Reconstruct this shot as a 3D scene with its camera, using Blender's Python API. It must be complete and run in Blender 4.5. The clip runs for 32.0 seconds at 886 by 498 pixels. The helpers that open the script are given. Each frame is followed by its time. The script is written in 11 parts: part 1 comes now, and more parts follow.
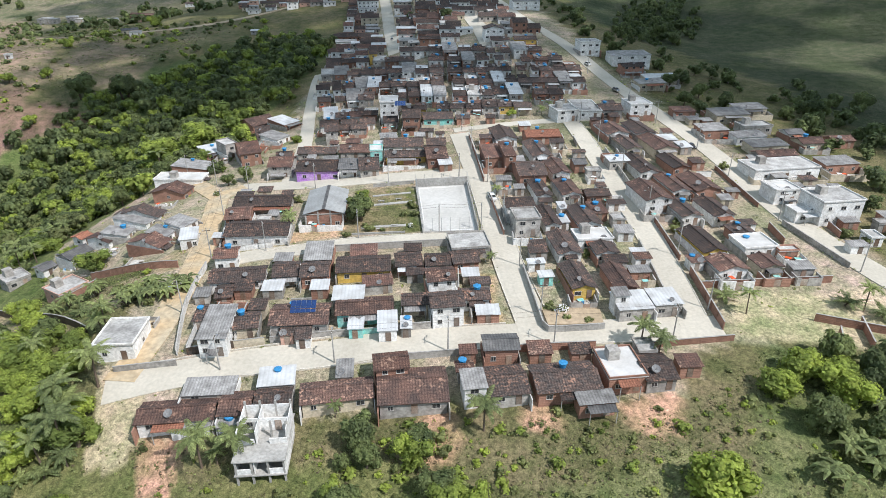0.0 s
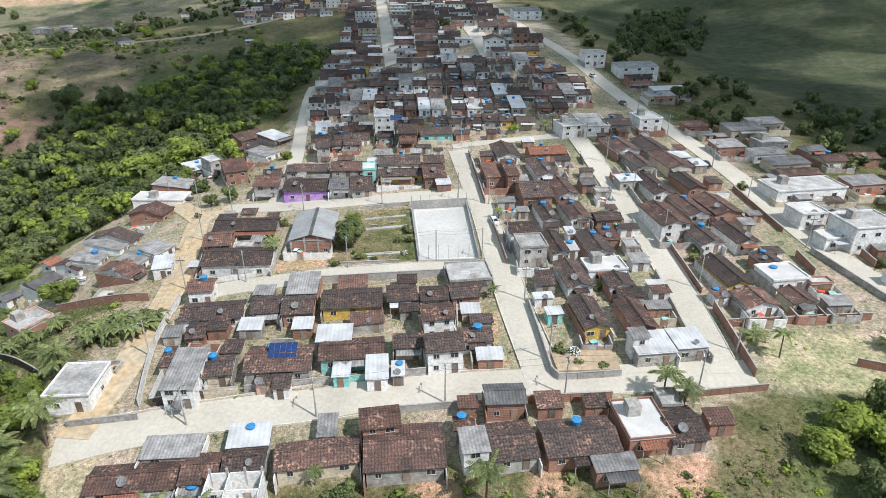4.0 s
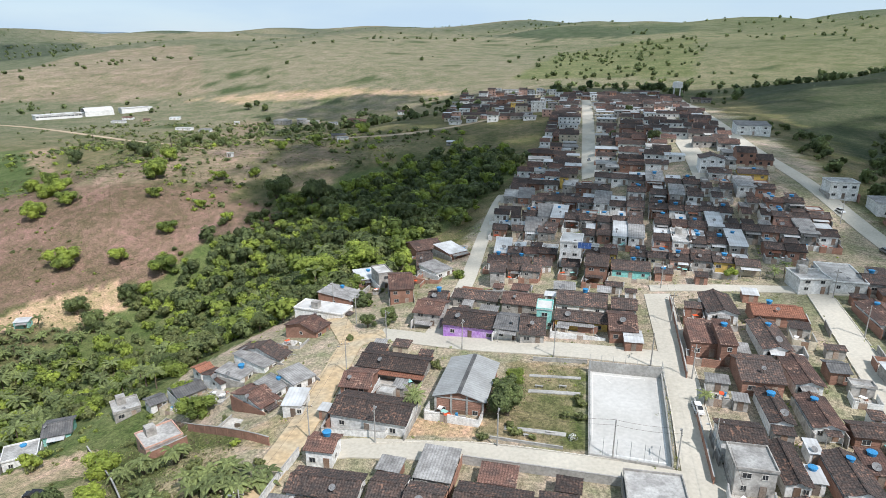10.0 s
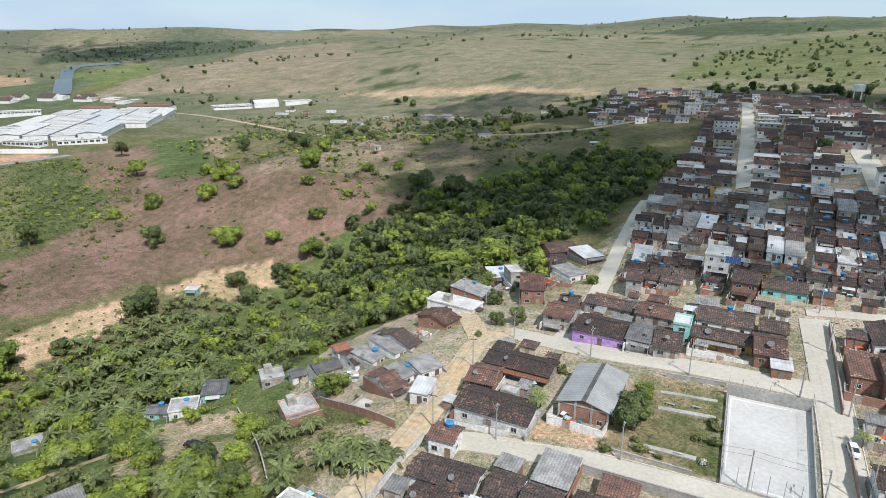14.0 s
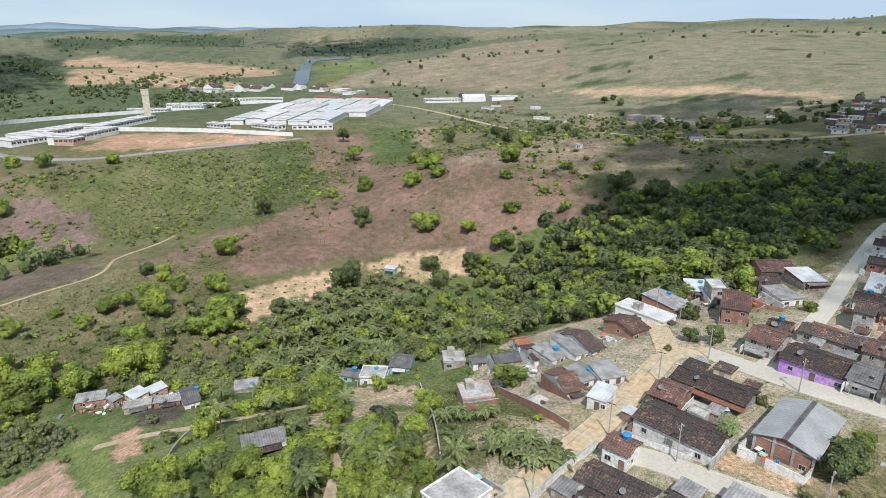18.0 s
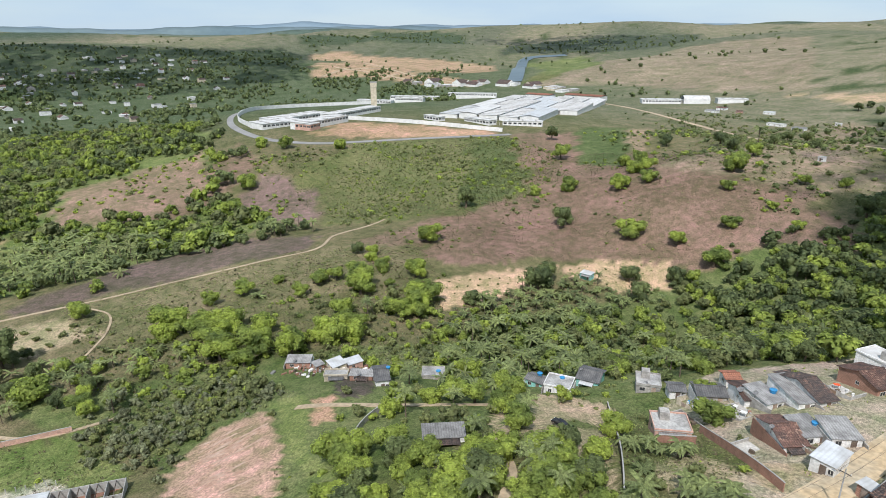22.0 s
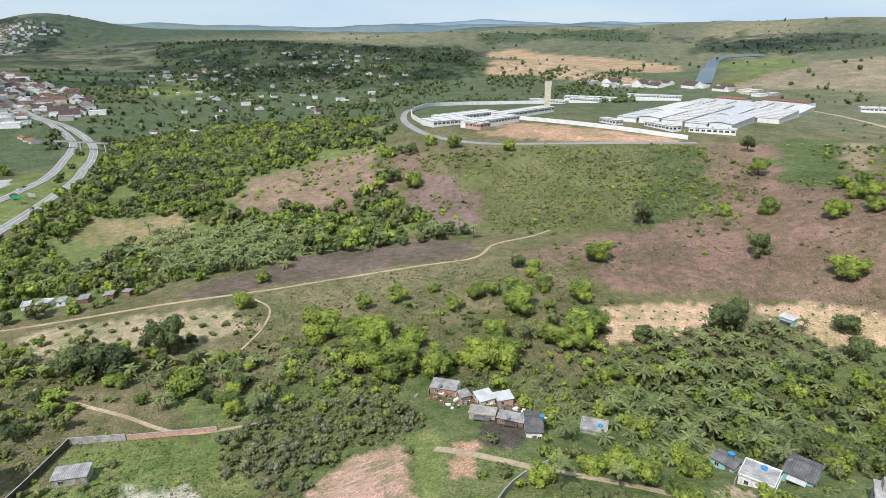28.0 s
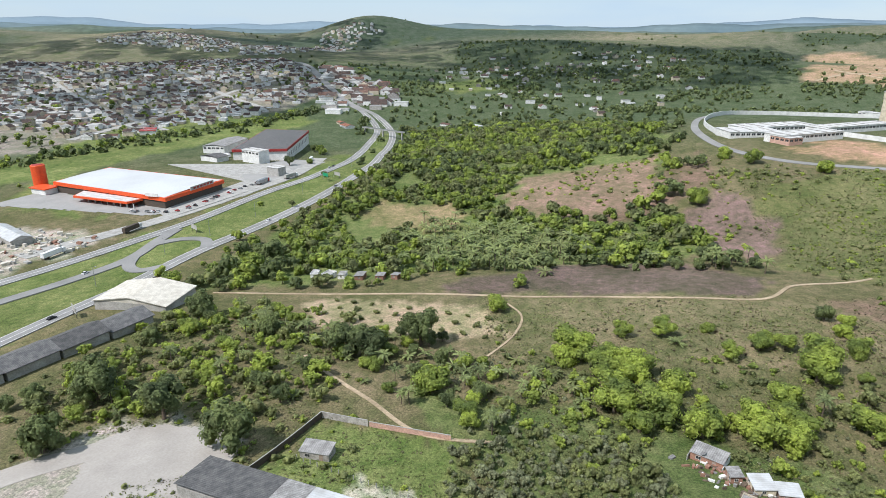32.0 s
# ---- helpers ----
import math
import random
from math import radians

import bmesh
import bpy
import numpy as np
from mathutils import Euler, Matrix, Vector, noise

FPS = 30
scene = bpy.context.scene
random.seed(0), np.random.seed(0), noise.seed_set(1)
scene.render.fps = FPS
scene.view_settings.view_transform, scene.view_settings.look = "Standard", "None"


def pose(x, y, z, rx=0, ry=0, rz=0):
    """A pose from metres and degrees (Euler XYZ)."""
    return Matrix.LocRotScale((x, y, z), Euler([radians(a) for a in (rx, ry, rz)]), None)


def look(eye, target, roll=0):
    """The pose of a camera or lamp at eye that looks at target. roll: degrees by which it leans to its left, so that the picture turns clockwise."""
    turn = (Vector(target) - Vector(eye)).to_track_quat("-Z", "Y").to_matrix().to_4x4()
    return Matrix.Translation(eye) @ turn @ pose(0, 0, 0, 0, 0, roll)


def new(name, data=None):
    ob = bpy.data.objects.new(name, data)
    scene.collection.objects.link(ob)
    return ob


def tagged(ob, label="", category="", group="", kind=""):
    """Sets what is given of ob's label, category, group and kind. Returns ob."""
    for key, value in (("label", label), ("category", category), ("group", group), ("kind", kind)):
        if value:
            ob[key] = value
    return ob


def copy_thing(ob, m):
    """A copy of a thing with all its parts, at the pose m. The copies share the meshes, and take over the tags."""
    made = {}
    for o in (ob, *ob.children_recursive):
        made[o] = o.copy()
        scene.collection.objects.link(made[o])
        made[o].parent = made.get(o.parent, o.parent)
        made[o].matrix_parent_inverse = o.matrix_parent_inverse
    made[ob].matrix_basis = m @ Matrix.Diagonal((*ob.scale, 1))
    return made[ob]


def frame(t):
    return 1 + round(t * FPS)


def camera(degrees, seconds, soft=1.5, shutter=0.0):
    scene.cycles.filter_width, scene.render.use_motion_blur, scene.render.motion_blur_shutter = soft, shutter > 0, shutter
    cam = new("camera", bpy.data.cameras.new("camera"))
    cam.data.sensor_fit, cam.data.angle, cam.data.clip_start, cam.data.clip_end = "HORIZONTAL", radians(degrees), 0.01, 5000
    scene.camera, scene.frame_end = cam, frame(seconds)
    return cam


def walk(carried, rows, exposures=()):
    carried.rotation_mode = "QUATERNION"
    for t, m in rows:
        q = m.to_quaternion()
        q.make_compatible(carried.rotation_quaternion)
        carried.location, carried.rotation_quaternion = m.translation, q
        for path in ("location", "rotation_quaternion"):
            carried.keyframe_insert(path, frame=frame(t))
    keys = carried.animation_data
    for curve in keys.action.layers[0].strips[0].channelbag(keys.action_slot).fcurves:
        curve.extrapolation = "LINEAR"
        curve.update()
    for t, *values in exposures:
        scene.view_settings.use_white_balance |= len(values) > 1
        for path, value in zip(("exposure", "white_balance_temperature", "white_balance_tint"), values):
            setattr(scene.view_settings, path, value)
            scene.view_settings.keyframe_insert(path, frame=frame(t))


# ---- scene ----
cam = camera(70.81, 32.0, soft=0.6)
# seconds, x, y, z, pitch, yaw
ROWS = [
    (0.0, -0.00, 0.00, 72.88, -27.46, 0.00),
    (0.5, 0.11, 1.74, 72.22, -27.52, -0.00),
    (1.0, 0.16, 3.55, 71.65, -27.56, -0.03),
    (1.5, 0.18, 5.40, 71.25, -27.53, -0.00),
    (2.0, 0.25, 7.30, 71.04, -27.49, -0.03),
    (2.5, 0.43, 11.17, 70.99, -27.47, -0.03),
    (4.5, 0.67, 17.11, 71.05, -25.51, -0.01),
    (5.0, 0.81, 21.49, 71.14, -23.39, -0.03),
    (5.5, 0.86, 24.15, 71.22, -21.75, -0.04),
    (6.0, 0.92, 26.82, 71.30, -20.31, -0.05),
    (6.5, 0.98, 29.46, 71.40, -18.91, -0.08),
    (7.0, 1.00, 32.11, 71.57, -18.68, -0.11),
    (7.5, 0.99, 34.78, 71.82, -18.67, 0.02),
    (8.0, 0.96, 37.44, 72.13, -18.63, 1.58),
    (8.5, 0.87, 40.14, 72.45, -18.59, 4.82),
    (9.0, 0.62, 42.84, 72.73, -18.56, 9.48),
    (9.5, 0.15, 45.24, 72.93, -18.45, 14.04),
    (10.0, -0.31, 46.91, 73.07, -18.35, 18.26),
    (10.5, -0.50, 47.69, 73.15, -18.31, 21.22),
    (11.0, -0.42, 47.85, 73.23, -18.35, 22.30),
    (11.5, -0.32, 47.71, 73.32, -18.36, 23.29),
    (12.0, -0.28, 47.46, 73.44, -18.42, 24.58),
    (12.5, -0.22, 47.13, 73.58, -18.48, 26.12),
    (13.0, -0.13, 46.75, 73.72, -18.52, 27.67),
    (13.5, -0.05, 46.36, 73.83, -18.55, 29.29),
    (14.0, 0.01, 46.06, 73.88, -18.58, 31.18),
    (14.5, 0.11, 45.76, 73.87, -18.60, 33.41),
    (16.5, 0.19, 45.45, 73.80, -18.73, 43.25),
    (17.0, 0.14, 45.40, 73.69, -18.77, 46.15),
    (17.5, 0.01, 45.57, 73.56, -18.81, 48.14),
    (18.0, -0.14, 45.67, 73.43, -18.84, 49.43),
    (18.5, -0.32, 45.68, 73.31, -18.87, 50.27),
    (19.0, -0.55, 45.73, 73.21, -18.88, 51.56),
    (19.5, -0.88, 45.89, 73.13, -18.93, 54.23),
    (20.0, -1.34, 46.20, 73.05, -18.98, 57.78),
    (20.5, -2.02, 46.59, 72.98, -18.98, 61.10),
    (21.0, -2.94, 46.98, 72.91, -19.01, 63.61),
    (21.5, -4.02, 47.41, 72.84, -19.04, 65.95),
    (22.0, -5.29, 47.86, 72.77, -19.06, 68.27),
    (22.5, -6.85, 48.36, 72.71, -19.08, 70.56),
    (23.0, -8.63, 48.88, 72.66, -19.11, 72.86),
    (23.5, -10.53, 49.38, 72.61, -19.12, 75.18),
    (24.0, -12.57, 49.84, 72.57, -19.15, 77.52),
    (24.5, -16.46, 50.62, 72.54, -19.15, 79.28),
    (26.5, -22.20, 51.66, 72.52, -19.25, 80.02),
    (27.0, -26.32, 52.31, 72.50, -19.26, 80.48),
    (27.5, -28.69, 52.64, 72.48, -19.26, 81.61),
    (28.0, -31.05, 52.96, 72.45, -19.26, 83.63),
    (28.5, -33.48, 53.18, 72.39, -19.26, 86.43),
    (29.0, -35.98, 53.22, 72.29, -19.26, 89.71),
    (29.5, -38.55, 53.05, 72.15, -19.26, 93.28),
    (30.0, -41.18, 52.68, 71.97, -19.25, 97.04),
    (30.5, -43.78, 52.12, 71.77, -19.23, 100.47),
    (31.0, -46.31, 51.38, 71.59, -19.22, 103.94),
    (31.5, -48.75, 50.61, 71.45, -19.21, 106.84),
    (32.0, -51.07, 49.91, 71.33, -19.24, 108.68),
]
walk(cam, [(t, pose(x, y, z, 90 + pitch, 0, yaw)) for t, x, y, z, pitch, yaw in ROWS], ((0, 0.19, 6200, 13), (9, 0.19, 6200, 13), (14, 0.10, 6200, 13), (23, 0.09, 6200, 13), (27, 0.17, 6200, 13), (32, 0.16, 6200, 13)))

# ---- light ----
SUN_EL, SUN_AZ = 52.0, 125.0     # degrees above the ground, and from +y towards +x
world = bpy.data.worlds.new("world")
scene.world = world
world.use_nodes = True
wn = world.node_tree
sky = wn.nodes.new("ShaderNodeTexSky")
sky.sky_type, sky.sun_disc = "NISHITA", False
sky.sun_elevation, sky.sun_rotation = radians(SUN_EL), radians(SUN_AZ)
sky.air_density, sky.dust_density, sky.ozone_density = 1.0, 0.3, 1.5
haze = wn.nodes.new("ShaderNodeTexNoise")          # thin broken cloud
haze.inputs["Scale"].default_value, haze.inputs["Detail"].default_value = 3.0, 7.0
turn = wn.nodes.new("ShaderNodeMapping")
turn.inputs["Scale"].default_value = (1.0, 1.0, 5.0)
where = wn.nodes.new("ShaderNodeTexCoord")
wn.links.new(where.outputs["Generated"], turn.inputs["Vector"])
wn.links.new(turn.outputs[0], haze.inputs["Vector"])
veil = wn.nodes.new("ShaderNodeMapRange")
veil.inputs["From Min"].default_value, veil.inputs["From Max"].default_value = 0.42, 0.68
veil.inputs["To Min"].default_value, veil.inputs["To Max"].default_value = 0.78, 1.0
wn.links.new(haze.outputs["Fac"], veil.inputs["Value"])
over = wn.nodes.new("ShaderNodeMix")
over.data_type = "RGBA"
over.inputs[7].default_value = (4.15, 5.35, 6.25, 1)
wn.links.new(veil.outputs[0], over.inputs[0])
wn.links.new(sky.outputs[0], over.inputs[6])
wn.links.new(over.outputs[2], wn.nodes["Background"].inputs[0])
wn.nodes["Background"].inputs[1].default_value = 0.120
sun = new("sun", bpy.data.lights.new("sun", "SUN"))
sun.data.energy, sun.data.angle, sun.data.color = 4.55, radians(0.53), (1.0, 0.965, 0.92)
sa, se = radians(SUN_AZ), radians(SUN_EL)
sun.matrix_world = look((math.sin(sa) * math.cos(se) * 900, math.cos(sa) * math.cos(se) * 900, math.sin(se) * 900), (0, 0, 0))

# ---- materials ----
MATS = {}


def mat(name, base, second=None, rough=0.85, scale=0.6, fine=6.0, metal=0.0, bump=0.15, amount=0.5, vary=0.0, stripes=None, grain=(0.72, 1.22), speck=None):
    """A surface of two tones in patches, with fine grain, relief and, if asked, tile courses or corrugation."""
    if name in MATS:
        return MATS[name]
    m = bpy.data.materials.new(name)
    m.use_nodes = True
    t = m.node_tree
    b = t.nodes["Principled BSDF"]
    b.inputs["Roughness"].default_value, b.inputs["Metallic"].default_value = rough, metal
    b.inputs["Specular IOR Level"].default_value = 0.3
    second = second or tuple(c * 0.7 for c in base)
    geo = t.nodes.new("ShaderNodeNewGeometry")
    tex = t.nodes.new("ShaderNodeTexCoord")

    def noise_at(s, detail=4.0):
        n = t.nodes.new("ShaderNodeTexNoise")
        n.inputs["Scale"].default_value, n.inputs["Detail"].default_value = s, detail
        t.links.new(geo.outputs["Position"], n.inputs["Vector"])
        return n.outputs["Fac"]

    def ramp(src, lo, hi):
        r = t.nodes.new("ShaderNodeMapRange")
        r.inputs["From Min"].default_value, r.inputs["From Max"].default_value = lo, hi
        t.links.new(src, r.inputs["Value"])
        return r.outputs[0]

    def mix(fac, a, c, mode="MIX"):
        x = t.nodes.new("ShaderNodeMix")
        x.data_type, x.blend_type = "RGBA", mode
        for sock, val in ((x.inputs[0], fac), (x.inputs[6], a), (x.inputs[7], c)):
            if isinstance(val, (int, float)):
                sock.default_value = val
            elif isinstance(val, tuple):
                sock.default_value = (*val, 1)
            else:
                t.links.new(val, sock)
        return x.outputs[2]

    large, small = noise_at(scale), noise_at(fine, 6.0)
    lo = 0.5 - 0.28 * amount
    col = mix(ramp(large, lo, lo + 0.3), base, second)
    tone = mix(ramp(small, 0.3, 0.7), (grain[0],) * 3, (grain[1],) * 3)
    col = mix(0.9, col, tone, "MULTIPLY")
    if speck:
        # broken and replaced pieces, thick in some places and missing in others
        where = mix(1.0, mix(0.0, ramp(noise_at(1.9, 5.0), 0.51, 0.63), (0, 0, 0)), mix(0.0, ramp(noise_at(0.30, 3.0), 0.48, 0.64), (0, 0, 0)), "MULTIPLY")
        col = mix(where, col, speck)
    if vary:
        info = t.nodes.new("ShaderNodeObjectInfo")
        hsv = t.nodes.new("ShaderNodeHueSaturation")
        t.links.new(ramp(info.outputs["Random"], 0, 1), hsv.inputs["Value"])
        hsv.inputs["Value"].default_value = 1.0
        rr = t.nodes.new("ShaderNodeMapRange")
        rr.inputs["To Min"].default_value, rr.inputs["To Max"].default_value = 1 - vary, 1 + vary
        t.links.new(info.outputs["Random"], rr.inputs["Value"])
        t.links.new(rr.outputs[0], hsv.inputs["Value"])
        t.links.new(col, hsv.inputs["Color"])
        col = hsv.outputs[0]
    height = small
    if stripes:
        for axis, s, depth in stripes:
            w = t.nodes.new("ShaderNodeTexWave")
            w.bands_direction = axis
            w.inputs["Scale"].default_value, w.inputs["Distortion"].default_value = s, 0.6
            t.links.new(tex.outputs["Object"], w.inputs["Vector"])
            col = mix(depth, col, mix(ramp(w.outputs["Fac"], 0.0, 0.6), (0.45, 0.42, 0.4), (1.1, 1.1, 1.1)), "MULTIPLY")
            height = mix(0.5, height, w.outputs["Fac"])
    t.links.new(col, b.inputs["Base Color"])
    bp = t.nodes.new("ShaderNodeBump")
    bp.inputs["Strength"].default_value, bp.inputs["Distance"].default_value = bump, 0.1
    t.links.new(height, bp.inputs["Height"])
    t.links.new(bp.outputs[0], b.inputs["Normal"])
    MATS[name] = m
    return m


def leaf_mat(name, dark, light, vary=0.35, scale=0.12):
    """Foliage: two greens in drifts, and a change from leaf to leaf and from tree to tree."""
    m = bpy.data.materials.new(name)
    m.use_nodes = True
    t = m.node_tree
    b = t.nodes["Principled BSDF"]
    b.inputs["Roughness"].default_value = 0.6
    b.inputs["Specular IOR Level"].default_value = 0.25
    geo = t.nodes.new("ShaderNodeNewGeometry")
    n = t.nodes.new("ShaderNodeTexNoise")
    n.inputs["Scale"].default_value = scale
    t.links.new(geo.outputs["Position"], n.inputs["Vector"])
    info = t.nodes.new("ShaderNodeObjectInfo")
    add = t.nodes.new("ShaderNodeMath")
    add.operation = "MULTIPLY_ADD"
    add.inputs[1].default_value = 0.45
    t.links.new(info.outputs["Random"], add.inputs[0])
    r0 = t.nodes.new("ShaderNodeMapRange")
    r0.inputs["From Min"].default_value, r0.inputs["From Max"].default_value = 0.33, 0.67
    r0.inputs["To Min"].default_value, r0.inputs["To Max"].default_value = -0.20, 0.80
    t.links.new(n.outputs["Fac"], r0.inputs["Value"])
    t.links.new(r0.outputs[0], add.inputs[2])
    x = t.nodes.new("ShaderNodeMix")
    x.data_type = "RGBA"
    x.clamp_factor = True
    x.inputs[6].default_value, x.inputs[7].default_value = (*dark, 1), (*light, 1)
    t.links.new(add.outputs[0], x.inputs[0])
    r = t.nodes.new("ShaderNodeMapRange")
    r.inputs["To Min"].default_value, r.inputs["To Max"].default_value = 1 - vary, 1 + vary
    t.links.new(geo.outputs["Random Per Island"], r.inputs["Value"])
    hsv = t.nodes.new("ShaderNodeHueSaturation")
    t.links.new(x.outputs[2], hsv.inputs["Color"])
    fine = t.nodes.new("ShaderNodeTexNoise")         # clumps of small leaves
    fine.inputs["Scale"].default_value, fine.inputs["Detail"].default_value, fine.inputs["Roughness"].default_value = 1.5, 6.0, 0.7
    t.links.new(geo.outputs["Position"], fine.inputs["Vector"])
    sp = t.nodes.new("ShaderNodeMapRange")
    sp.inputs["From Min"].default_value, sp.inputs["From Max"].default_value = 0.32, 0.68
    sp.inputs["To Min"].default_value, sp.inputs["To Max"].default_value = 0.66, 1.38
    t.links.new(fine.outputs["Fac"], sp.inputs["Value"])
    mul = t.nodes.new("ShaderNodeMath")
    mul.operation = "MULTIPLY"
    t.links.new(r.outputs[0], mul.inputs[0])
    t.links.new(sp.outputs[0], mul.inputs[1])
    t.links.new(mul.outputs[0], hsv.inputs["Value"])
    bp = t.nodes.new("ShaderNodeBump")
    bp.inputs["Strength"].default_value, bp.inputs["Distance"].default_value = 0.8, 0.5
    t.links.new(fine.outputs["Fac"], bp.inputs["Height"])
    t.links.new(bp.outputs[0], b.inputs["Normal"])
    t.links.new(hsv.outputs[0], b.inputs["Base Color"])
    tr = t.nodes.new("ShaderNodeBsdfTranslucent")
    t.links.new(hsv.outputs[0], tr.inputs["Color"])
    ms = t.nodes.new("ShaderNodeMixShader")
    ms.inputs[0].default_value = 0.42
    t.links.new(b.outputs[0], ms.inputs[1])
    t.links.new(tr.outputs[0], ms.inputs[2])
    t.links.new(ms.outputs[0], t.nodes["Material Output"].inputs[0])
    return m


TILE = (("X", 0.62, 0.50), ("Y", 0.50, 0.30))
ROOFS = {
    "d": mat("old_dark_roof_tile", (0.054, 0.045, 0.041), (0.098, 0.066, 0.054), 0.9, 1.1, 3.0, bump=0.6, amount=0.3, vary=0.30, stripes=TILE, grain=(0.35, 1.75), speck=(0.27, 0.155, 0.11)),
    "r": mat("red_roof_tile", (0.145, 0.080, 0.061), (0.072, 0.050, 0.043), 0.9, 0.5, 5.0, bump=0.6, amount=0.4, vary=0.25, stripes=TILE, grain=(0.35, 1.75), speck=(0.40, 0.26, 0.19)),
    "m": mat("patched_roof_tile", (0.064, 0.045, 0.039), (0.125, 0.074, 0.058), 0.9, 0.35, 5.0, bump=0.6, amount=0.5, vary=0.2, stripes=TILE, grain=(0.35, 1.75), speck=(0.36, 0.22, 0.16)),
    "o": mat("orange_roof_tile", (0.275, 0.120, 0.075), (0.19, 0.085, 0.055), 0.85, 0.6, 5.0, bump=0.5, amount=0.4, vary=0.2, stripes=TILE, grain=(0.35, 1.75)),
    "g": mat("grey_fibre_cement", (0.29, 0.283, 0.27), (0.17, 0.163, 0.155), 0.85, 0.5, 3.0, bump=0.4, vary=0.25, stripes=(("X", 0.55, 0.35),)),
    "D": mat("dark_fibre_cement", (0.085, 0.085, 0.085), (0.15, 0.145, 0.14), 0.85, 0.5, 3.0, bump=0.4, vary=0.2, stripes=(("X", 0.55, 0.35),)),
    "w": mat("white_metal_sheet", (0.54, 0.55, 0.55), (0.38, 0.375, 0.36), 0.45, 0.3, 2.0, bump=0.2, stripes=(("X", 0.4, 0.15),), grain=(0.92, 1.06)),
    "s": mat("weathered_slab", (0.43, 0.42, 0.395), (0.25, 0.24, 0.225), 0.9, 0.3, 2.0, bump=0.2, vary=0.2),
    "S": mat("white_slab", (0.57, 0.56, 0.535), (0.43, 0.415, 0.39), 0.8, 0.25, 2.0, bump=0.1, grain=(0.9, 1.08)),
}
ROOFS["t"], ROOFS["u"] = ROOFS["d"], ROOFS["r"]
BRICKS = (("Z", 0.8, 0.18),)
WALLS = {
    "W": mat("white_limewash", (0.74, 0.735, 0.71), (0.57, 0.555, 0.52), 0.9, 0.55, 2.0, bump=0.1, vary=0.12),
    "C": mat("cream_plaster", (0.56, 0.49, 0.37), (0.42, 0.36, 0.27), 0.9, 0.35, 2.0, bump=0.1, vary=0.15),
    "G": mat("bare_cement_plaster", (0.40, 0.38, 0.345), (0.23, 0.215, 0.195), 0.95, 0.6, 2.0, bump=0.15, vary=0.2),
    "B": mat("bare_block_brick", (0.335, 0.185, 0.132), (0.25, 0.140, 0.10), 0.95, 0.5, 4.0, bump=0.4, vary=0.2, stripes=BRICKS),
    "Y": mat("yellow_paint", (0.62, 0.42, 0.10), (0.48, 0.33, 0.10), 0.85, 0.35, 2.0, bump=0.1),
    "T": mat("turquoise_paint", (0.22, 0.55, 0.50), (0.30, 0.52, 0.46), 0.85, 0.35, 2.0, bump=0.1),
    "P": mat("violet_paint", (0.40, 0.20, 0.55), (0.50, 0.36, 0.58), 0.85, 0.5, 2.0, bump=0.1),
    "K": mat("pink_plaster", (0.58, 0.36, 0.28), (0.46, 0.29, 0.23), 0.9, 0.35, 2.0, bump=0.1),
}
M_GLASS = mat("dark_window_glass", (0.030, 0.034, 0.038), (0.05, 0.05, 0.05), 0.15, 1.0, 3.0, bump=0.0)
M_FRAME = mat("window_frame_paint", (0.50, 0.48, 0.44), None, 0.6, 1.0, 4.0, bump=0.05, vary=0.3)
M_DOOR = mat("door_paint", (0.20, 0.13, 0.09), (0.30, 0.26, 0.22), 0.7, 0.3, 4.0, bump=0.1, vary=0.5)
M_PAVE = mat("pale_street_paving", (0.50, 0.462, 0.385), (0.43, 0.395, 0.325), 0.95, 0.08, 1.5, bump=0.15, grain=(0.88, 1.1))
M_DIRT = mat("ochre_dirt_road", (0.50, 0.37, 0.22), (0.44, 0.37, 0.26), 0.97, 0.15, 0.9, bump=0.3)
M_TRACK = mat("pale_dirt_track", (0.44, 0.34, 0.23), (0.32, 0.25, 0.16), 0.97, 0.1, 0.9, bump=0.3)
M_ASPHALT = mat("worn_asphalt", (0.27, 0.262, 0.25), (0.21, 0.205, 0.195), 0.9, 0.05, 1.5, bump=0.1, grain=(0.9, 1.1))
M_KERB = mat("limewashed_kerb", (0.62, 0.58, 0.50), (0.48, 0.44, 0.37), 0.95, 0.4, 3.0, bump=0.1)
M_BLUE = mat("blue_plastic", (0.035, 0.20, 0.42), (0.05, 0.25, 0.46), 0.45, 1.0, 4.0, bump=0.02)
M_METAL = mat("galvanised_metal", (0.42, 0.43, 0.43), (0.30, 0.30, 0.30), 0.4, 2.0, 8.0, metal=0.6, bump=0.05)
M_DARKMETAL = mat("dark_rusty_metal", (0.06, 0.055, 0.05), (0.11, 0.075, 0.05), 0.7, 2.0, 8.0, bump=0.1)
M_CONCRETE = mat("cast_concrete", (0.40, 0.385, 0.355), (0.29, 0.28, 0.255), 0.9, 0.25, 2.0, bump=0.15)
M_COURT = mat("court_concrete", (0.53, 0.515, 0.48), (0.45, 0.435, 0.40), 0.9, 0.10, 1.2, bump=0.1, grain=(0.88, 1.08))
M_WHITE = mat("white_paint", (0.74, 0.73, 0.70), (0.62, 0.61, 0.58), 0.7, 0.2, 2.0, bump=0.05)
M_ORANGE = mat("orange_red_cladding", (0.72, 0.10, 0.025), (0.60, 0.085, 0.025), 0.5, 0.3, 2.0, bump=0.03)
M_RED = mat("dark_red_cladding", (0.36, 0.045, 0.04), None, 0.6, 0.3, 2.0, bump=0.03)
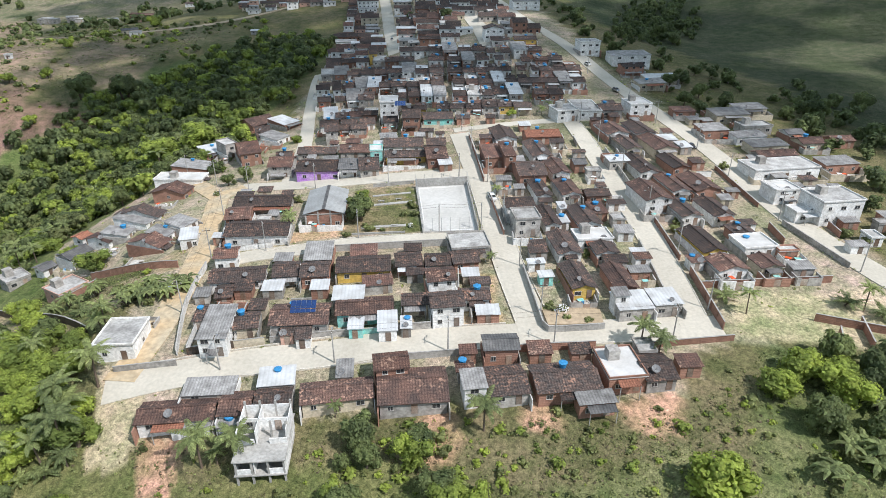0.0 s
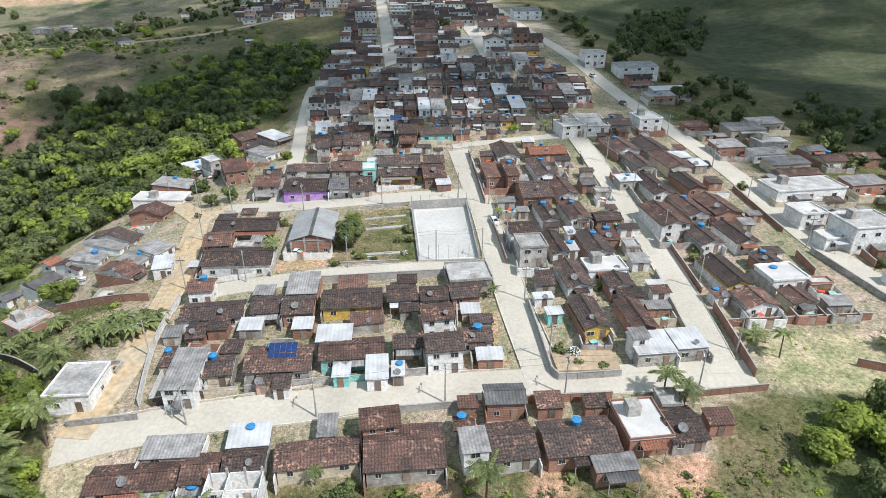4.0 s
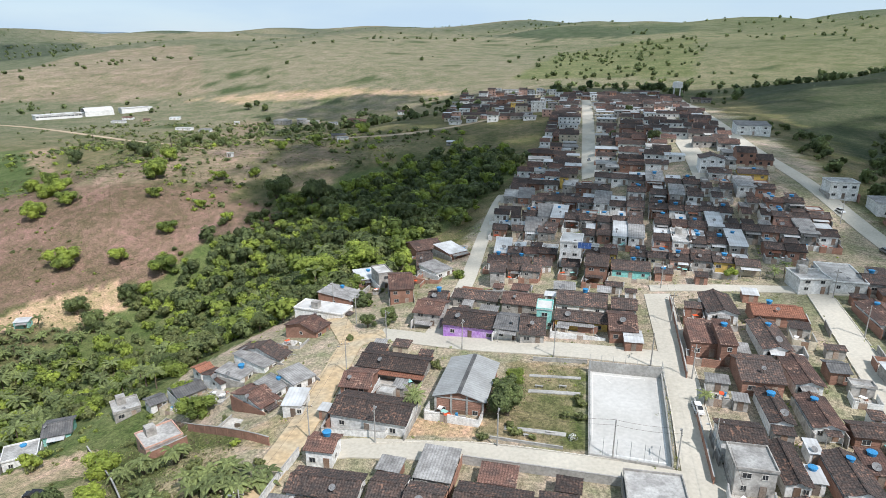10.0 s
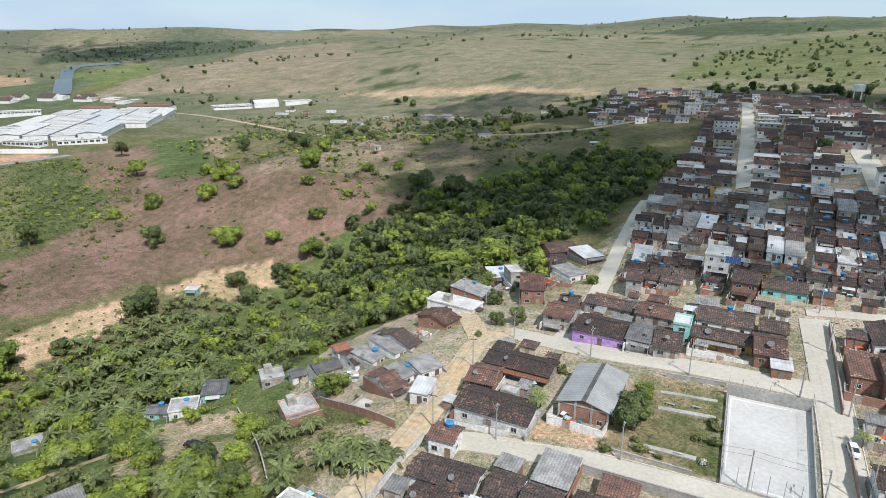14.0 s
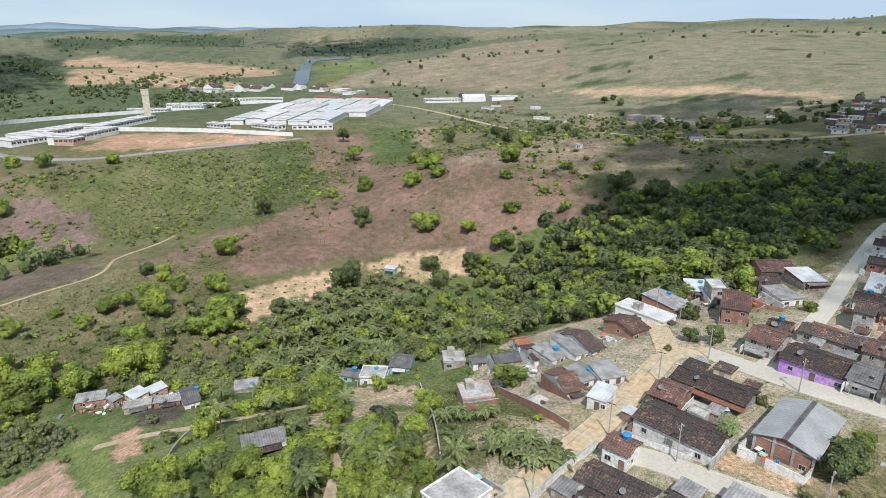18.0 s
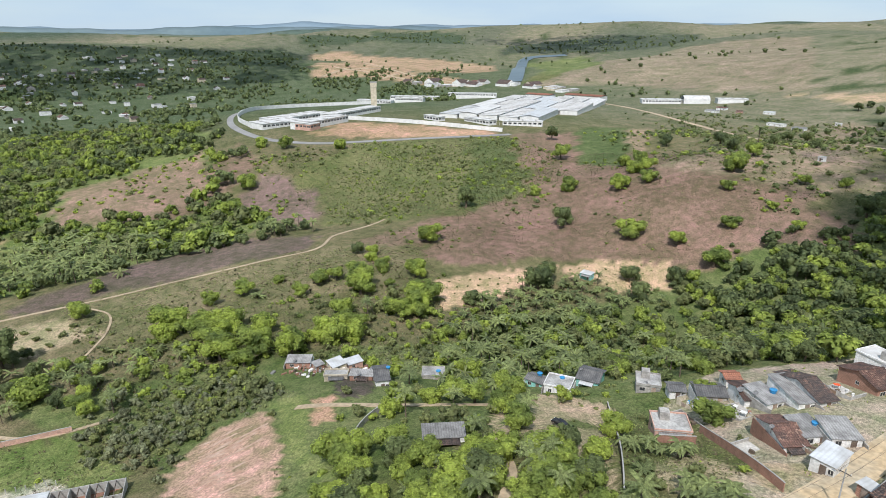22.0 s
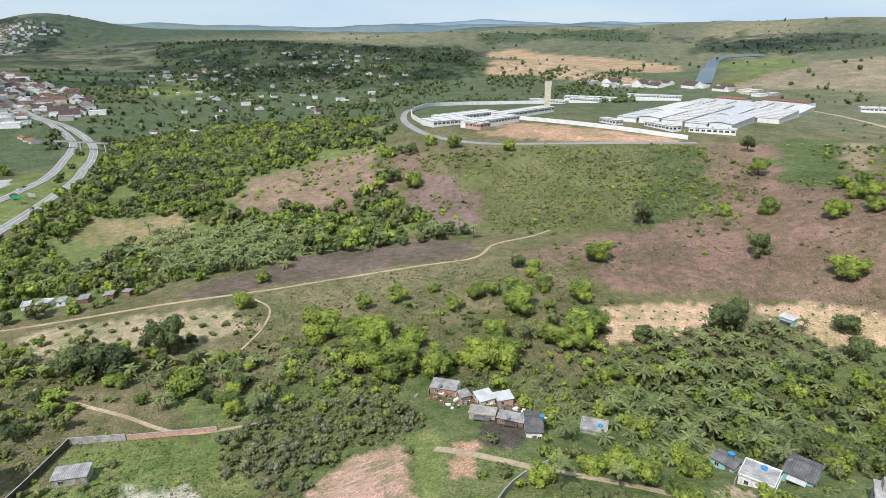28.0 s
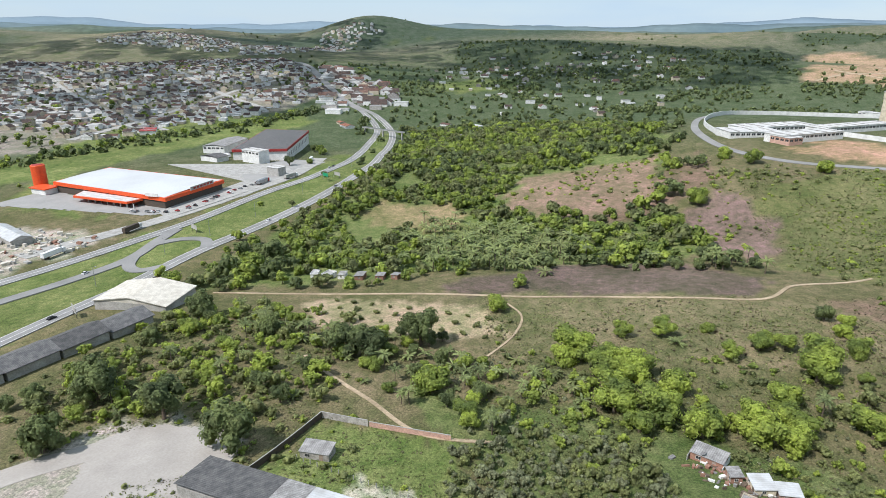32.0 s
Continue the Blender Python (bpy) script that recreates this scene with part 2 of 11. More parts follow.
M_BARK = mat("grey_brown_bark", (0.16, 0.12, 0.085), (0.10, 0.08, 0.06), 0.95, 1.0, 8.0, bump=0.4)
M_LEAF = leaf_mat("mango_leaves", (0.160, 0.212, 0.056), (0.400, 0.475, 0.088), 0.25)
M_DEEP = leaf_mat("dark_wood_leaves", (0.100, 0.130, 0.056), (0.215, 0.258, 0.096))
M_PALM = leaf_mat("palm_fronds", (0.150, 0.185, 0.078), (0.300, 0.345, 0.130))
M_BUSH = leaf_mat("scrub_leaves", (0.150, 0.172, 0.072), (0.275, 0.300, 0.112))


# ---- building blocks ----
class Shape:
    """Collects faces for one mesh."""

    def __init__(self):
        self.v, self.f, self.i = [], [], []

    def face(self, pts, slot=0):
        n = len(self.v)
        self.v.extend(pts)
        self.f.append(tuple(range(n, n + len(pts))))
        self.i.append(slot)

    def box(self, x0, y0, z0, x1, y1, z1, slot=0, m=None):
        p = [Vector(q) for q in ((x0, y0, z0), (x1, y0, z0), (x1, y1, z0), (x0, y1, z0), (x0, y0, z1), (x1, y0, z1), (x1, y1, z1), (x0, y1, z1))]
        if m is not None:
            p = [m @ q for q in p]
        n = len(self.v)
        self.v.extend(p)
        for q in ((3, 2, 1, 0), (4, 5, 6, 7), (0, 1, 5, 4), (1, 2, 6, 5), (2, 3, 7, 6), (3, 0, 4, 7)):
            self.f.append(tuple(n + k for k in q))
            self.i.append(slot)
        return self

    def prism(self, ring, z0, z1, slot=0):
        """An upright block over a ring of points (x, y), anticlockwise."""
        n, k = len(self.v), len(ring)
        self.v.extend([Vector((x, y, z0)) for x, y in ring] + [Vector((x, y, z1)) for x, y in ring])
        self.f.append(tuple(n + k + j for j in range(k)))
        self.i.append(slot)
        for j in range(k):
            self.f.append((n + j, n + (j + 1) % k, n + k + (j + 1) % k, n + k + j))
            self.i.append(slot)
        return self

    def tube(self, path, radii, sides=6, slot=0):
        n = len(self.v)
        for p, r in zip(path, radii):
            p = Vector(p)
            for s in range(sides):
                a = 2 * math.pi * s / sides
                self.v.append(p + Vector((math.cos(a) * r, math.sin(a) * r, 0)))
        for k in range(len(path) - 1):
            for s in range(sides):
                a, b = n + k * sides + s, n + k * sides + (s + 1) % sides
                self.f.append((a, b, b + sides, a + sides))
                self.i.append(slot)
        self.f.append(tuple(n + (len(path) - 1) * sides + s for s in range(sides)))
        self.i.append(slot)
        return self

    def weld(self):
        """Joins corners that lie on one spot."""
        seen, to, keep = {}, [], []
        for p in self.v:
            key = (round(p[0], 3), round(p[1], 3), round(p[2], 3))
            if key not in seen:
                seen[key] = len(keep)
                keep.append(p)
            to.append(seen[key])
        self.v, self.f = keep, [tuple(to[k] for k in f) for f in self.f]
        return self

    def mesh(self, name, materials, smooth=False):
        me = bpy.data.meshes.new(name)
        me.from_pydata([tuple(p) for p in self.v], [], self.f)
        for m in materials if isinstance(materials, (list, tuple)) else [materials]:
            me.materials.append(m)
        if any(self.i):
            me.polygons.foreach_set("material_index", self.i)
        if smooth:
            me.polygons.foreach_set("use_smooth", [True] * len(self.f))
        return me


def part(name, shape, material, parent, label=""):
    ob = new(name, shape.mesh(name, material) if isinstance(shape, Shape) else shape)
    ob.parent = parent
    return tagged(ob, label)


def thing(name, m, label, category, group=""):
    ob = new(name)
    ob.matrix_world = m
    ob.empty_display_size = 0.2
    return tagged(ob, label, category, group)


def single(name, shape, material, m, label, category, group="", kind="", smooth=False):
    ob = new(name, shape.mesh(name, material, smooth))
    ob.matrix_world = m
    return tagged(ob, label, category, group, kind)


def quads(name, V, F, slots, materials):
    """A mesh of four-cornered faces from arrays."""
    me = bpy.data.meshes.new(name)
    me.vertices.add(len(V))
    me.vertices.foreach_set("co", np.asarray(V, np.float32).ravel())
    me.loops.add(len(F) * 4)
    me.loops.foreach_set("vertex_index", np.asarray(F, np.int32).ravel())
    me.polygons.add(len(F))
    me.polygons.foreach_set("loop_start", np.arange(len(F), dtype=np.int32) * 4)
    for m in materials:
        me.materials.append(m)
    me.polygons.foreach_set("material_index", np.asarray(slots, np.int32))
    me.update(calc_edges=True)
    return me


# ---- lay of the land ----
# heights in metres every 120 m, from the south row to the north row, west to east
GX, GY, STEP = np.arange(-800, 281, 120.0), np.arange(-240, 721, 120.0), 120.0
LAND = np.array([
    [-73, -63, -57, -58, -56, -50, -51, -52, -49, -43],
    [-57, -60, -60, -65, -54, -40, -38, -37, -32, -28],
    [-39, -41, -49, -60, -47, -45, -23, -15, -12, -15],
    [-23, -21, -27, -50, -40, -46, 0, 1, 2, -9],
    [-22, -21, -25, -39, -45, -59, -4, 8, 5, -5],
    [-22, -22, -27, -28, -6, -24, -2, 25, 5, 11],
    [-24, -24, -25, -18, -6, -4, -5, 25, 10, 23],
    [-28, -28, -28, -27, -13, 1, 12, 21, 23, 36],
    [-32, -33, -33, -31, -18, 3, 17, 15, 30, 48],
], float)


# lone hills of the distance: place, height, breadth
HILLS = ((-2750, -1230, 95, 260), (-2050, -1830, 55, 420), (-2900, 300, 30, 400), (-2600, 1000, 35, 350), (-3200, -500, 30, 420), (-2900, 1900, 35, 400))


def far_land(x, y):
    r, a = np.hypot(x, y - 100), np.degrees(np.arctan2(x, y))
    w = np.where(a > 125, 1.0, 1 / (1 + np.exp((a + 41) / 7)))
    rise = np.clip((r - 900) / 3200, 0, 1)
    base = (-58 + 150 * (1 - np.exp(-1.63 * rise ** 1.5))) * w + (20 + 155 * rise ** 0.8) * (1 - w)
    base = base + 95 * np.exp(-((a - 38) / 24) ** 2) * np.clip((r - 800) / 900, 0, 1)
    for hx, hy, hh, hr in HILLS:
        base = base + hh * np.exp(-((x - hx) ** 2 + (y - hy) ** 2) / hr ** 2)
    n = 30 * np.clip((r - 1800) / 1800, 0, 1) * np.sin(x / 620 - y / 940 + 2) * np.cos(y / 830 + x / 1500) + 18 * np.sin(x / 410 + 1.3) * np.cos(y / 370) + 11 * np.sin(x / 190 - y / 230) + 9 * np.cos(x / 130 + y / 310 + 0.7)
    return base + n * np.clip((r - 600) / 1500, 0, 1)


def land(x, y):
    """Height of the ground, for arrays."""
    x, y = np.atleast_1d(np.asarray(x, float)), np.atleast_1d(np.asarray(y, float))
    xc, yc = np.clip(x, -1300, 800), np.clip(y, -750, 1250)
    wx = np.exp(-((xc[:, None] - GX) / (0.6 * STEP)) ** 2)
    wy = np.exp(-((yc[:, None] - GY) / (0.6 * STEP)) ** 2)
    near = np.einsum("ij,jk,ik->i", wy, LAND, wx) / (wx.sum(1) * wy.sum(1))
    o = np.hypot(np.maximum(np.maximum(-800 - x, x - 280), 0), np.maximum(np.maximum(-240 - y, y - 720), 0))
    s = np.clip(o / 500, 0, 1)
    s = s * s * (3 - 2 * s)
    # the crest of the dark field east of the village
    along, across = (x - 90) * 0.79 - (y - 880) * 0.615, (x - 90) * 0.615 + (y - 880) * 0.788
    k = np.clip(along / 520, 0, 1)
    crest = 44 * k * k * (3 - 2 * k) * np.exp(-(across / 150) ** 2) * np.clip((1500 - along) / 500, 0, 1)
    # the dip under the western yards and the knoll of the orchard
    dip = 9 * np.exp(-((x + 170) ** 2 + (y - 80) ** 2) / 34 ** 2) - 7.5 * np.exp(-((x + 104) ** 2 + (y - 140) ** 2) / 26 ** 2)
    return near * (1 - s) + far_land(x, y) * s + crest + dip


def ground_z(x, y):
    return float(land(x, y)[0])


def inside(poly, x, y):
    """Mask of the points that lie in a polygon."""
    m = np.zeros(len(x), bool)
    k = len(poly)
    for i in range(k):
        (x0, y0), (x1, y1) = poly[i], poly[(i + 1) % k]
        if y0 != y1:
            m ^= ((y0 > y) != (y1 > y)) & (x < (x1 - x0) * (y - y0) / (y1 - y0) + x0)
    return m


def wobble(x, y, s, k=0.0):
    return np.sin(x / s + 1.7 * np.sin(y / s * 0.8 + k)) * np.cos(y / s * 1.1 - 1.3 * np.sin(x / s * 0.7 + k))


# covers of the ground: outline and colour
GRASS, DRY, BROWN, SAND, EARTH = (0.126, 0.120, 0.060), (0.158, 0.142, 0.082), (0.178, 0.130, 0.096), (0.42, 0.300, 0.205), (0.34, 0.275, 0.19)
LUSH, RED, HAZY_PASTURE, SHADED_FIELD = (0.126, 0.134, 0.058), (0.36, 0.235, 0.165), (0.204, 0.184, 0.130), (0.060, 0.070, 0.040)
YARD = (0.30, 0.265, 0.20)
GRAVEL = (0.285, 0.265, 0.235)
BRIGHT = (0.142, 0.172, 0.062)
COVERS = []


def cover(colour, outline):
    COVERS.append((colour, outline))


cover((0.130, 0.160, 0.060), [(-285, -172), (-300, -150), (-318, -112), (-345, -60), (-388, 10), (-400, 60), (-432, 90), (-520, 60), (-640, 60), (-770, 60), (-900, 0), (-960, -120), (-940, -300), (-760, -240), (-640, -205), (-535, -190), (-402, -188)])
# the field's green is toned down partly for the cloud shade over it
cover(SHADED_FIELD, [(150, 130), (330, 40), (900, 100), (1000, 250), (640, 490), (400, 690), (250, 800), (150, 890), (90, 860), (80, 700), (85, 560), (115, 400), (160, 300)])
cover((0.114, 0.136, 0.056), [(-75, 60), (-110, 90), (-105, 200), (-80, 290), (-75, 420), (-110, 500), (-200, 420), (-240, 300), (-235, 200), (-215, 130), (-230, 60), (-220, -20), (-180, 20), (-130, 40)])
cover(BROWN, [(-300, 205), (-325, 158), (-345, 125), (-395, 235), (-420, 300), (-470, 370), (-400, 420), (-330, 390), (-250, 380), (-235, 330), (-258, 290)])
cover(DRY, [(-330, 390), (-420, 400), (-450, 470), (-380, 540), (-250, 560), (-160, 520), (-190, 440), (-250, 380)])
cover((0.122, 0.096, 0.080), [(-324, -49), (-358, -15), (-401, 18), (-402, 49), (-380, 107), (-345, 101), (-333, 60), (-323, 10), (-315, -30)])
cover((0.150, 0.118, 0.092), [(-446, 77), (-482, 85), (-502, 102), (-482, 120), (-458, 130), (-421, 116), (-425, 103)])
cover(BROWN, [(-493, 4), (-532, 17), (-557, 50), (-640, 90), (-560, 100), (-515, 78), (-496, 50), (-475, 25)])
cover(LUSH, [(-400, 122), (-470, 136), (-502, 118), (-540, 130), (-520, 260), (-379, 213), (-382, 162)])
cover(LUSH, [(-582, 190), (-575, 345), (-500, 340), (-403, 285), (-380, 209), (-430, 141), (-520, 130)])
cover(BROWN, [(-575, 345), (-480, 345), (-405, 300), (-415, 370), (-500, 420), (-590, 400)])
cover(SAND, [(-276, 150), (-280, 200), (-262, 205), (-250, 168), (-243, 143)])
cover(SAND, [(-278, 222), (-262, 282), (-232, 262), (-246, 236), (-262, 226)])
cover(EARTH, [(-283, -105), (-298, -84), (-308, -10), (-281, 3), (-266, -30), (-262, -85)])
cover(DRY, [(-312, -70), (-330, 20), (-345, 100), (-330, 150), (-290, 150), (-270, 90), (-262, 10), (-285, 0), (-305, -20)])
cover(BRIGHT, [(-180, 58), (-178, 70), (-159, 68), (-137, 64), (-116, 67), (-121, 61), (-145, 60)])
cover((0.085, 0.072, 0.062), [(-190, 81), (-186, 93), (-158, 87), (-163, 78)])
cover(RED, [(-169, 71), (-168, 78), (-147, 74), (-153, 68)])
cover((0.37, 0.25, 0.195), [(-136, 31), (-157, 31), (-169, 39), (-176, 43), (-176, 56), (-163, 57), (-146, 59), (-120, 54)])
cover(BRIGHT, [(-197, 4), (-197, -38), (-160, -42), (-150, -10), (-165, 20)])
cover(BRIGHT, [(-420, -110), (-480, -90), (-500, -50), (-440, -40), (-405, -70)])
cover((0.215, 0.200, 0.172), [(-640, -600), (-900, -575), (-1120, -565), (-1420, -750), (-1700, -1000), (-1650, -1250), (-1450, -1600), (-1000, -1300), (-560, -800), (-400, -640)])
cover(BRIGHT, [(-430, -500), (-600, -488), (-730, -476), (-940, -465), (-1000, -520), (-820, -548), (-700, -572), (-590, -580), (-480, -580)])
cover(BRIGHT, [(-120, -196), (-207, -190), (-322, -206), (-402, -208), (-532, -210), (-640, -228), (-748, -262), (-900, -316), (-918, -348), (-790, -306), (-680, -268), (-565, -250), (-482, -258), (-379, -258), (-264, -266), (-150, -262)])
cover(BRIGHT, [(-215, -200), (-330, -220), (-400, -240), (-540, -235), (-700, -275), (-700, -295), (-540, -262), (-300, -262), (-200, -245)])
cover(BRIGHT, [(-380, -330), (-390, -420), (-600, -620), (-900, -700), (-960, -520), (-860, -520), (-640, -480), (-480, -470)])
cover((0.33, 0.30, 0.26), [(-230, -276), (-300, -278), (-350, -282), (-350, -330), (-330, -370), (-240, -380)])
cover(LUSH, [(-60, 80), (-75, 92), (-110, 80), (-100, 40), (-20, 35), (20, 62), (-10, 76), (-40, 72)])
cover((0.124, 0.134, 0.064), [(50, 70), (62, 98), (70, 100), (130, 80), (90, 40), (20, 40), (10, 66), (40, 76)])
cover(YARD, [(-68, 98), (-56, 80), (-30, 82), (0, 86), (44, 88), (50, 100), (104, 104), (104, 130), (98, 200), (88, 260), (70, 340), (-70, 340), (-66, 250), (-100, 215), (-120, 175), (-112, 150), (-70, 128)])
cover(YARD, [(-70, 340), (70, 340), (66, 480), (45, 640), (20, 760), (-90, 760), (-60, 520), (-50, 400)])
cover(LUSH, [(-80, 118), (-74, 140), (-104, 150), (-112, 130), (-98, 104)])
cover(SAND, [(5, 107), (13, 108), (12, 126), (8, 126)])
cover(SAND, [(-45, 144), (-25, 147), (-26, 152), (-44, 150)])
cover(SAND, [(60, 104), (64, 115), (90, 117), (92, 106)])
cover((0.225, 0.190, 0.118), [(-27, 148), (-26, 179), (-9, 179), (-7, 148)])
cover((0.150, 0.142, 0.075), [(-20, 152), (-19, 165), (-11, 165), (-10, 152)])
cover(LUSH, [(-9.5, 148), (-10, 178), (-8.2, 178), (-6.2, 148)])
cover(RED, [(-632, 156), (-706, 208), (-598, 352), (-580, 320), (-596, 220)])
cover(RED, [(-52, 82), (-50, 70), (-44, 70), (-44, 80)])
cover(RED, [(-4, 84), (-3, 74), (3, 75), (3, 85)])
cover(RED, [(14, 88), (14, 80), (20, 80), (21, 87)])
cover(RED, [(32, 86), (34, 78), (40, 80), (44, 88)])
cover(GRAVEL, [(-128, -100), (-146, -102), (-160, -98), (-172, -90), (-180, -74), (-180, -56), (-168, -51), (-152, -54), (-140, -68), (-128, -84)])
cover((0.33, 0.235, 0.16), [(-1640, 350), (-1860, 390), (-1900, 560), (-1700, 600), (-1500, 640), (-1280, 665), (-1300, 610), (-1480, 540), (-1600, 480)])
cover(BRIGHT, [(-1350, -440), (-1560, -350), (-1500, -200), (-1300, -330)])
cover(LUSH, [(-1240, 720), (-1330, 830), (-1500, 900), (-1300, 1000), (-1180, 860)])
cover((0.128, 0.132, 0.062), [(-555, 287), (-563, 344), (-459, 298), (-407, 274), (-395, 243), (-382, 213), (-388, 190), (-396, 152), (-411, 126), (-468, 134), (-511, 148), (-538, 199)])
cover((0.086, 0.106, 0.044), [(-551, 294), (-563, 344), (-459, 298), (-407, 274), (-393, 242), (-382, 213)])
cover((0.185, 0.128, 0.098), [(-561, 347), (-567, 422), (-451, 350), (-405, 353), (-341, 309), (-329, 330), (-273, 367), (-228, 368), (-187, 339), (-225, 322), (-236, 286), (-258, 276), (-290, 219), (-290, 170), (-310, 156), (-332, 174), (-378, 192), (-374, 218), (-394, 273)])
cover((0.088, 0.116, 0.046), [(-600, 444), (-568, 484), (-355, 336), (-440, 343)])
cover((0.26, 0.20, 0.14), [(-566, 487), (-550, 508), (-440, 412), (-455, 400)])
cover((0.235, 0.185, 0.135), [(-339, 338), (-392, 430), (-352, 457), (-420, 560), (-549, 805), (-513, 794), (-330, 540), (-245, 397), (-275, 369)])
cover((0.165, 0.122, 0.105), [(-521, 91), (-511, 116), (-474, 132), (-445, 130), (-410, 116), (-451, 78), (-485, 77)])
cover((0.180, 0.150, 0.105), [(-252, 406), (-273, 501), (-199, 441), (-194, 389), (-221, 394)])
cover((0.36, 0.27, 0.185), [(-759, 946), (-669, 964), (-573, 987), (-456, 1002), (-310, 974), (-248, 914), (-299, 941), (-436, 959), (-545, 940), (-627, 919)])
cover(EARTH, [(-125, 116), (-112, 120), (-108, 129), (-87, 116), (-96, 107), (-109, 108)])
cover(EARTH, [(-86, 124), (-78, 131), (-72, 128), (-77, 120)])
cover((0.225, 0.190, 0.105), [(-474, -159), (-507, -158), (-510, -97), (-471, -70), (-450, -80), (-450, -136)])
cover((0.225, 0.165, 0.122), [(-518, -63), (-601, -55), (-619, -10), (-640, 56), (-519, 56), (-490, 20), (-490, -23)])
cover((0.42, 0.39, 0.33), [(-171, -14), (-173, 2), (-164, 5), (-163, -16)])
cover(EARTH, [(-133, 123), (-137, 130), (-130, 136), (-120, 140), (-108, 131), (-117, 127), (-112, 114), (-120, 117)])
cover(EARTH, [(-90, 132), (-85, 135), (-80, 136), (-73, 135), (-71, 131), (-74, 121), (-78, 120)])
cover(EARTH, [(-132, 112), (-126, 112), (-111, 102), (-114, 102)])
cover(EARTH, [(-87, 116), (-85, 116), (-77, 110), (-78, 109)])
cover(EARTH, [(-77, 139), (-71, 149), (-68, 148), (-65, 136), (-69, 134)])
cover((0.40, 0.345, 0.245), [(60, 103), (64, 117), (96, 120), (98, 105), (80, 100)])
cover((0.36, 0.315, 0.22), [(-66, 97), (-58, 97), (-52, 84), (-54, 74), (-60, 76), (-62, 86)])
# dark wood slope; its tone also takes in the cloud shade lying there
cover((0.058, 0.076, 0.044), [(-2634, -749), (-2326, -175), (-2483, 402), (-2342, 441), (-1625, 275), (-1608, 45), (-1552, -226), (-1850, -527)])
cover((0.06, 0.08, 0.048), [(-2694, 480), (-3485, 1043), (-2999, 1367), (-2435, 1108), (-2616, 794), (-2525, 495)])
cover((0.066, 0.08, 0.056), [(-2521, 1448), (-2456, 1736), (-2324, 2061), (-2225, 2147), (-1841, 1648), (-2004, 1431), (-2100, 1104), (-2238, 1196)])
cover((0.22, 0.185, 0.135), [(-1196, 729), (-1384, 1004), (-1707, 1533), (-1532, 1934), (-738, 977), (-1082, 865)])
cover((0.135, 0.16, 0.066), [(-1924, 1120), (-1941, 1366), (-1317, 974), (-1275, 802)])
cover((0.33, 0.235, 0.16), [(-2416, 464), (-2452, 612), (-2251, 753), (-1881, 976), (-1486, 781), (-1663, 617), (-1777, 521)])
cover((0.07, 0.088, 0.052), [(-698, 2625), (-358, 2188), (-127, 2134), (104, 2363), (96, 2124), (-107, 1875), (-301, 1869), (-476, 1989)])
cover((0.13, 0.14, 0.068), [(-215, 1052), (-220, 1542), (-96, 1727), (88, 1904), (59, 1068)])


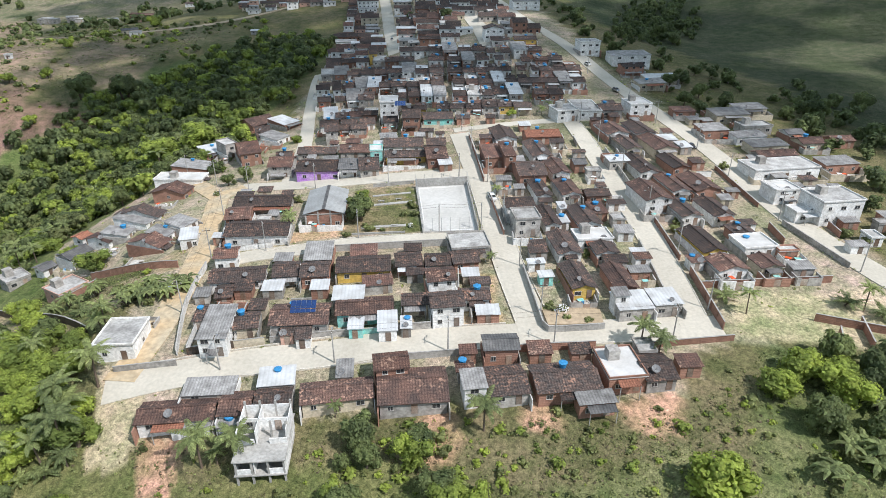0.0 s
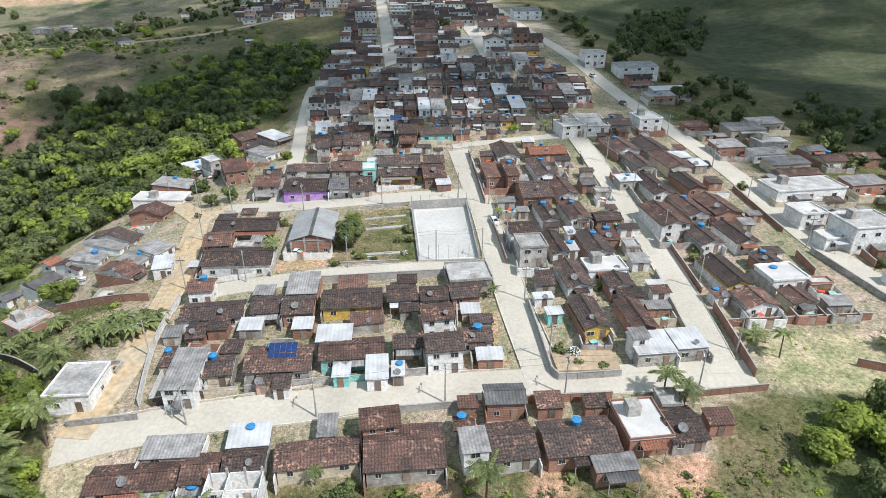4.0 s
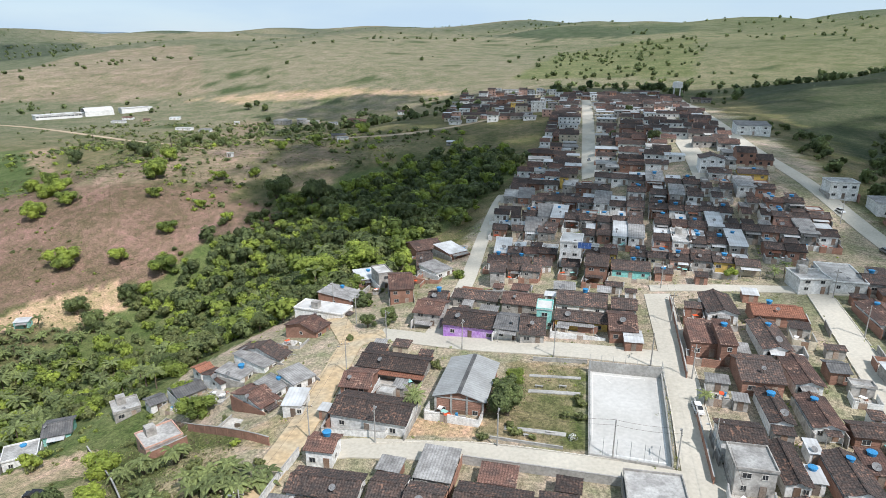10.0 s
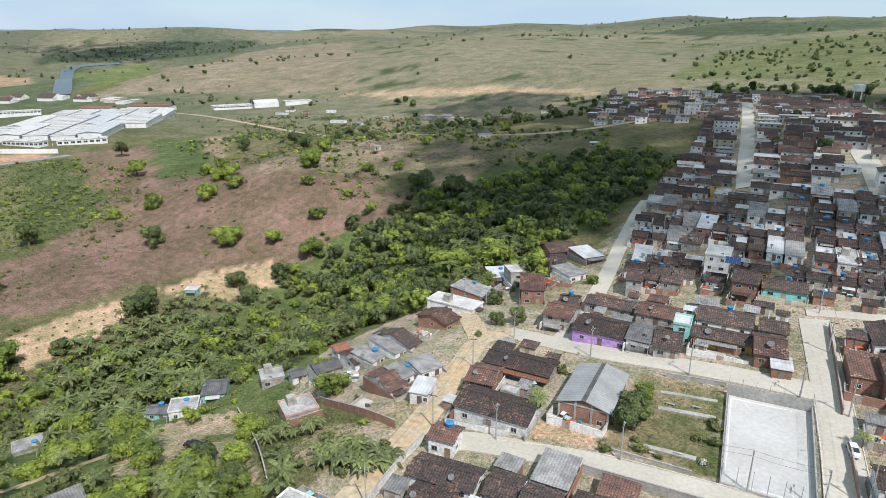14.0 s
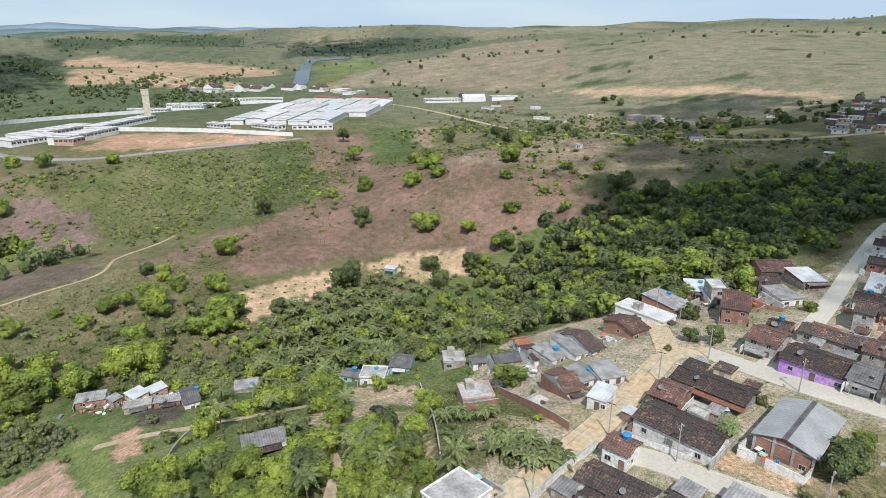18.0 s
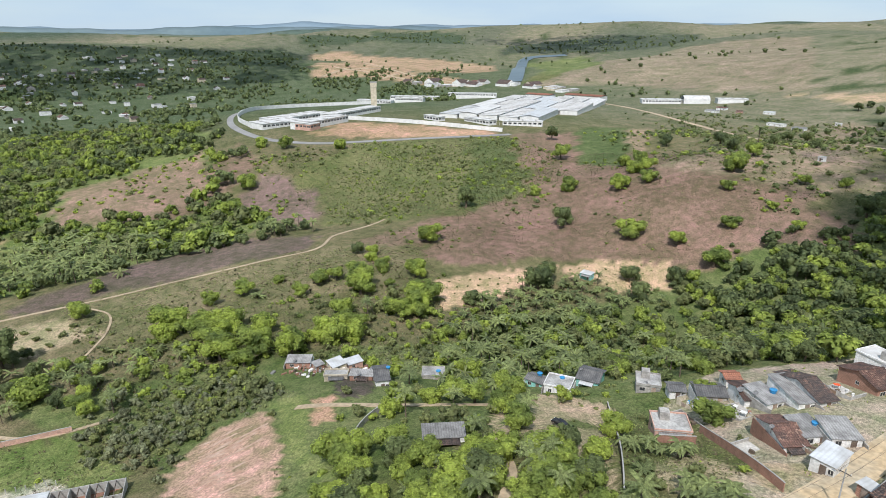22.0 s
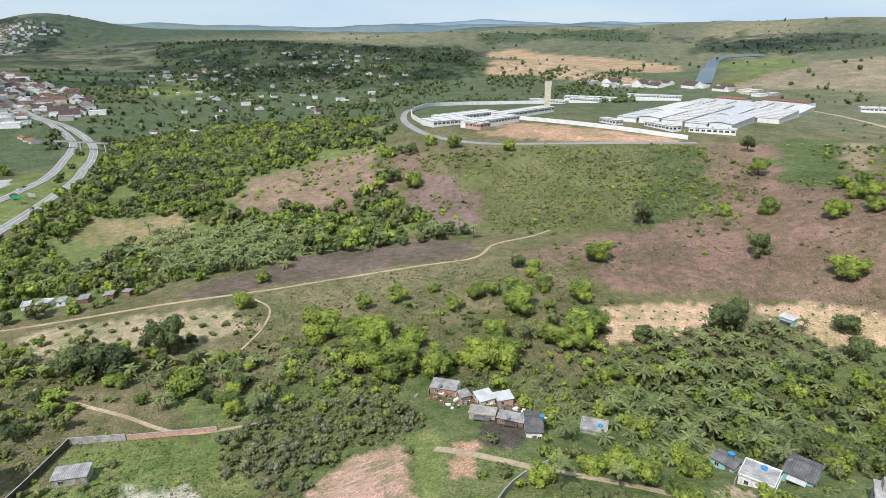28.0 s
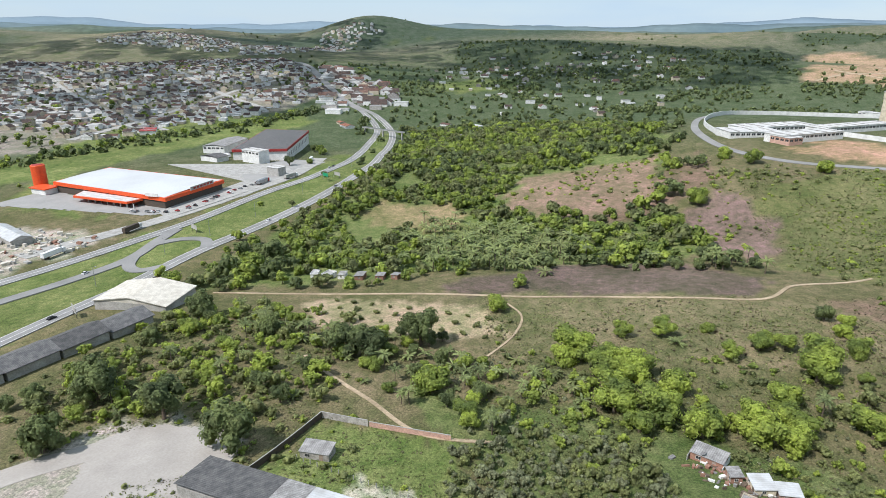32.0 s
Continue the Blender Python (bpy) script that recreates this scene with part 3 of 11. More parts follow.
def build_ground():
    cx, cy = -90.0, 130.0
    rad = [0.0]
    while rad[-1] < 4850:
        rad.append(rad[-1] + max(2.2, rad[-1] * 0.021))
    rad = np.array(rad[1:])
    na = 480
    ang = np.linspace(0, 2 * np.pi, na, endpoint=False)
    x = (cx + np.outer(rad, np.sin(ang))).ravel()
    y = (cy + np.outer(rad, np.cos(ang))).ravel()
    x, y = np.append(x, cx), np.append(y, cy)
    z = land(x, y)
    faces = []
    nr = len(rad)
    for k in range(nr - 1):
        a = k * na
        for s in range(na):
            t = (s + 1) % na
            faces.append((a + s, a + na + s, a + na + t, a + t))
    faces += [(nr * na, s, (s + 1) % na) for s in range(na)]
    me = bpy.data.meshes.new("ground")
    me.from_pydata(np.stack([x, y, z], 1).tolist(), [], faces)
    # cover colours
    r = np.hypot(x, y - 100)
    w1, w2 = wobble(x, y, 60), wobble(x, y, 17, 2)
    west = 1 / (1 + np.exp((np.degrees(np.arctan2(x, y)) + 50) / 8))
    col = np.zeros((len(x), 3))
    g, d, p = np.array(GRASS), np.array(DRY), np.array(HAZY_PASTURE)
    f = np.clip(0.45 + 0.4 * w1 + 0.25 * w2, 0, 1)[:, None]
    col[:] = g * (1 - f) + d * f * 0.9
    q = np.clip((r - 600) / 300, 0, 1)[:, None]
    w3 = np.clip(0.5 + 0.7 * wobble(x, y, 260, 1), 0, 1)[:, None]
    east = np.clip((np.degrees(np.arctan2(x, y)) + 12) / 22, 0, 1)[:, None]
    # far pasture tones, with some blue of distance haze mixed into the colour
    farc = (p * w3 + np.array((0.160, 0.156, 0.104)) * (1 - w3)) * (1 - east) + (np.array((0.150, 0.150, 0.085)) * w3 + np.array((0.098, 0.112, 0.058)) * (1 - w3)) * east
    # farther out, patches mixed to a dark blue-green of woods and haze
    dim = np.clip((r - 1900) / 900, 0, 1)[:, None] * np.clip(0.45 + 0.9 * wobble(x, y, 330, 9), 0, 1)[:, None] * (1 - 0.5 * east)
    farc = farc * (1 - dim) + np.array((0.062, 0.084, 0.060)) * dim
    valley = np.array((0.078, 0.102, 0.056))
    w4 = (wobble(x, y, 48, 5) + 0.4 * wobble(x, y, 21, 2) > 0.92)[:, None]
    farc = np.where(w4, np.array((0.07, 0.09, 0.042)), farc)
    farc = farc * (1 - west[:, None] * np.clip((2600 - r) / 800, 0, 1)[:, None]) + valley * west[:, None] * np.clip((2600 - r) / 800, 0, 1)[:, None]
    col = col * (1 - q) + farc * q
    xs, ys = x + 3.0 * w2 * np.clip(r / 250, 0.3, 2), y + 3.0 * wobble(x, y, 13, 4) * np.clip(r / 250, 0.3, 2)
    ragged = np.random.default_rng(8).normal(0, 1, (2, len(x))) * np.clip(r / 260, 0.2, 2)
    xs, ys = xs + ragged[0], ys + ragged[1]
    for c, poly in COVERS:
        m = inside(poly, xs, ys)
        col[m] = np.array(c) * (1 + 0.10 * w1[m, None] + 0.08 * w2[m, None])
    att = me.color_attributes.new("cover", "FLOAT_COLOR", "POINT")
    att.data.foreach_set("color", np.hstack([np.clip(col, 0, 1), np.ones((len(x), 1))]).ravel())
    me.polygons.foreach_set("use_smooth", [True] * len(faces))
    m = bpy.data.materials.new("open_ground")
    m.use_nodes = True
    t = m.node_tree
    b = t.nodes["Principled BSDF"]
    b.inputs["Roughness"].default_value = 0.95
    b.inputs["Specular IOR Level"].default_value = 0.1
    a = t.nodes.new("ShaderNodeVertexColor")
    a.layer_name = "cover"
    geo = t.nodes.new("ShaderNodeNewGeometry")
    last = a.outputs[0]
    heights = []
    for s, lo, hi in ((0.035, (0.74, 0.82, 0.68), (1.24, 1.15, 1.20)), (0.22, (0.70, 0.80, 0.66), (1.26, 1.16, 1.22)), (1.3, (0.64, 0.66, 0.64), (1.36, 1.33, 1.31)), (5.0, (0.60, 0.60, 0.60), (1.40, 1.40, 1.40))):
        n = t.nodes.new("ShaderNodeTexNoise")
        n.inputs["Scale"].default_value, n.inputs["Detail"].default_value = s, 6.0
        t.links.new(geo.outputs["Position"], n.inputs["Vector"])
        rr = t.nodes.new("ShaderNodeMapRange")
        rr.inputs["From Min"].default_value, rr.inputs["From Max"].default_value = 0.33, 0.67
        t.links.new(n.outputs["Fac"], rr.inputs["Value"])
        tint = t.nodes.new("ShaderNodeMix")
        tint.data_type = "RGBA"
        tint.inputs[6].default_value, tint.inputs[7].default_value = (*lo, 1), (*hi, 1)
        t.links.new(rr.outputs[0], tint.inputs[0])
        x2 = t.nodes.new("ShaderNodeMix")
        x2.data_type, x2.blend_type = "RGBA", "MULTIPLY"
        x2.inputs[0].default_value = 1.0
        t.links.new(last, x2.inputs[6])
        t.links.new(tint.outputs[2], x2.inputs[7])
        last = x2.outputs[2]
        heights.append(n.outputs["Fac"])
    t.links.new(last, b.inputs["Base Color"])
    bp = t.nodes.new("ShaderNodeBump")
    bp.inputs["Strength"].default_value, bp.inputs["Distance"].default_value = 0.6, 0.5
    t.links.new(heights[2], bp.inputs["Height"])
    t.links.new(bp.outputs[0], b.inputs["Normal"])
    me.materials.append(m)
    tagged(new("ground", me), "rolling ground of grass, dry scrub and bare earth", "ground", kind="structure")


build_ground()


# ---- streets and roads ----
def fine_line(pts, step=3.0):
    """A smooth line through points, in even steps."""
    p = [Vector((*q, 0)) for q in pts]
    res = []
    for k in range(len(p) - 1):
        a, b, c, e = p[max(k - 1, 0)], p[k], p[k + 1], p[min(k + 2, len(p) - 1)]
        n = max(1, int((c - b).length / step))
        for j in range(n):
            u = j / n
            res.append(0.5 * (2 * b + (c - a) * u + (2 * a - 5 * b + 4 * c - e) * u * u + (3 * b - a - 3 * c + e) * u ** 3))
    res.append(p[-1])
    return res


ROADS = []


def ribbon(name, pts, width, material, label, category="street", lift=0.18, step=3.0, offset=0.0, kind="structure", note=True):
    """A road along a line, as a slab that follows the ground."""
    line = fine_line(pts, step)
    if note:
        ROADS.append((np.array([(p.x, p.y) for p in line]), width / 2))
    sh = Shape()
    rows = []
    for k, p in enumerate(line):
        d = (line[min(k + 1, len(line) - 1)] - line[max(k - 1, 0)]).normalized()
        s = Vector((d.y, -d.x, 0))
        rows.append([p + s * (offset + width * f) for f in (-0.5, -0.17, 0.17, 0.5)])
    zs = land([q.x for r in rows for q in r], [q.y for r in rows for q in r])
    for j, q in enumerate([q for r in rows for q in r]):
        sh.v.append(Vector((q.x, q.y, zs[j] + lift)))
    n = len(sh.v)
    sh.v.extend([Vector((v.x, v.y, v.z - 0.6)) for v in sh.v])
    for k in range(len(rows) - 1):
        for c in range(3):
            a = k * 4 + c
            sh.f.append((a, a + 1, a + 5, a + 4))
            sh.i.append(0)
        for c in (0, 3):
            a = k * 4 + c
            sh.f.append((a, a + 4, n + a + 4, n + a))
            sh.i.append(0)
    return single(name, sh, material, Matrix(), label, category, kind=kind)


PALE = "pale sun-bleached paved village street"
ribbon("street_south", [(-64, 92), (-53, 95), (-37, 98), (-21, 100), (-10, 102), (17, 104), (36, 105), (57, 106)], 7.5, M_PAVE, PALE)
ribbon("street_main", [(19, 104), (16, 128), (14, 150), (11, 180), (6, 222)], 7.0, M_PAVE, PALE, lift=0.22)
ribbon("street_second", [(52, 106), (53, 143), (51.5, 178), (48, 232)], 6.5, M_PAVE, PALE, lift=0.22)
ribbon("street_third", [(104, 116), (101, 124), (94, 154), (90, 200), (81, 256), (66, 316), (50, 384), (41, 498), (33, 640), (25, 760)], 7.5, M_PAVE, PALE, lift=0.2)
ribbon("street_dirt", [(-62, 94), (-60, 112), (-62, 138), (-67, 165), (-70, 182), (-64, 189)], 6.5, M_DIRT, "ochre unpaved dirt street with ruts", lift=0.26)
ribbon("street_dirt_fork", [(-69, 180), (-80, 194), (-90, 206), (-100, 212)], 6.0, M_DIRT, "ochre unpaved dirt street with ruts", lift=0.24)
ribbon("street_court_south", [(-54, 136), (-49, 138), (-27, 142), (-6, 143.5), (13, 144)], 6.0, M_PAVE, PALE, lift=0.25)
ribbon("street_court_north", [(-66, 189), (-42, 186), (-15, 186), (10, 185)], 7.0, M_PAVE, PALE, lift=0.25)
ribbon("street_west_edge", [(-50, 190), (-53, 230), (-60, 278), (-66, 326), (-68, 350)], 5.5, M_PAVE, PALE, lift=0.27)
ribbon("street_far_one", [(-26, 360), (-31, 405), (-47, 553), (-67, 722)], 9.0, M_PAVE, PALE, lift=0.3)
ribbon("street_far_two", [(24, 325), (18, 419), (14, 504), (8, 600)], 9.0, M_PAVE, PALE, lift=0.3)
ribbon("street_cross", [(4, 226), (20, 228), (48, 232), (62, 234)], 4.5, M_PAVE, PALE, lift=0.27)
ribbon("ridge_track", [(-285, -150), (-303, -92), (-312, -55), (-320, -5), (-329, 30), (-335, 70), (-341, 104), (-366, 120), (-378, 140), (-384, 150), (-392, 160)], 1.9, M_TRACK, "pale dirt track along the ridge", "track", lift=0.25)
ribbon("farm_track", [(-318, -15), (-300, 2), (-280, 4), (-262, 0), (-250, -4)], 1.0, M_TRACK, "pale dirt farm path", "track", lift=0.25)
ribbon("orchard_path", [(-166, 66), (-150, 85), (-140, 102), (-131, 114), (-124, 117)], 2.2, M_TRACK, "pale path between the trees", "track", lift=0.25)
ribbon("orchard_lane", [(-84, 90), (-93, 97), (-103, 100), (-111, 104), (-115, 110)], 2.6, M_TRACK, "pale path between the trees", "track", lift=0.3)
ribbon("garden_track", [(-232, -66), (-222, -50), (-212, -30), (-200, -8), (-203, 14)], 1.5, M_TRACK, "reddish earth track beside a wall", "track", lift=0.25)
ribbon("hill_road", [(-900, 640), (-760, 640), (-600, 600), (-470, 560), (-380, 535), (-290, 525), (-200, 545), (-110, 640)], 8.0, M_TRACK, "pale road along the hill top", "road", lift=0.35, step=10)
HWY = "grey two-lane highway carriageway"
FARWAY = [(-150, -262), (-264, -266), (-379, -258), (-482, -258), (-565, -250), (-680, -268), (-790, -306), (-918, -348), (-1043, -430), (-1184, -560), (-1672, -945)]
NEARWAY = [(-120, -196), (-207, -190), (-322, -206), (-402, -208), (-532, -210), (-640, -228), (-748, -262), (-900, -316), (-1030, -402), (-1170, -540), (-1655, -920)]
ribbon("highway_far_side", FARWAY, 9.5, M_ASPHALT, HWY, "highway", lift=0.45, step=8)
ribbon("highway_near_side", NEARWAY, 9.5, M_ASPHALT, HWY, "highway", lift=0.45, step=8)
ribbon("turning_lane", [(-200, -243), (-248, -238), (-287, -236), (-320, -236), (-352, -246), (-380, -254)], 7.5, M_ASPHALT, "grey asphalt turning lane", "highway", lift=0.55, step=4)
ribbon("turning_loop", [(-322, -236), (-308, -226), (-304, -214), (-316, -206)], 7.0, M_ASPHALT, "grey asphalt turning loop", "highway", lift=0.6, step=3)
ribbon("turning_loop_west", [(-345, -244), (-362, -234), (-366, -220), (-352, -208)], 7.0, M_ASPHALT, "grey asphalt turning loop", "highway", lift=0.6, step=3)
ribbon("prison_road", [(-960, 150), (-880, 105), (-790, 90), (-700, 95), (-637, 112), (-600, 150), (-588, 200), (-584, 264), (-583, 353)], 7.5, M_ASPHALT, "grey perimeter road round the walled complex", "road", lift=0.4, step=6)
ribbon("service_road", [(-300, -300), (-380, -284), (-480, -276), (-560, -272), (-660, -300)], 14.0, M_CONCRETE, "pale concrete forecourt and service lane", "road", lift=0.3, step=8)
for k, (way, off) in enumerate(((FARWAY, -4.3), (FARWAY, 4.3), (NEARWAY, -4.3), (NEARWAY, 4.3), (FARWAY, 0), (NEARWAY, 0))):
    ribbon("lane_line_%d" % (k + 1), way[:9], 0.28, M_WHITE, "worn white highway lane line", "lane marking", lift=0.5, step=8, offset=off, note=False)


def drape(name, poly, material, label, lift=0.12, cell=1.0):
    """A paved area that follows the ground."""
    xs, ys = [p[0] for p in poly], [p[1] for p in poly]
    nx, ny = int((max(xs) - min(xs)) / cell) + 2, int((max(ys) - min(ys)) / cell) + 2
    gx, gy = np.meshgrid(min(xs) + cell * np.arange(nx), min(ys) + cell * np.arange(ny), indexing="ij")
    zz = land(gx.ravel(), gy.ravel())
    keep = inside(poly, gx.ravel() + cell / 2 + wobble(gx.ravel(), gy.ravel(), 3) * 0.8, gy.ravel() + cell / 2)
    s, used = Shape(), {}

    def corner(i, j):
        if (i, j) not in used:
            used[i, j] = len(s.v)
            s.v.append(Vector((gx[i, j], gy[i, j], zz[i * ny + j] + lift)))
        return used[i, j]

    for i in range(nx - 1):
        for j in range(ny - 1):
            if keep[i * ny + j]:
                s.f.append((corner(i, j), corner(i + 1, j), corner(i + 1, j + 1), corner(i, j + 1)))
                s.i.append(0)
    return single(name, s, material, Matrix(), label, "paving", kind="structure", smooth=True)


M_LOT = mat("worn_cement_lot", (0.40, 0.365, 0.325), (0.34, 0.31, 0.275), 0.95, 0.10, 1.6, bump=0.1, grain=(0.88, 1.08))
drape("cement_lot", [(-174, -86), (-178, -72), (-174, -53), (-166, -50), (-152, -51), (-140, -56), (-136, -76), (-150, -86), (-162, -92)], M_LOT, "worn pale cement turning lot")
ribbon("lot_road", [(-164, -84), (-154, -92), (-142, -101), (-120, -112)], 9.0, M_LOT, "worn pale cement road", "road", lift=0.10)

drape("store_forecourt", [(-384, -440), (-392, -380), (-402, -300), (-420, -274), (-480, -268), (-560, -268), (-640, -282), (-640, -330), (-560, -330), (-520, -300), (-470, -290), (-430, -300), (-428, -370), (-438, -440)], mat("grey_forecourt", (0.34, 0.33, 0.31), (0.28, 0.272, 0.255), 0.9, 0.05, 1.0, bump=0.05, grain=(0.9, 1.08)), "grey paved forecourt round the store", 0.22, 2.5)
ribbon("town_street_long", [(-640, -640), (-804, -684), (-964, -734), (-1151, -763), (-1285, -741)], 11.0, M_CONCRETE, "pale street through the far town", "street", lift=0.35, step=15)
ribbon("town_street_cross", [(-760, -600), (-860, -800), (-1000, -1050), (-1150, -1300)], 11.0, M_CONCRETE, "pale street through the far town", "street", lift=0.35, step=15)
ribbon("town_street_west", [(-1000, -590), (-1150, -830), (-1330, -1080), (-1450, -1300)], 11.0, M_CONCRETE, "pale street through the far town", "street", lift=0.35, step=15)


# ---- houses ----
BUILT = []          # centre and half size of what stands on the ground
ROOF_WORDS = {"d": "an old dark clay-tile roof", "r": "a red clay-tile roof", "m": "a patched red and dark tile roof", "o": "an orange tile roof", "g": "a grey fibre-cement roof",
              "D": "a dark sheet roof", "w": "a white metal-sheet roof", "s": "a weathered flat concrete roof", "S": "a flat white roof", "t": "a lean-to of old dark tiles", "u": "a lean-to of red tiles"}
WALL_WORDS = {"W": "whitewashed", "C": "cream plastered", "G": "bare cement-plastered", "B": "bare brick", "Y": "yellow", "T": "turquoise", "P": "violet and white", "K": "pink plastered"}
rng = random.Random(11)


def window_mesh(w, h):
    key = "window_%d_%d" % (w * 10, h * 10)
    if key not in MATS:
        f = Shape()
        for a in (-w / 2, w / 2 - 0.08):
            f.box(a, -0.07, 0, a + 0.08, 0.02, h)
        f.box(-w / 2, -0.075, h - 0.08, w / 2, 0.02, h + 0.001)
        f.box(-w / 2 - 0.05, -0.12, -0.08, w / 2 + 0.05, 0.02, 0.0)
        f.box(-0.03, -0.06, 0, 0.03, 0.02, h)
        g = Shape()
        g.box(-w / 2 + 0.08, -0.04, 0, w / 2 - 0.08, -0.004, h - 0.08)
        MATS[key] = (f.mesh("window", M_FRAME), g.mesh("pane", M_GLASS))
    return MATS[key]


def add_window(parent, x, y, z, turn, w=1.2, h=1.0):
    f, g = window_mesh(w, h)
    if parent.location.y > 232:
        key = "both_%d_%d" % (w * 10, h * 10)
        if key not in MATS:
            s = Shape()
            s.box(-w / 2, -0.07, 0, w / 2, 0.02, h)
            s.box(-w / 2 + 0.1, -0.09, 0.1, -0.04, -0.071, h - 0.1, 1)
            s.box(0.04, -0.09, 0.1, w / 2 - 0.1, -0.071, h - 0.1, 1)
            MATS[key] = s.mesh("window", [M_FRAME, M_GLASS])
        part("window", MATS[key], None, parent).matrix_local = pose(x, y, z, 0, 0, turn)
        return
    ob = part("window", f, None, parent)
    ob.matrix_local = pose(x, y, z, 0, 0, turn)
    part("pane", g, None, ob, "dark glass")


def add_door(parent, x, y, z, turn, w=0.95, h=2.05, label=""):
    key = "door_%d" % (w * 100)
    if key not in MATS:
        s = Shape()
        s.box(-w / 2, -0.06, 0, w / 2, -0.004, h)
        s.box(-w / 2 - 0.08, -0.09, 0, -w / 2, -0.002, h + 0.08)
        s.box(w / 2, -0.09, 0, w / 2 + 0.08, -0.002, h + 0.08)
        s.box(-w / 2, -0.09, h, w / 2, -0.002, h + 0.08)
        MATS[key] = s.mesh("door", M_DOOR)
    ob = part("door", MATS[key], None, parent, label)
    ob.matrix_local = pose(x, y, z, 0, 0, turn)


def roof_shape(w, d, h, kind, ridge, pitch=0.29):
    """Two slopes with a ridge cap, or a low single slope, or a slab with a parapet."""
    s = Shape()
    e = 0.45
    if kind in "dromD":
        if ridge == "y":
            a, b = w / 2 + e, d / 2 + e
        else:
            a, b = d / 2 + e, w / 2 + e
        rise = a * pitch
        n = 4
        th = 0.14
        for side in (1, -1):
            for k in range(n):
                t0, t1 = k / n, (k + 1) / n
                sag = lambda t: -0.18 * math.sin(math.pi * t)
                for top in (0, 1):
                    z0, z1 = h + 0.12 + rise * (1 - t0) + sag(t0) - (0 if top else th), h + 0.12 + rise * (1 - t1) + sag(t1) - (0 if top else th)
                    q = [(side * a * t0, -b, z0), (side * a * t1, -b, z1), (side * a * t1, b, z1), (side * a * t0, b, z0)]
                    if (side < 0) == bool(top):
                        q.reverse()
                    s.face([Vector(p) if ridge == "y" else Vector((p[1], p[0], p[2])) for p in q])
                for yy in (-b, b):
                    z0, z1 = h + 0.12 + rise * (1 - t0) + sag(t0), h + 0.12 + rise * (1 - t1) + sag(t1)
                    q = [(side * a * t0, yy, z0 - th), (side * a * t1, yy, z1 - th), (side * a * t1, yy, z1), (side * a * t0, yy, z0)]
                    s.face([Vector(p) if ridge == "y" else Vector((p[1], p[0], p[2])) for p in q])
            z = h + 0.12
            q = [(side * a, -b, z - th), (side * a, b, z - th), (side * a, b, z), (side * a, -b, z)]
            s.face([Vector(p) if ridge == "y" else Vector((p[1], p[0], p[2])) for p in q])
        z = h + 0.12 + rise
        if ridge == "y":
            s.box(-0.16, -b, z - 0.05, 0.16, b, z + 0.08)
        else:
            s.box(-b, -0.16, z - 0.05, b, 0.16, z + 0.08)
        return s, rise
    if kind in "gwtu":
        a, b, rise = w / 2 + 0.3, d / 2 + 0.3, d * 0.09
        n = 1 if kind in "tu" else max(2, min(14, int(w / 0.9)))
        for k in range(n):
            x0, x1 = -a + 2 * a * k / n, -a + 2 * a * (k + 1) / n
            z0, z1 = h + 0.1 + 0.05 * (k % 2), h + 0.1 + 0.05 * ((k + 1) % 2)
            p = [(x0, -b, z0), (x1, -b, z1), (x1, b, z1 + rise), (x0, b, z0 + rise)]
            s.face([Vector(q) for q in p])
            s.face([Vector((q[0], q[1], q[2] - 0.06)) for q in reversed(p)])
            s.face([Vector((x0, -b, z0 - 0.06)), Vector((x1, -b, z1 - 0.06)), Vector((x1, -b, z1)), Vector((x0, -b, z0))])
        s.weld()
        return s, rise
    s.box(-w / 2 - 0.2, -d / 2 - 0.2, h, w / 2 + 0.2, d / 2 + 0.2, h + 0.18)
    return s, 0.0


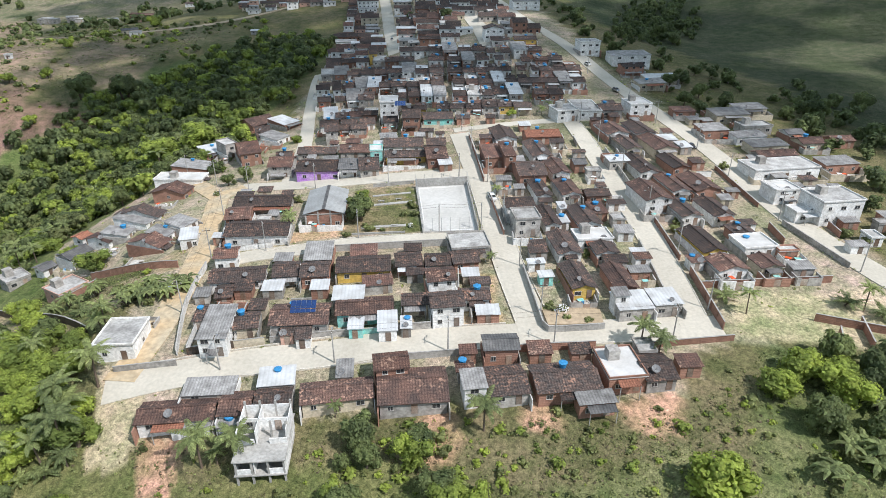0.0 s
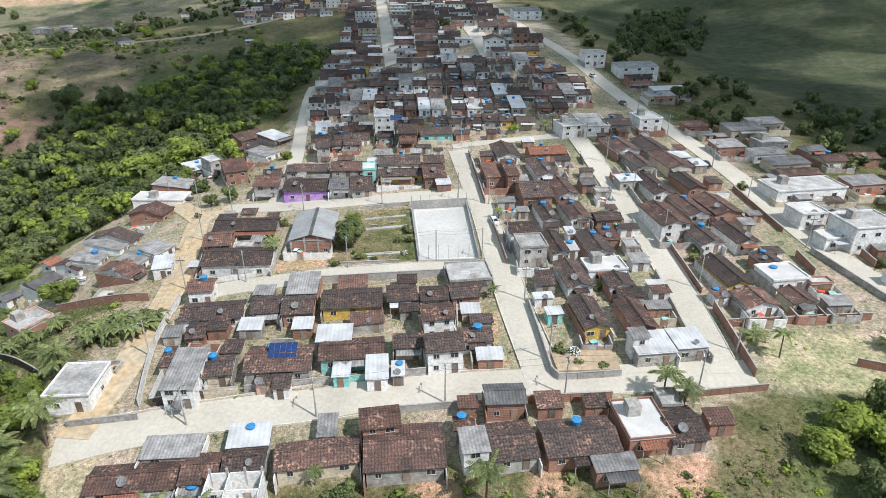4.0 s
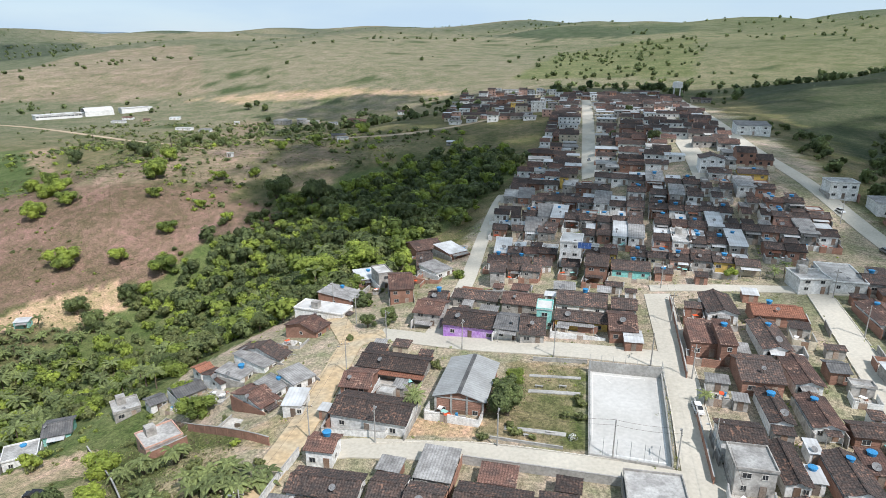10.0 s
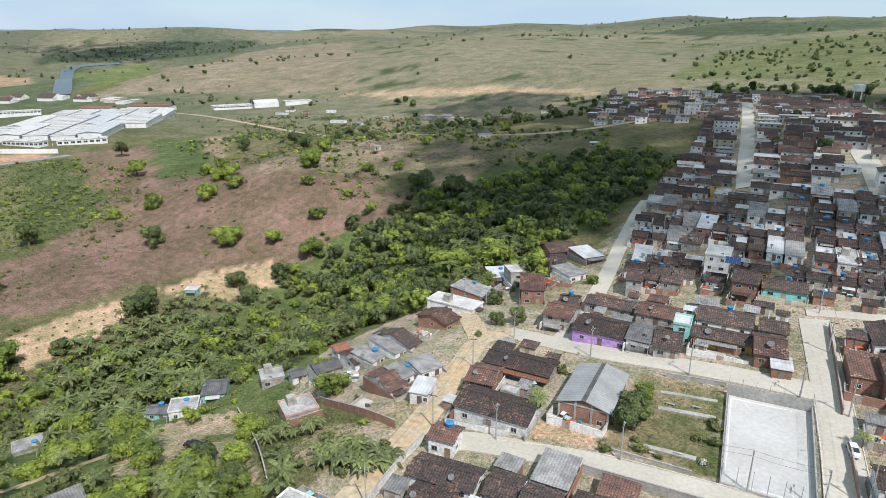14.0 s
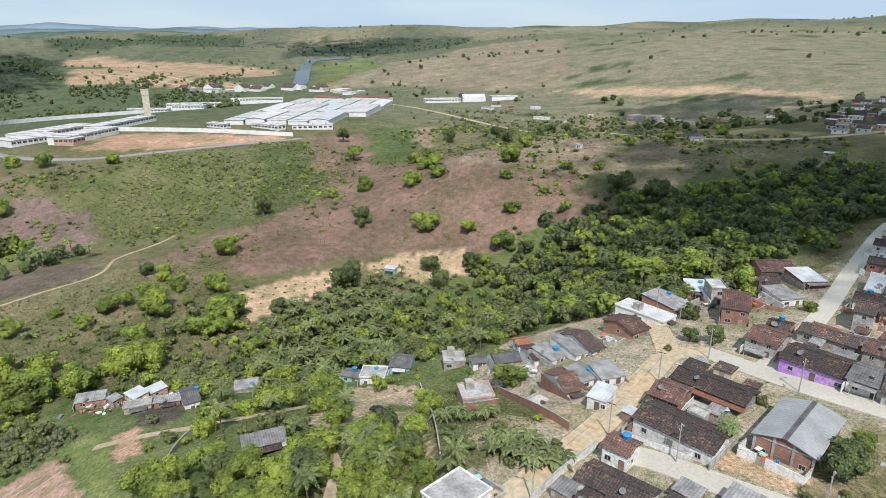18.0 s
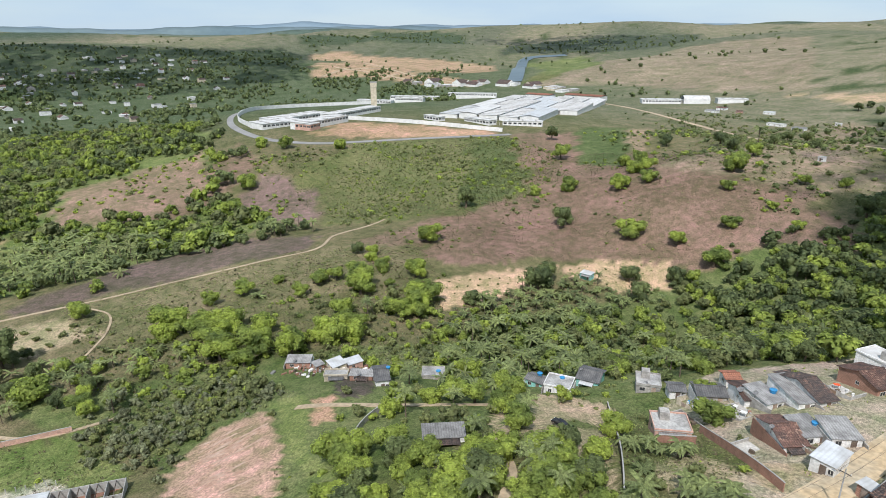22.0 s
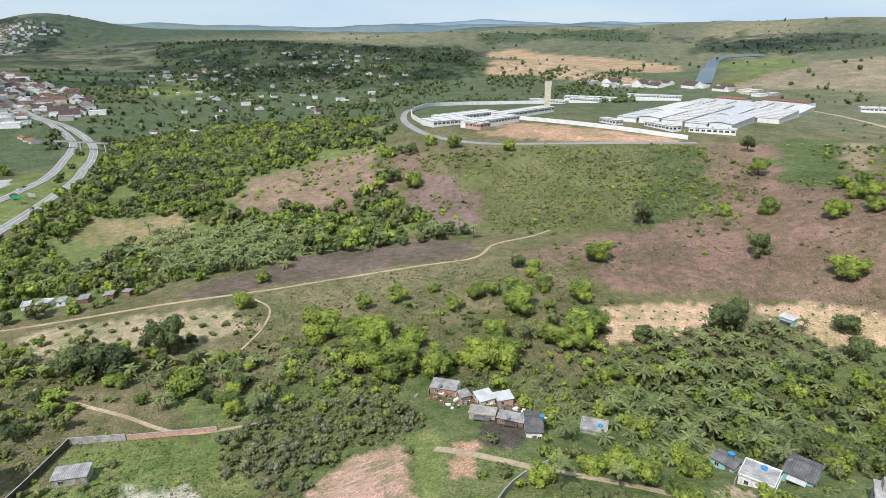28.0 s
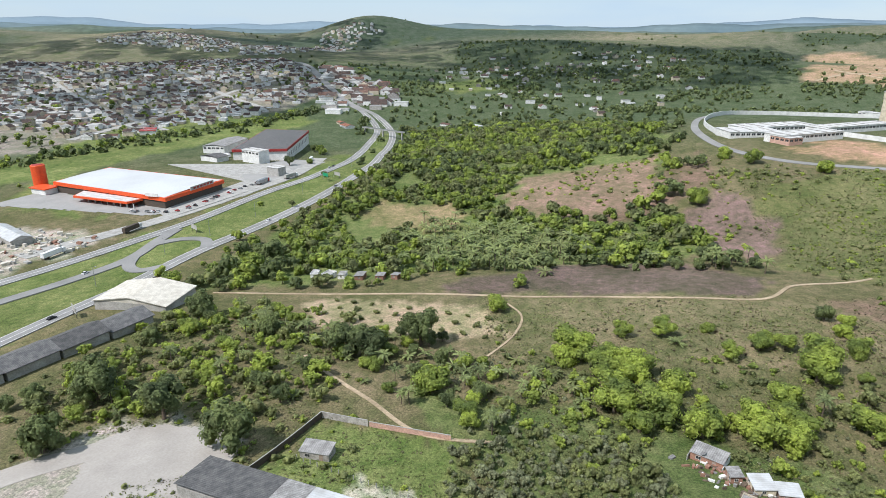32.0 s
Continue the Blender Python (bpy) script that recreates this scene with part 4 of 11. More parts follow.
def house(x, y, w, d, rot, storeys, style, name="house", note="", height=None):
    """A small village house: walls with gables, roof, door and windows. style: roof, wall, ridge."""
    kind, wall, ridge = style
    m = pose(x, y, 0, 0, 0, rot)
    c = [m @ Vector((sx * w / 2, sy * d / 2, 0)) for sx in (-1, 1) for sy in (-1, 1)] + [Vector((x, y, 0))]
    zs = land([p.x for p in c], [p.y for p in c])
    z = float(zs[4]) if height else float(zs[4]) * 0.6 + float(zs.max()) * 0.4 + 0.05
    far = y > 330
    one = rng.uniform(2.5, 2.8) if name == "house" else rng.uniform(2.0, 2.4)
    if height:
        one = height / storeys
    h = one * storeys + (0.0 if kind in "gwsStu" or height else 0.1)
    label = "%s %s house with %s" % ({1: "low", 2: "two-storey", 3: "three-storey"}[storeys], WALL_WORDS[wall], ROOF_WORDS[kind])
    ob = thing(name, pose(x, y, z, 0, 0, rot), note or label, "house" if name == "house" else "outbuilding", "village houses" if name == "house" else "outbuildings")
    s = Shape()
    base = -2.2
    roof, rise = roof_shape(w, d, h, kind, ridge)
    t = 0.0
    s.prism([(-w / 2, -d / 2), (w / 2, -d / 2), (w / 2, d / 2), (-w / 2, d / 2)], base, h)
    if kind in "dromD":
        g = rise * (w / 2 if ridge == "y" else d / 2) / ((w if ridge == "y" else d) / 2 + 0.45) - 0.05
        for sgn in (-1, 1):
            if ridge == "y":
                q = [(-w / 2, sgn * d / 2, h), (w / 2, sgn * d / 2, h), (0, sgn * d / 2, h + g)]
                q2 = [(p[0], p[1] - sgn * 0.15, p[2]) for p in q]
            else:
                q = [(sgn * w / 2, -d / 2, h), (sgn * w / 2, d / 2, h), (sgn * w / 2, 0, h + g)]
                q2 = [(p[0] - sgn * 0.15, p[1], p[2]) for p in q]
            s.face([Vector(p) for p in q])
            s.face([Vector(p) for p in reversed(q2)])
    elif kind in "gwtu":
        g = d * 0.09
        s.face([Vector((-w / 2, d / 2, h)), Vector((w / 2, d / 2, h)), Vector((w / 2, d / 2, h + g)), Vector((-w / 2, d / 2, h + g))])
        for sx in (-w / 2, w / 2):
            s.face([Vector((sx, -d / 2, h)), Vector((sx, d / 2, h)), Vector((sx, d / 2, h + g))])
    part("wall", s, WALLS[wall], ob)
    part("roof", roof.weld() if kind in "dromD" else roof, ROOFS[kind], ob)
    if kind in "sS":
        r = Shape()
        o, n = [(-w / 2 - 0.2, -d / 2 - 0.2), (w / 2 + 0.2, -d / 2 - 0.2), (w / 2 + 0.2, d / 2 + 0.2), (-w / 2 - 0.2, d / 2 + 0.2)], [(-w / 2, -d / 2), (w / 2, -d / 2), (w / 2, d / 2), (-w / 2, d / 2)]
        for k in range(4):
            e = (k + 1) % 4
            r.face([Vector((*o[k], h + 0.184)), Vector((*o[e], h + 0.184)), Vector((*o[e], h + 0.55)), Vector((*o[k], h + 0.55))])
            r.face([Vector((*o[k], h + 0.55)), Vector((*o[e], h + 0.55)), Vector((*n[e], h + 0.55)), Vector((*n[k], h + 0.55))])
            r.face([Vector((*n[e], h + 0.184)), Vector((*n[k], h + 0.184)), Vector((*n[k], h + 0.55)), Vector((*n[e], h + 0.55))])
        part("parapet", r.weld(), WALLS[wall], ob)
    # openings: on the side to the south, and on the ends
    for k in range(storeys):
        zz = k * one
        n = 1 if w < 5 else (2 if w < 10 else 3)
        for j in range(n):
            px = (j + 0.5) / n * w - w / 2 + rng.uniform(-0.2, 0.2)
            if k == 0 and j == (n // 2):
                add_door(ob, px, -d / 2, zz + 0.02, 0, 0.95)
                if n == 1 and w > 3.4 and name != "annex":
                    add_window(ob, px + 1.35 if px < 0.2 else px - 1.35, -d / 2, zz + 1.0, 0, 1.0, 1.0)
            elif name != "annex":
                add_window(ob, px, -d / 2, zz + 1.0, 0, rng.choice((1.0, 1.2, 1.5)), 1.0)
        if not far and name != "annex":
            add_window(ob, w / 2, rng.uniform(-0.2, 0.2) * d, zz + 1.1, 90, 1.0, 0.8)
            if x < -20:
                add_window(ob, -w / 2, rng.uniform(-0.2, 0.2) * d, zz + 1.1, -90, 1.0, 0.8)
    BUILT.append((x, y, w / 2 + 0.6, d / 2 + 0.6, z + h + rise))
    if name == "house" and not note and y < 330 and w > 4.5:
        if rng.random() < 0.45:
            # a porch of sheet on thin posts
            pw, px = w * rng.uniform(0.4, 0.9), rng.uniform(-0.1, 0.1) * w
            p = Shape()
            p.box(px - pw / 2, -1.9, 0, px + pw / 2, 0, 0.07, m=Matrix.Translation((0, -d / 2 - 0.02, one - 0.35)) @ Matrix.Rotation(radians(7), 4, "X"))
            po = part("porch_roof", p, ROOFS[rng.choice("gwDgdo")], ob)
            for sx in (-pw / 2 + 0.1, pw / 2 - 0.1):
                part("porch_post", Shape().box(px + sx - 0.06, -d / 2 - 1.8, -1.5, px + sx + 0.06, -d / 2 - 1.68, one - 0.6), M_CONCRETE, ob)
        if rng.random() < 0.5:
            # party walls that rise above the roof edge
            for sx in (-1, 1):
                part("party_wall", Shape().box(sx * (w / 2 + 0.30) - 0.09, -d / 2 - 1.5, -1.8, sx * (w / 2 + 0.30) + 0.09, d / 2 + 0.6, 2.0), WALLS[rng.choice("WGBGW")], ob)
        if kind in "sS" and rng.random() < 0.6:
            part("stair_head", Shape().box(-w * 0.3, d * 0.05, h + 0.2, -w * 0.3 + 2.2, d * 0.05 + 2.2, h + 2.3), WALLS["G"], ob)
    return ob


house(-150.2, 136.6, 5.5, 4.3, 31, 1, "DTx", height=2.6)
house(-138.2, 136.7, 7.3, 6.6, 45, 1, "sWx", height=2.8)
house(-139.8, 148.6, 6.3, 8.0, 40, 1, "DTx", height=3.0)
house(-123.2, 155.2, 6.2, 6.4, 53, 1, "sGx", height=2.6)
house(-179.0, -30.6, 8.6, 5.0, 96, 1, "gGx", "shed", "small grey shed with a sheet roof inside the walled plot", height=2.5)
house(-114.4, 156.6, 3.9, 4.2, 62, 1, "DWx", height=2.4)
house(-106.6, 159.7, 6.8, 6.2, 62, 1, "DGx", height=2.6)
house(-109.0, 168.9, 3.6, 4.0, 68, 1, "oWx", height=2.6)
house(-99.7, 163.6, 3.9, 8.1, 71, 1, "mWx", height=2.5)
house(-95.1, 164.3, 4.8, 7.6, 85, 1, "gWx", height=2.5)
house(-92.4, 169.6, 4.3, 11.1, 77, 1, "gWx", height=2.5)
house(-92.0, 173.4, 4.6, 13.6, 83, 1, "dWx", height=2.6)
house(-80.0, 151.8, 4.8, 10.2, 72, 1, "rWx", height=2.6)
house(-78.4, 156.6, 5.1, 6.6, 76, 1, "gWx", height=2.4)
house(-74.3, 160.3, 5.8, 6.8, 64, 1, "gWx", height=2.4)
house(-67.8, 149.4, 4.2, 6.1, 14, 1, "wWx", height=2.8)
house(-99.7, 141.8, 8.0, 7.1, 60, 1, "sKx", height=2.6)
house(-88.1, 189.3, 6.5, 10.8, 82, 1, "rBx", height=2.8)
house(-90.7, 203.2, 6.7, 16.4, 89, 1, "SWx", height=2.8)
house(-91.1, 216.1, 8.2, 12.6, 86, 1, "gBx", height=2.8)
house(-90.7, 234.1, 7.3, 8.9, 39, 1, "wBx", height=3.0)
house(-71.5, 219.2, 7.0, 14.4, 25, 2, "rBx", height=5.2)
house(-73.5, 247.4, 5.1, 17.5, 20, 1, "dGx", height=2.7)
house(-81.1, 267.2, 11.6, 12.0, 47, 1, "mBx", height=2.7)
house(-67.9, 260.8, 7.9, 10.6, 53, 1, "wBx", height=2.7)
house(-66.6, 239.7, 7.2, 9.2, 60, 1, "gWx", height=2.7)
house(-56.3, 211.8, 4.8, 9.8, 11, 1, "dGx", height=2.6)
house(-82.8, 230.1, 4.8, 8.1, 43, 2, "sGx", height=5.6)
house(-213.2, 73.9, 8.8, 5.3, 69, 1, "gBx", height=2.4)
house(-183.5, 81.6, 7.5, 3.6, 70, 1, "sCx", height=2.2)
house(-177.2, 88.6, 7.3, 3.5, 63, 1, "gBx", height=2.2)
house(-170.2, 92.9, 4.1, 9.0, 80, 1, "DWx", height=3.4)
house(-176.7, 112.7, 7.2, 5.7, 67, 1, "sGx", "annex", height=2.2)
house(-115.2, 91.8, 9.2, 4.7, 73, 1, "gWx", height=2.6)
house(108.6, 234.7, 13.5, 8.0, 9, 1, "gCx", height=3.5)
house(121.0, 245.4, 12.0, 7.0, 9, 1, "gCx", height=3.0)
house(95.4, 216.4, 9.5, 7.0, 9, 1, "gBx", height=3.0)
house(92.6, 239.0, 8.0, 6.0, 9, 1, "uBx", height=2.5)
house(106.0, 210.6, 11.0, 5.6, 9, 1, "gWx", height=2.8)
house(113.1, 222.4, 11.0, 6.4, 9, 1, "sGx", height=2.8)
house(108.4, 202.1, 13.0, 6.2, 9, 1, "gCx", height=2.8)
house(107.3, 193.4, 13.0, 5.6, 9, 1, "mGx", height=2.8)
house(125.1, 206.5, 8.2, 6.5, 9, 1, "mCx", height=2.7)
house(124.1, 216.0, 6.0, 5.5, 9, 1, "DWx", height=2.6)
house(137.4, 209.5, 7.5, 6.0, 9, 1, "rBx", height=2.6)
house(103.8, 183.0, 21.5, 9.3, 9, 1, "sWx", height=3.2)
house(123.7, 186.8, 11.4, 6.3, 9, 1, "gBx", height=3.0)
house(95.9, 165.3, 7.4, 7.0, 9, 2, "SWx", height=4.0)
house(104.1, 154.3, 12.0, 9.3, 9, 2, "sWx", height=6.4)
house(97.0, 153.1, 8.1, 4.5, 9, 1, "SWx", height=3.0)
house(71.0, 318.0, 10.0, 8.0, 9, 2, "sWx", height=6.0)
house(88.8, 308.1, 19.0, 9.0, 9, 2, "gWx", height=5.0)
house(86.6, 293.8, 10.0, 6.5, 9, 2, "dBx", height=4.0)
house(97.3, 285.0, 15.0, 5.8, 9, 1, "wCx", height=3.0)
house(90.2, 275.1, 12.4, 6.5, 9, 1, "gCx", height=3.0)
house(75.0, 240.5, 8.5, 9.0, 9, 2, "SWx", height=4.6)
house(45.6, 233.6, 8.3, 8.5, 14, 2, "sWx", height=4.0)
house(-46.7, 84.2, 12.6, 5.1, 6, 1, "mWx", height=2.4)
house(-43.7, 81.6, 6.3, 1.8, 9, 1, "gWx", "annex", height=2.0)
house(-36.6, 85.4, 4.9, 5.7, 4, 1, "mWx", height=2.4)
house(-36.2, 81.8, 5.0, 1.9, 6, 1, "gWx", "annex", height=2.0)
house(-30.2, 86.6, 5.7, 3.9, 6, 1, "dGx", height=2.6)
house(-29.6, 82.2, 6.2, 3.5, 4, 1, "tWx", "annex", height=2.4)
house(-42.6, 89.6, 8.9, 4.3, 4, 1, "gGx", height=2.2)
house(-30.6, 91.1, 6.2, 4.7, 7, 1, "wGx", height=2.6)
house(-19.0, 87.5, 12.3, 5.2, 9, 1, "mCx", height=2.5)
house(-18.3, 92.9, 2.8, 4.6, 5, 1, "gGx", "annex", height=2.3)
house(-9.6, 92.4, 5.8, 4.4, 9, 2, "rBx", height=4.3)
house(-5.5, 88.3, 11.8, 9.1, 5, 1, "mGx", height=2.5)
house(4.0, 92.5, 2.7, 2.7, 5, 1, "rGx", "annex", height=2.6)
house(11.3, 89.1, 6.7, 7.6, 8, 1, "dGx", height=2.5)
house(5.4, 87.6, 3.9, 4.8, 8, 2, "gWx", height=4.2)
house(11.0, 97.7, 6.2, 4.5, 3, 1, "DBx", height=3.6)
house(22.0, 89.6, 11.2, 7.4, 7, 1, "dBx", height=2.6)
house(32.6, 92.4, 7.0, 8.8, 7, 1, "SBx", height=3.2)
house(39.0, 92.0, 5.5, 7.2, 7, 1, "dGx", height=2.5)
house(26.6, 84.4, 6.4, 2.9, 7, 1, "gBx", height=2.9)
house(19.3, 87.4, 2.5, 1.8, 7, 1, "wBx", "annex", height=2.2)
house(-45.4, 104.6, 5.4, 10.6, 3, 2, "gWy", height=4.2)
house(-41.2, 107.3, 5.8, 5.5, 9, 1, "dCx", height=2.6)
house(-51.2, 110.5, 1.8, 5.3, 3, 1, "tGx", "annex", height=2.3)
house(-48.4, 118.5, 3.1, 5.0, 9, 1, "dBx", height=2.4)
house(-47.3, 125.2, 12.0, 6.3, 8, 1, "dWx", height=2.5)
house(-52.6, 134.0, 5.0, 5.1, 8, 1, "rWx", height=3.6)
house(-53.6, 119.0, 3.2, 3.4, 7, 1, "gGx", "annex", height=2.0)
house(-36.5, 126.8, 5.3, 6.6, 7, 1, "dWx", height=2.5)
house(-29.5, 125.5, 5.8, 6.5, 6, 1, "dBx", height=3.0)
house(-30.2, 134.5, 6.3, 8.2, 4, 1, "gGx", height=2.5)
house(-29.6, 108.8, 11.4, 7.3, 3, 1, "mGx", height=2.7)
house(-31.4, 103.8, 2.5, 2.6, 3, 1, "tKx", "annex", height=2.3)
house(-28.0, 103.2, 2.8, 4.1, 6, 1, "tWx", "annex", height=2.3)
house(-18.6, 128.0, 11.9, 7.2, 5, 1, "dYx", height=2.6)
house(-19.3, 134.9, 6.1, 4.7, 5, 1, "uKx", "annex", height=2.3)
house(-8.2, 129.8, 5.7, 6.1, 7, 1, "dBx", height=2.5)
house(-1.3, 129.4, 5.3, 5.3, 5, 1, "dGx", height=2.5)
house(6.3, 137.7, 9.3, 8.2, 8, 1, "sGx", height=2.7)
house(5.1, 130.3, 5.7, 5.6, 9, 1, "dBx", height=2.5)
house(-0.6, 119.5, 5.9, 5.5, 9, 2, "mWx", height=4.6)
house(-20.5, 115.8, 6.4, 5.0, 3, 1, "wGx", height=2.6)
house(-16.5, 111.1, 11.4, 5.9, 6, 1, "mTx", height=2.7)
house(-17.7, 105.5, 2.8, 3.5, 3, 1, "wTx", "annex", height=2.4)
house(-11.3, 105.7, 3.6, 6.2, 5, 1, "wWx", "annex", height=2.6)
house(-7.5, 105.6, 1.9, 3.7, 3, 1, "wGx", "annex", height=2.3)
house(-6.0, 112.9, 5.1, 4.1, 4, 1, "dCx", height=2.8)
house(0.7, 109.5, 6.4, 5.5, 8, 2, "dWx", height=5.0)
house(6.9, 114.4, 5.6, 4.2, 4, 1, "dWx", height=2.8)
house(-14.7, 121.0, 6.3, 3.9, 9, 1, "uGx", "annex", height=2.3)
house(-52.3, 168.4, 15.9, 7.8, 3, 1, "dGx", height=2.7)
house(-56.2, 157.1, 6.1, 7.9, 8, 2, "rBx", height=4.0)
house(-48.3, 147.8, 15.8, 8.7, 3, 1, "dWx", height=3.2)
house(-65.1, 104.3, 7.6, 9.1, 3, 1, "sWx", note="plain white house under a weathered grey slab", height=3.4)
house(-54.2, 200.2, 7.5, 10.1, 2, 2, "rGx", height=4.2)
house(-40.1, 195.1, 14.7, 10.8, 2, 1, "dPx", height=3.2)
house(-44.8, 214.2, 13.0, 6.9, 2, 1, "dGx", height=2.6)
house(-30.0, 194.5, 7.1, 9.9, 2, 1, "DWx", height=3.0)
house(-24.3, 194.3, 5.9, 12.2, 8, 1, "dGx", height=2.6)
house(-30.4, 211.4, 10.6, 8.7, 2, 1, "mGx", height=2.6)
house(-22.3, 200.0, 3.9, 5.9, 6, 2, "STx", height=5.5)
house(-13.8, 211.5, 12.9, 9.7, 4, 1, "dWx", height=2.7)
house(-20.0, 221.9, 5.9, 5.0, 8, 1, "gGx", "annex", height=2.3)
house(-12.6, 200.0, 13.1, 6.6, 4, 1, "dYx", height=2.6)
house(-2.5, 197.4, 6.3, 11.7, 8, 1, "mBx", height=3.0)
house(-2.5, 209.0, 6.0, 7.4, 4, 1, "dGx", height=2.6)
house(0.6, 190.2, 4.0, 5.4, 8, 1, "wBx", "annex", height=2.4)
house(-46.0, 247.7, 6.8, 8.2, 8, 1, "dWx", height=2.7)
house(-37.5, 245.3, 5.7, 8.1, 8, 1, "dGx", height=2.7)
house(-30.1, 243.6, 5.5, 7.4, 8, 1, "dWx", height=2.7)
house(-21.7, 250.1, 6.8, 9.9, 2, 3, "SWx", height=8.2)
house(-20.7, 241.6, 5.1, 7.3, 6, 1, "dGx", height=2.7)
house(-12.0, 236.2, 6.4, 11.5, 2, 2, "dBx", height=5.2)
house(-2.2, 237.7, 10.9, 9.3, 6, 1, "dTx", height=2.7)
house(20.9, 212.2, 7.2, 13.1, 7, 1, "dWy", height=2.7)
house(34.1, 210.8, 11.5, 7.8, 7, 1, "oBx", height=2.6)
house(16.0, 193.1, 6.3, 10.6, 7, 1, "uBx", height=3.5)
house(20.4, 190.6, 3.3, 11.4, 7, 2, "uBx", height=5.0)
house(30.8, 196.9, 5.9, 15.1, 7, 1, "dWy", height=2.7)
house(26.2, 180.6, 8.0, 12.0, 7, 1, "dBx", height=3.0)
house(34.9, 182.6, 5.2, 12.7, 7, 1, "mWy", height=2.7)
house(42.3, 185.5, 3.6, 5.1, 7, 1, "DBx", height=2.8)
house(35.7, 167.9, 5.2, 11.0, 7, 1, "mWy", height=2.7)
house(43.4, 164.4, 6.5, 4.8, 7, 1, "dBx", height=2.6)
house(27.8, 167.7, 4.0, 11.7, 7, 1, "dWy", height=2.7)
house(20.3, 154.9, 7.2, 6.1, 7, 2, "dWx", height=4.6)
house(21.3, 147.1, 6.4, 6.7, 7, 2, "sGx", height=5.0)
house(27.7, 150.8, 3.8, 11.6, 7, 1, "dWy", height=2.7)
house(32.6, 156.8, 1.9, 3.7, 7, 1, "wWx", "annex", height=2.4)
house(31.4, 149.0, 2.5, 4.0, 7, 1, "wWx", "annex", height=2.4)
house(37.2, 150.6, 5.8, 11.2, 7, 1, "dWy", height=2.7)
house(41.7, 155.2, 3.9, 6.5, 7, 1, "uBx", "annex", height=2.3)
house(29.5, 136.1, 5.5, 11.4, 7, 1, "dWy", height=2.8)
house(37.2, 139.8, 8.9, 5.7, 7, 1, "SWx", height=2.8)
house(38.8, 133.2, 5.2, 5.2, 7, 1, "dWy", height=2.8)
house(30.0, 121.3, 5.0, 10.9, 7, 1, "dYy", height=2.8)
house(39.2, 120.9, 4.6, 10.2, 7, 1, "mBy", height=2.8)
house(37.2, 111.6, 3.0, 2.9, 7, 2, "gWx", height=4.8)
house(39.7, 111.3, 7.2, 6.2, 7, 1, "wGx", height=2.8)
house(46.8, 112.4, 5.8, 5.6, 7, 1, "wGx", height=2.9)
house(23.3, 136.6, 3.5, 2.4, 7, 1, "tGx", "annex", height=2.4)
house(23.2, 122.4, 3.0, 2.4, 7, 1, "wTx", "annex", height=2.4)
house(21.8, 128.3, 3.8, 2.0, 7, 1, "wWx", "annex", height=2.2)
house(59.3, 215.1, 7.8, 13.8, 9, 1, "mWy", height=2.7)
house(69.2, 215.5, 6.9, 13.4, 9, 1, "dWy", height=2.7)
house(61.4, 201.1, 5.1, 12.7, 9, 1, "dCy", height=2.7)
house(54.8, 187.4, 6.3, 4.8, 9, 1, "wGx", height=2.8)
house(60.9, 184.0, 5.8, 15.6, 9, 1, "dWy", height=2.7)
house(71.6, 201.4, 7.6, 14.5, 9, 1, "mCy", height=2.8)
house(75.6, 206.1, 6.6, 5.0, 9, 1, "wGx", "annex", height=2.5)
house(79.8, 199.9, 3.8, 5.1, 9, 1, "wGx", "annex", height=2.5)
house(71.9, 185.7, 5.1, 11.4, 9, 1, "dBy", height=2.7)
house(57.7, 162.4, 7.5, 13.1, 9, 2, "mWy", height=4.0)
house(66.7, 170.5, 5.1, 12.9, 9, 1, "mWy", height=2.7)
house(74.6, 170.6, 7.4, 12.3, 9, 1, "mBy", height=2.7)
house(64.5, 154.4, 5.2, 10.9, 9, 1, "dWy", height=2.8)
house(73.1, 154.8, 5.6, 11.4, 9, 1, "dWy", height=2.8)
house(63.7, 137.0, 6.0, 12.6, 9, 1, "dYy", height=2.8)
house(65.4, 126.0, 6.8, 6.1, 9, 1, "rWy", height=2.8)
house(75.2, 142.5, 5.1, 5.0, 9, 1, "dBy", height=2.7)
house(75.8, 136.0, 8.4, 7.1, 9, 1, "SWx", height=2.8)
house(74.9, 127.0, 5.2, 5.4, 9, 1, "mCy", height=2.6)
house(59.1, 128.5, 3.1, 3.1, 9, 1, "uWx", "annex", height=2.4)
house(-56.3, 211.8, 4.8, 9.8, 8, 1, "dGx", height=2.6)
house(54.7, 239.5, 9.3, 16.0, 3, 1, "sWy")
house(63.7, 237.7, 8.3, 8.3, 3, 1, "dGx")
house(65.5, 245.1, 4.6, 5.4, 3, 1, "tWx", "annex")
house(-42.6, 232.6, 4.4, 10.4, 9, 2, "dGx")
house(-38.0, 238.6, 4.9, 6.2, 9, 1, "dKx")
house(-32.6, 237.2, 5.6, 6.2, 3, 1, "dGx")
house(7.6, 233.9, 4.9, 3.9, 3, 1, "tBx", "annex")
house(17.9, 231.5, 3.2, 3.6, 3, 1, "tBx", "annex")
house(-47.5, 260.8, 5.5, 14.3, 9, 1, "wWy")
house(-41.6, 256.6, 5.6, 6.9, 9, 1, "dWx")
house(-41.4, 262.8, 3.5, 4.5, 9, 1, "wBx", "annex")
house(-35.8, 255.2, 5.5, 7.1, 9, 1, "mWx")
house(-35.4, 261.5, 3.8, 4.7, 9, 1, "tBx", "annex")
house(-29.9, 253.4, 5.5, 5.9, 3, 1, "dBx")
house(-30.0, 258.6, 5.2, 3.8, 3, 1, "sWx", "annex")
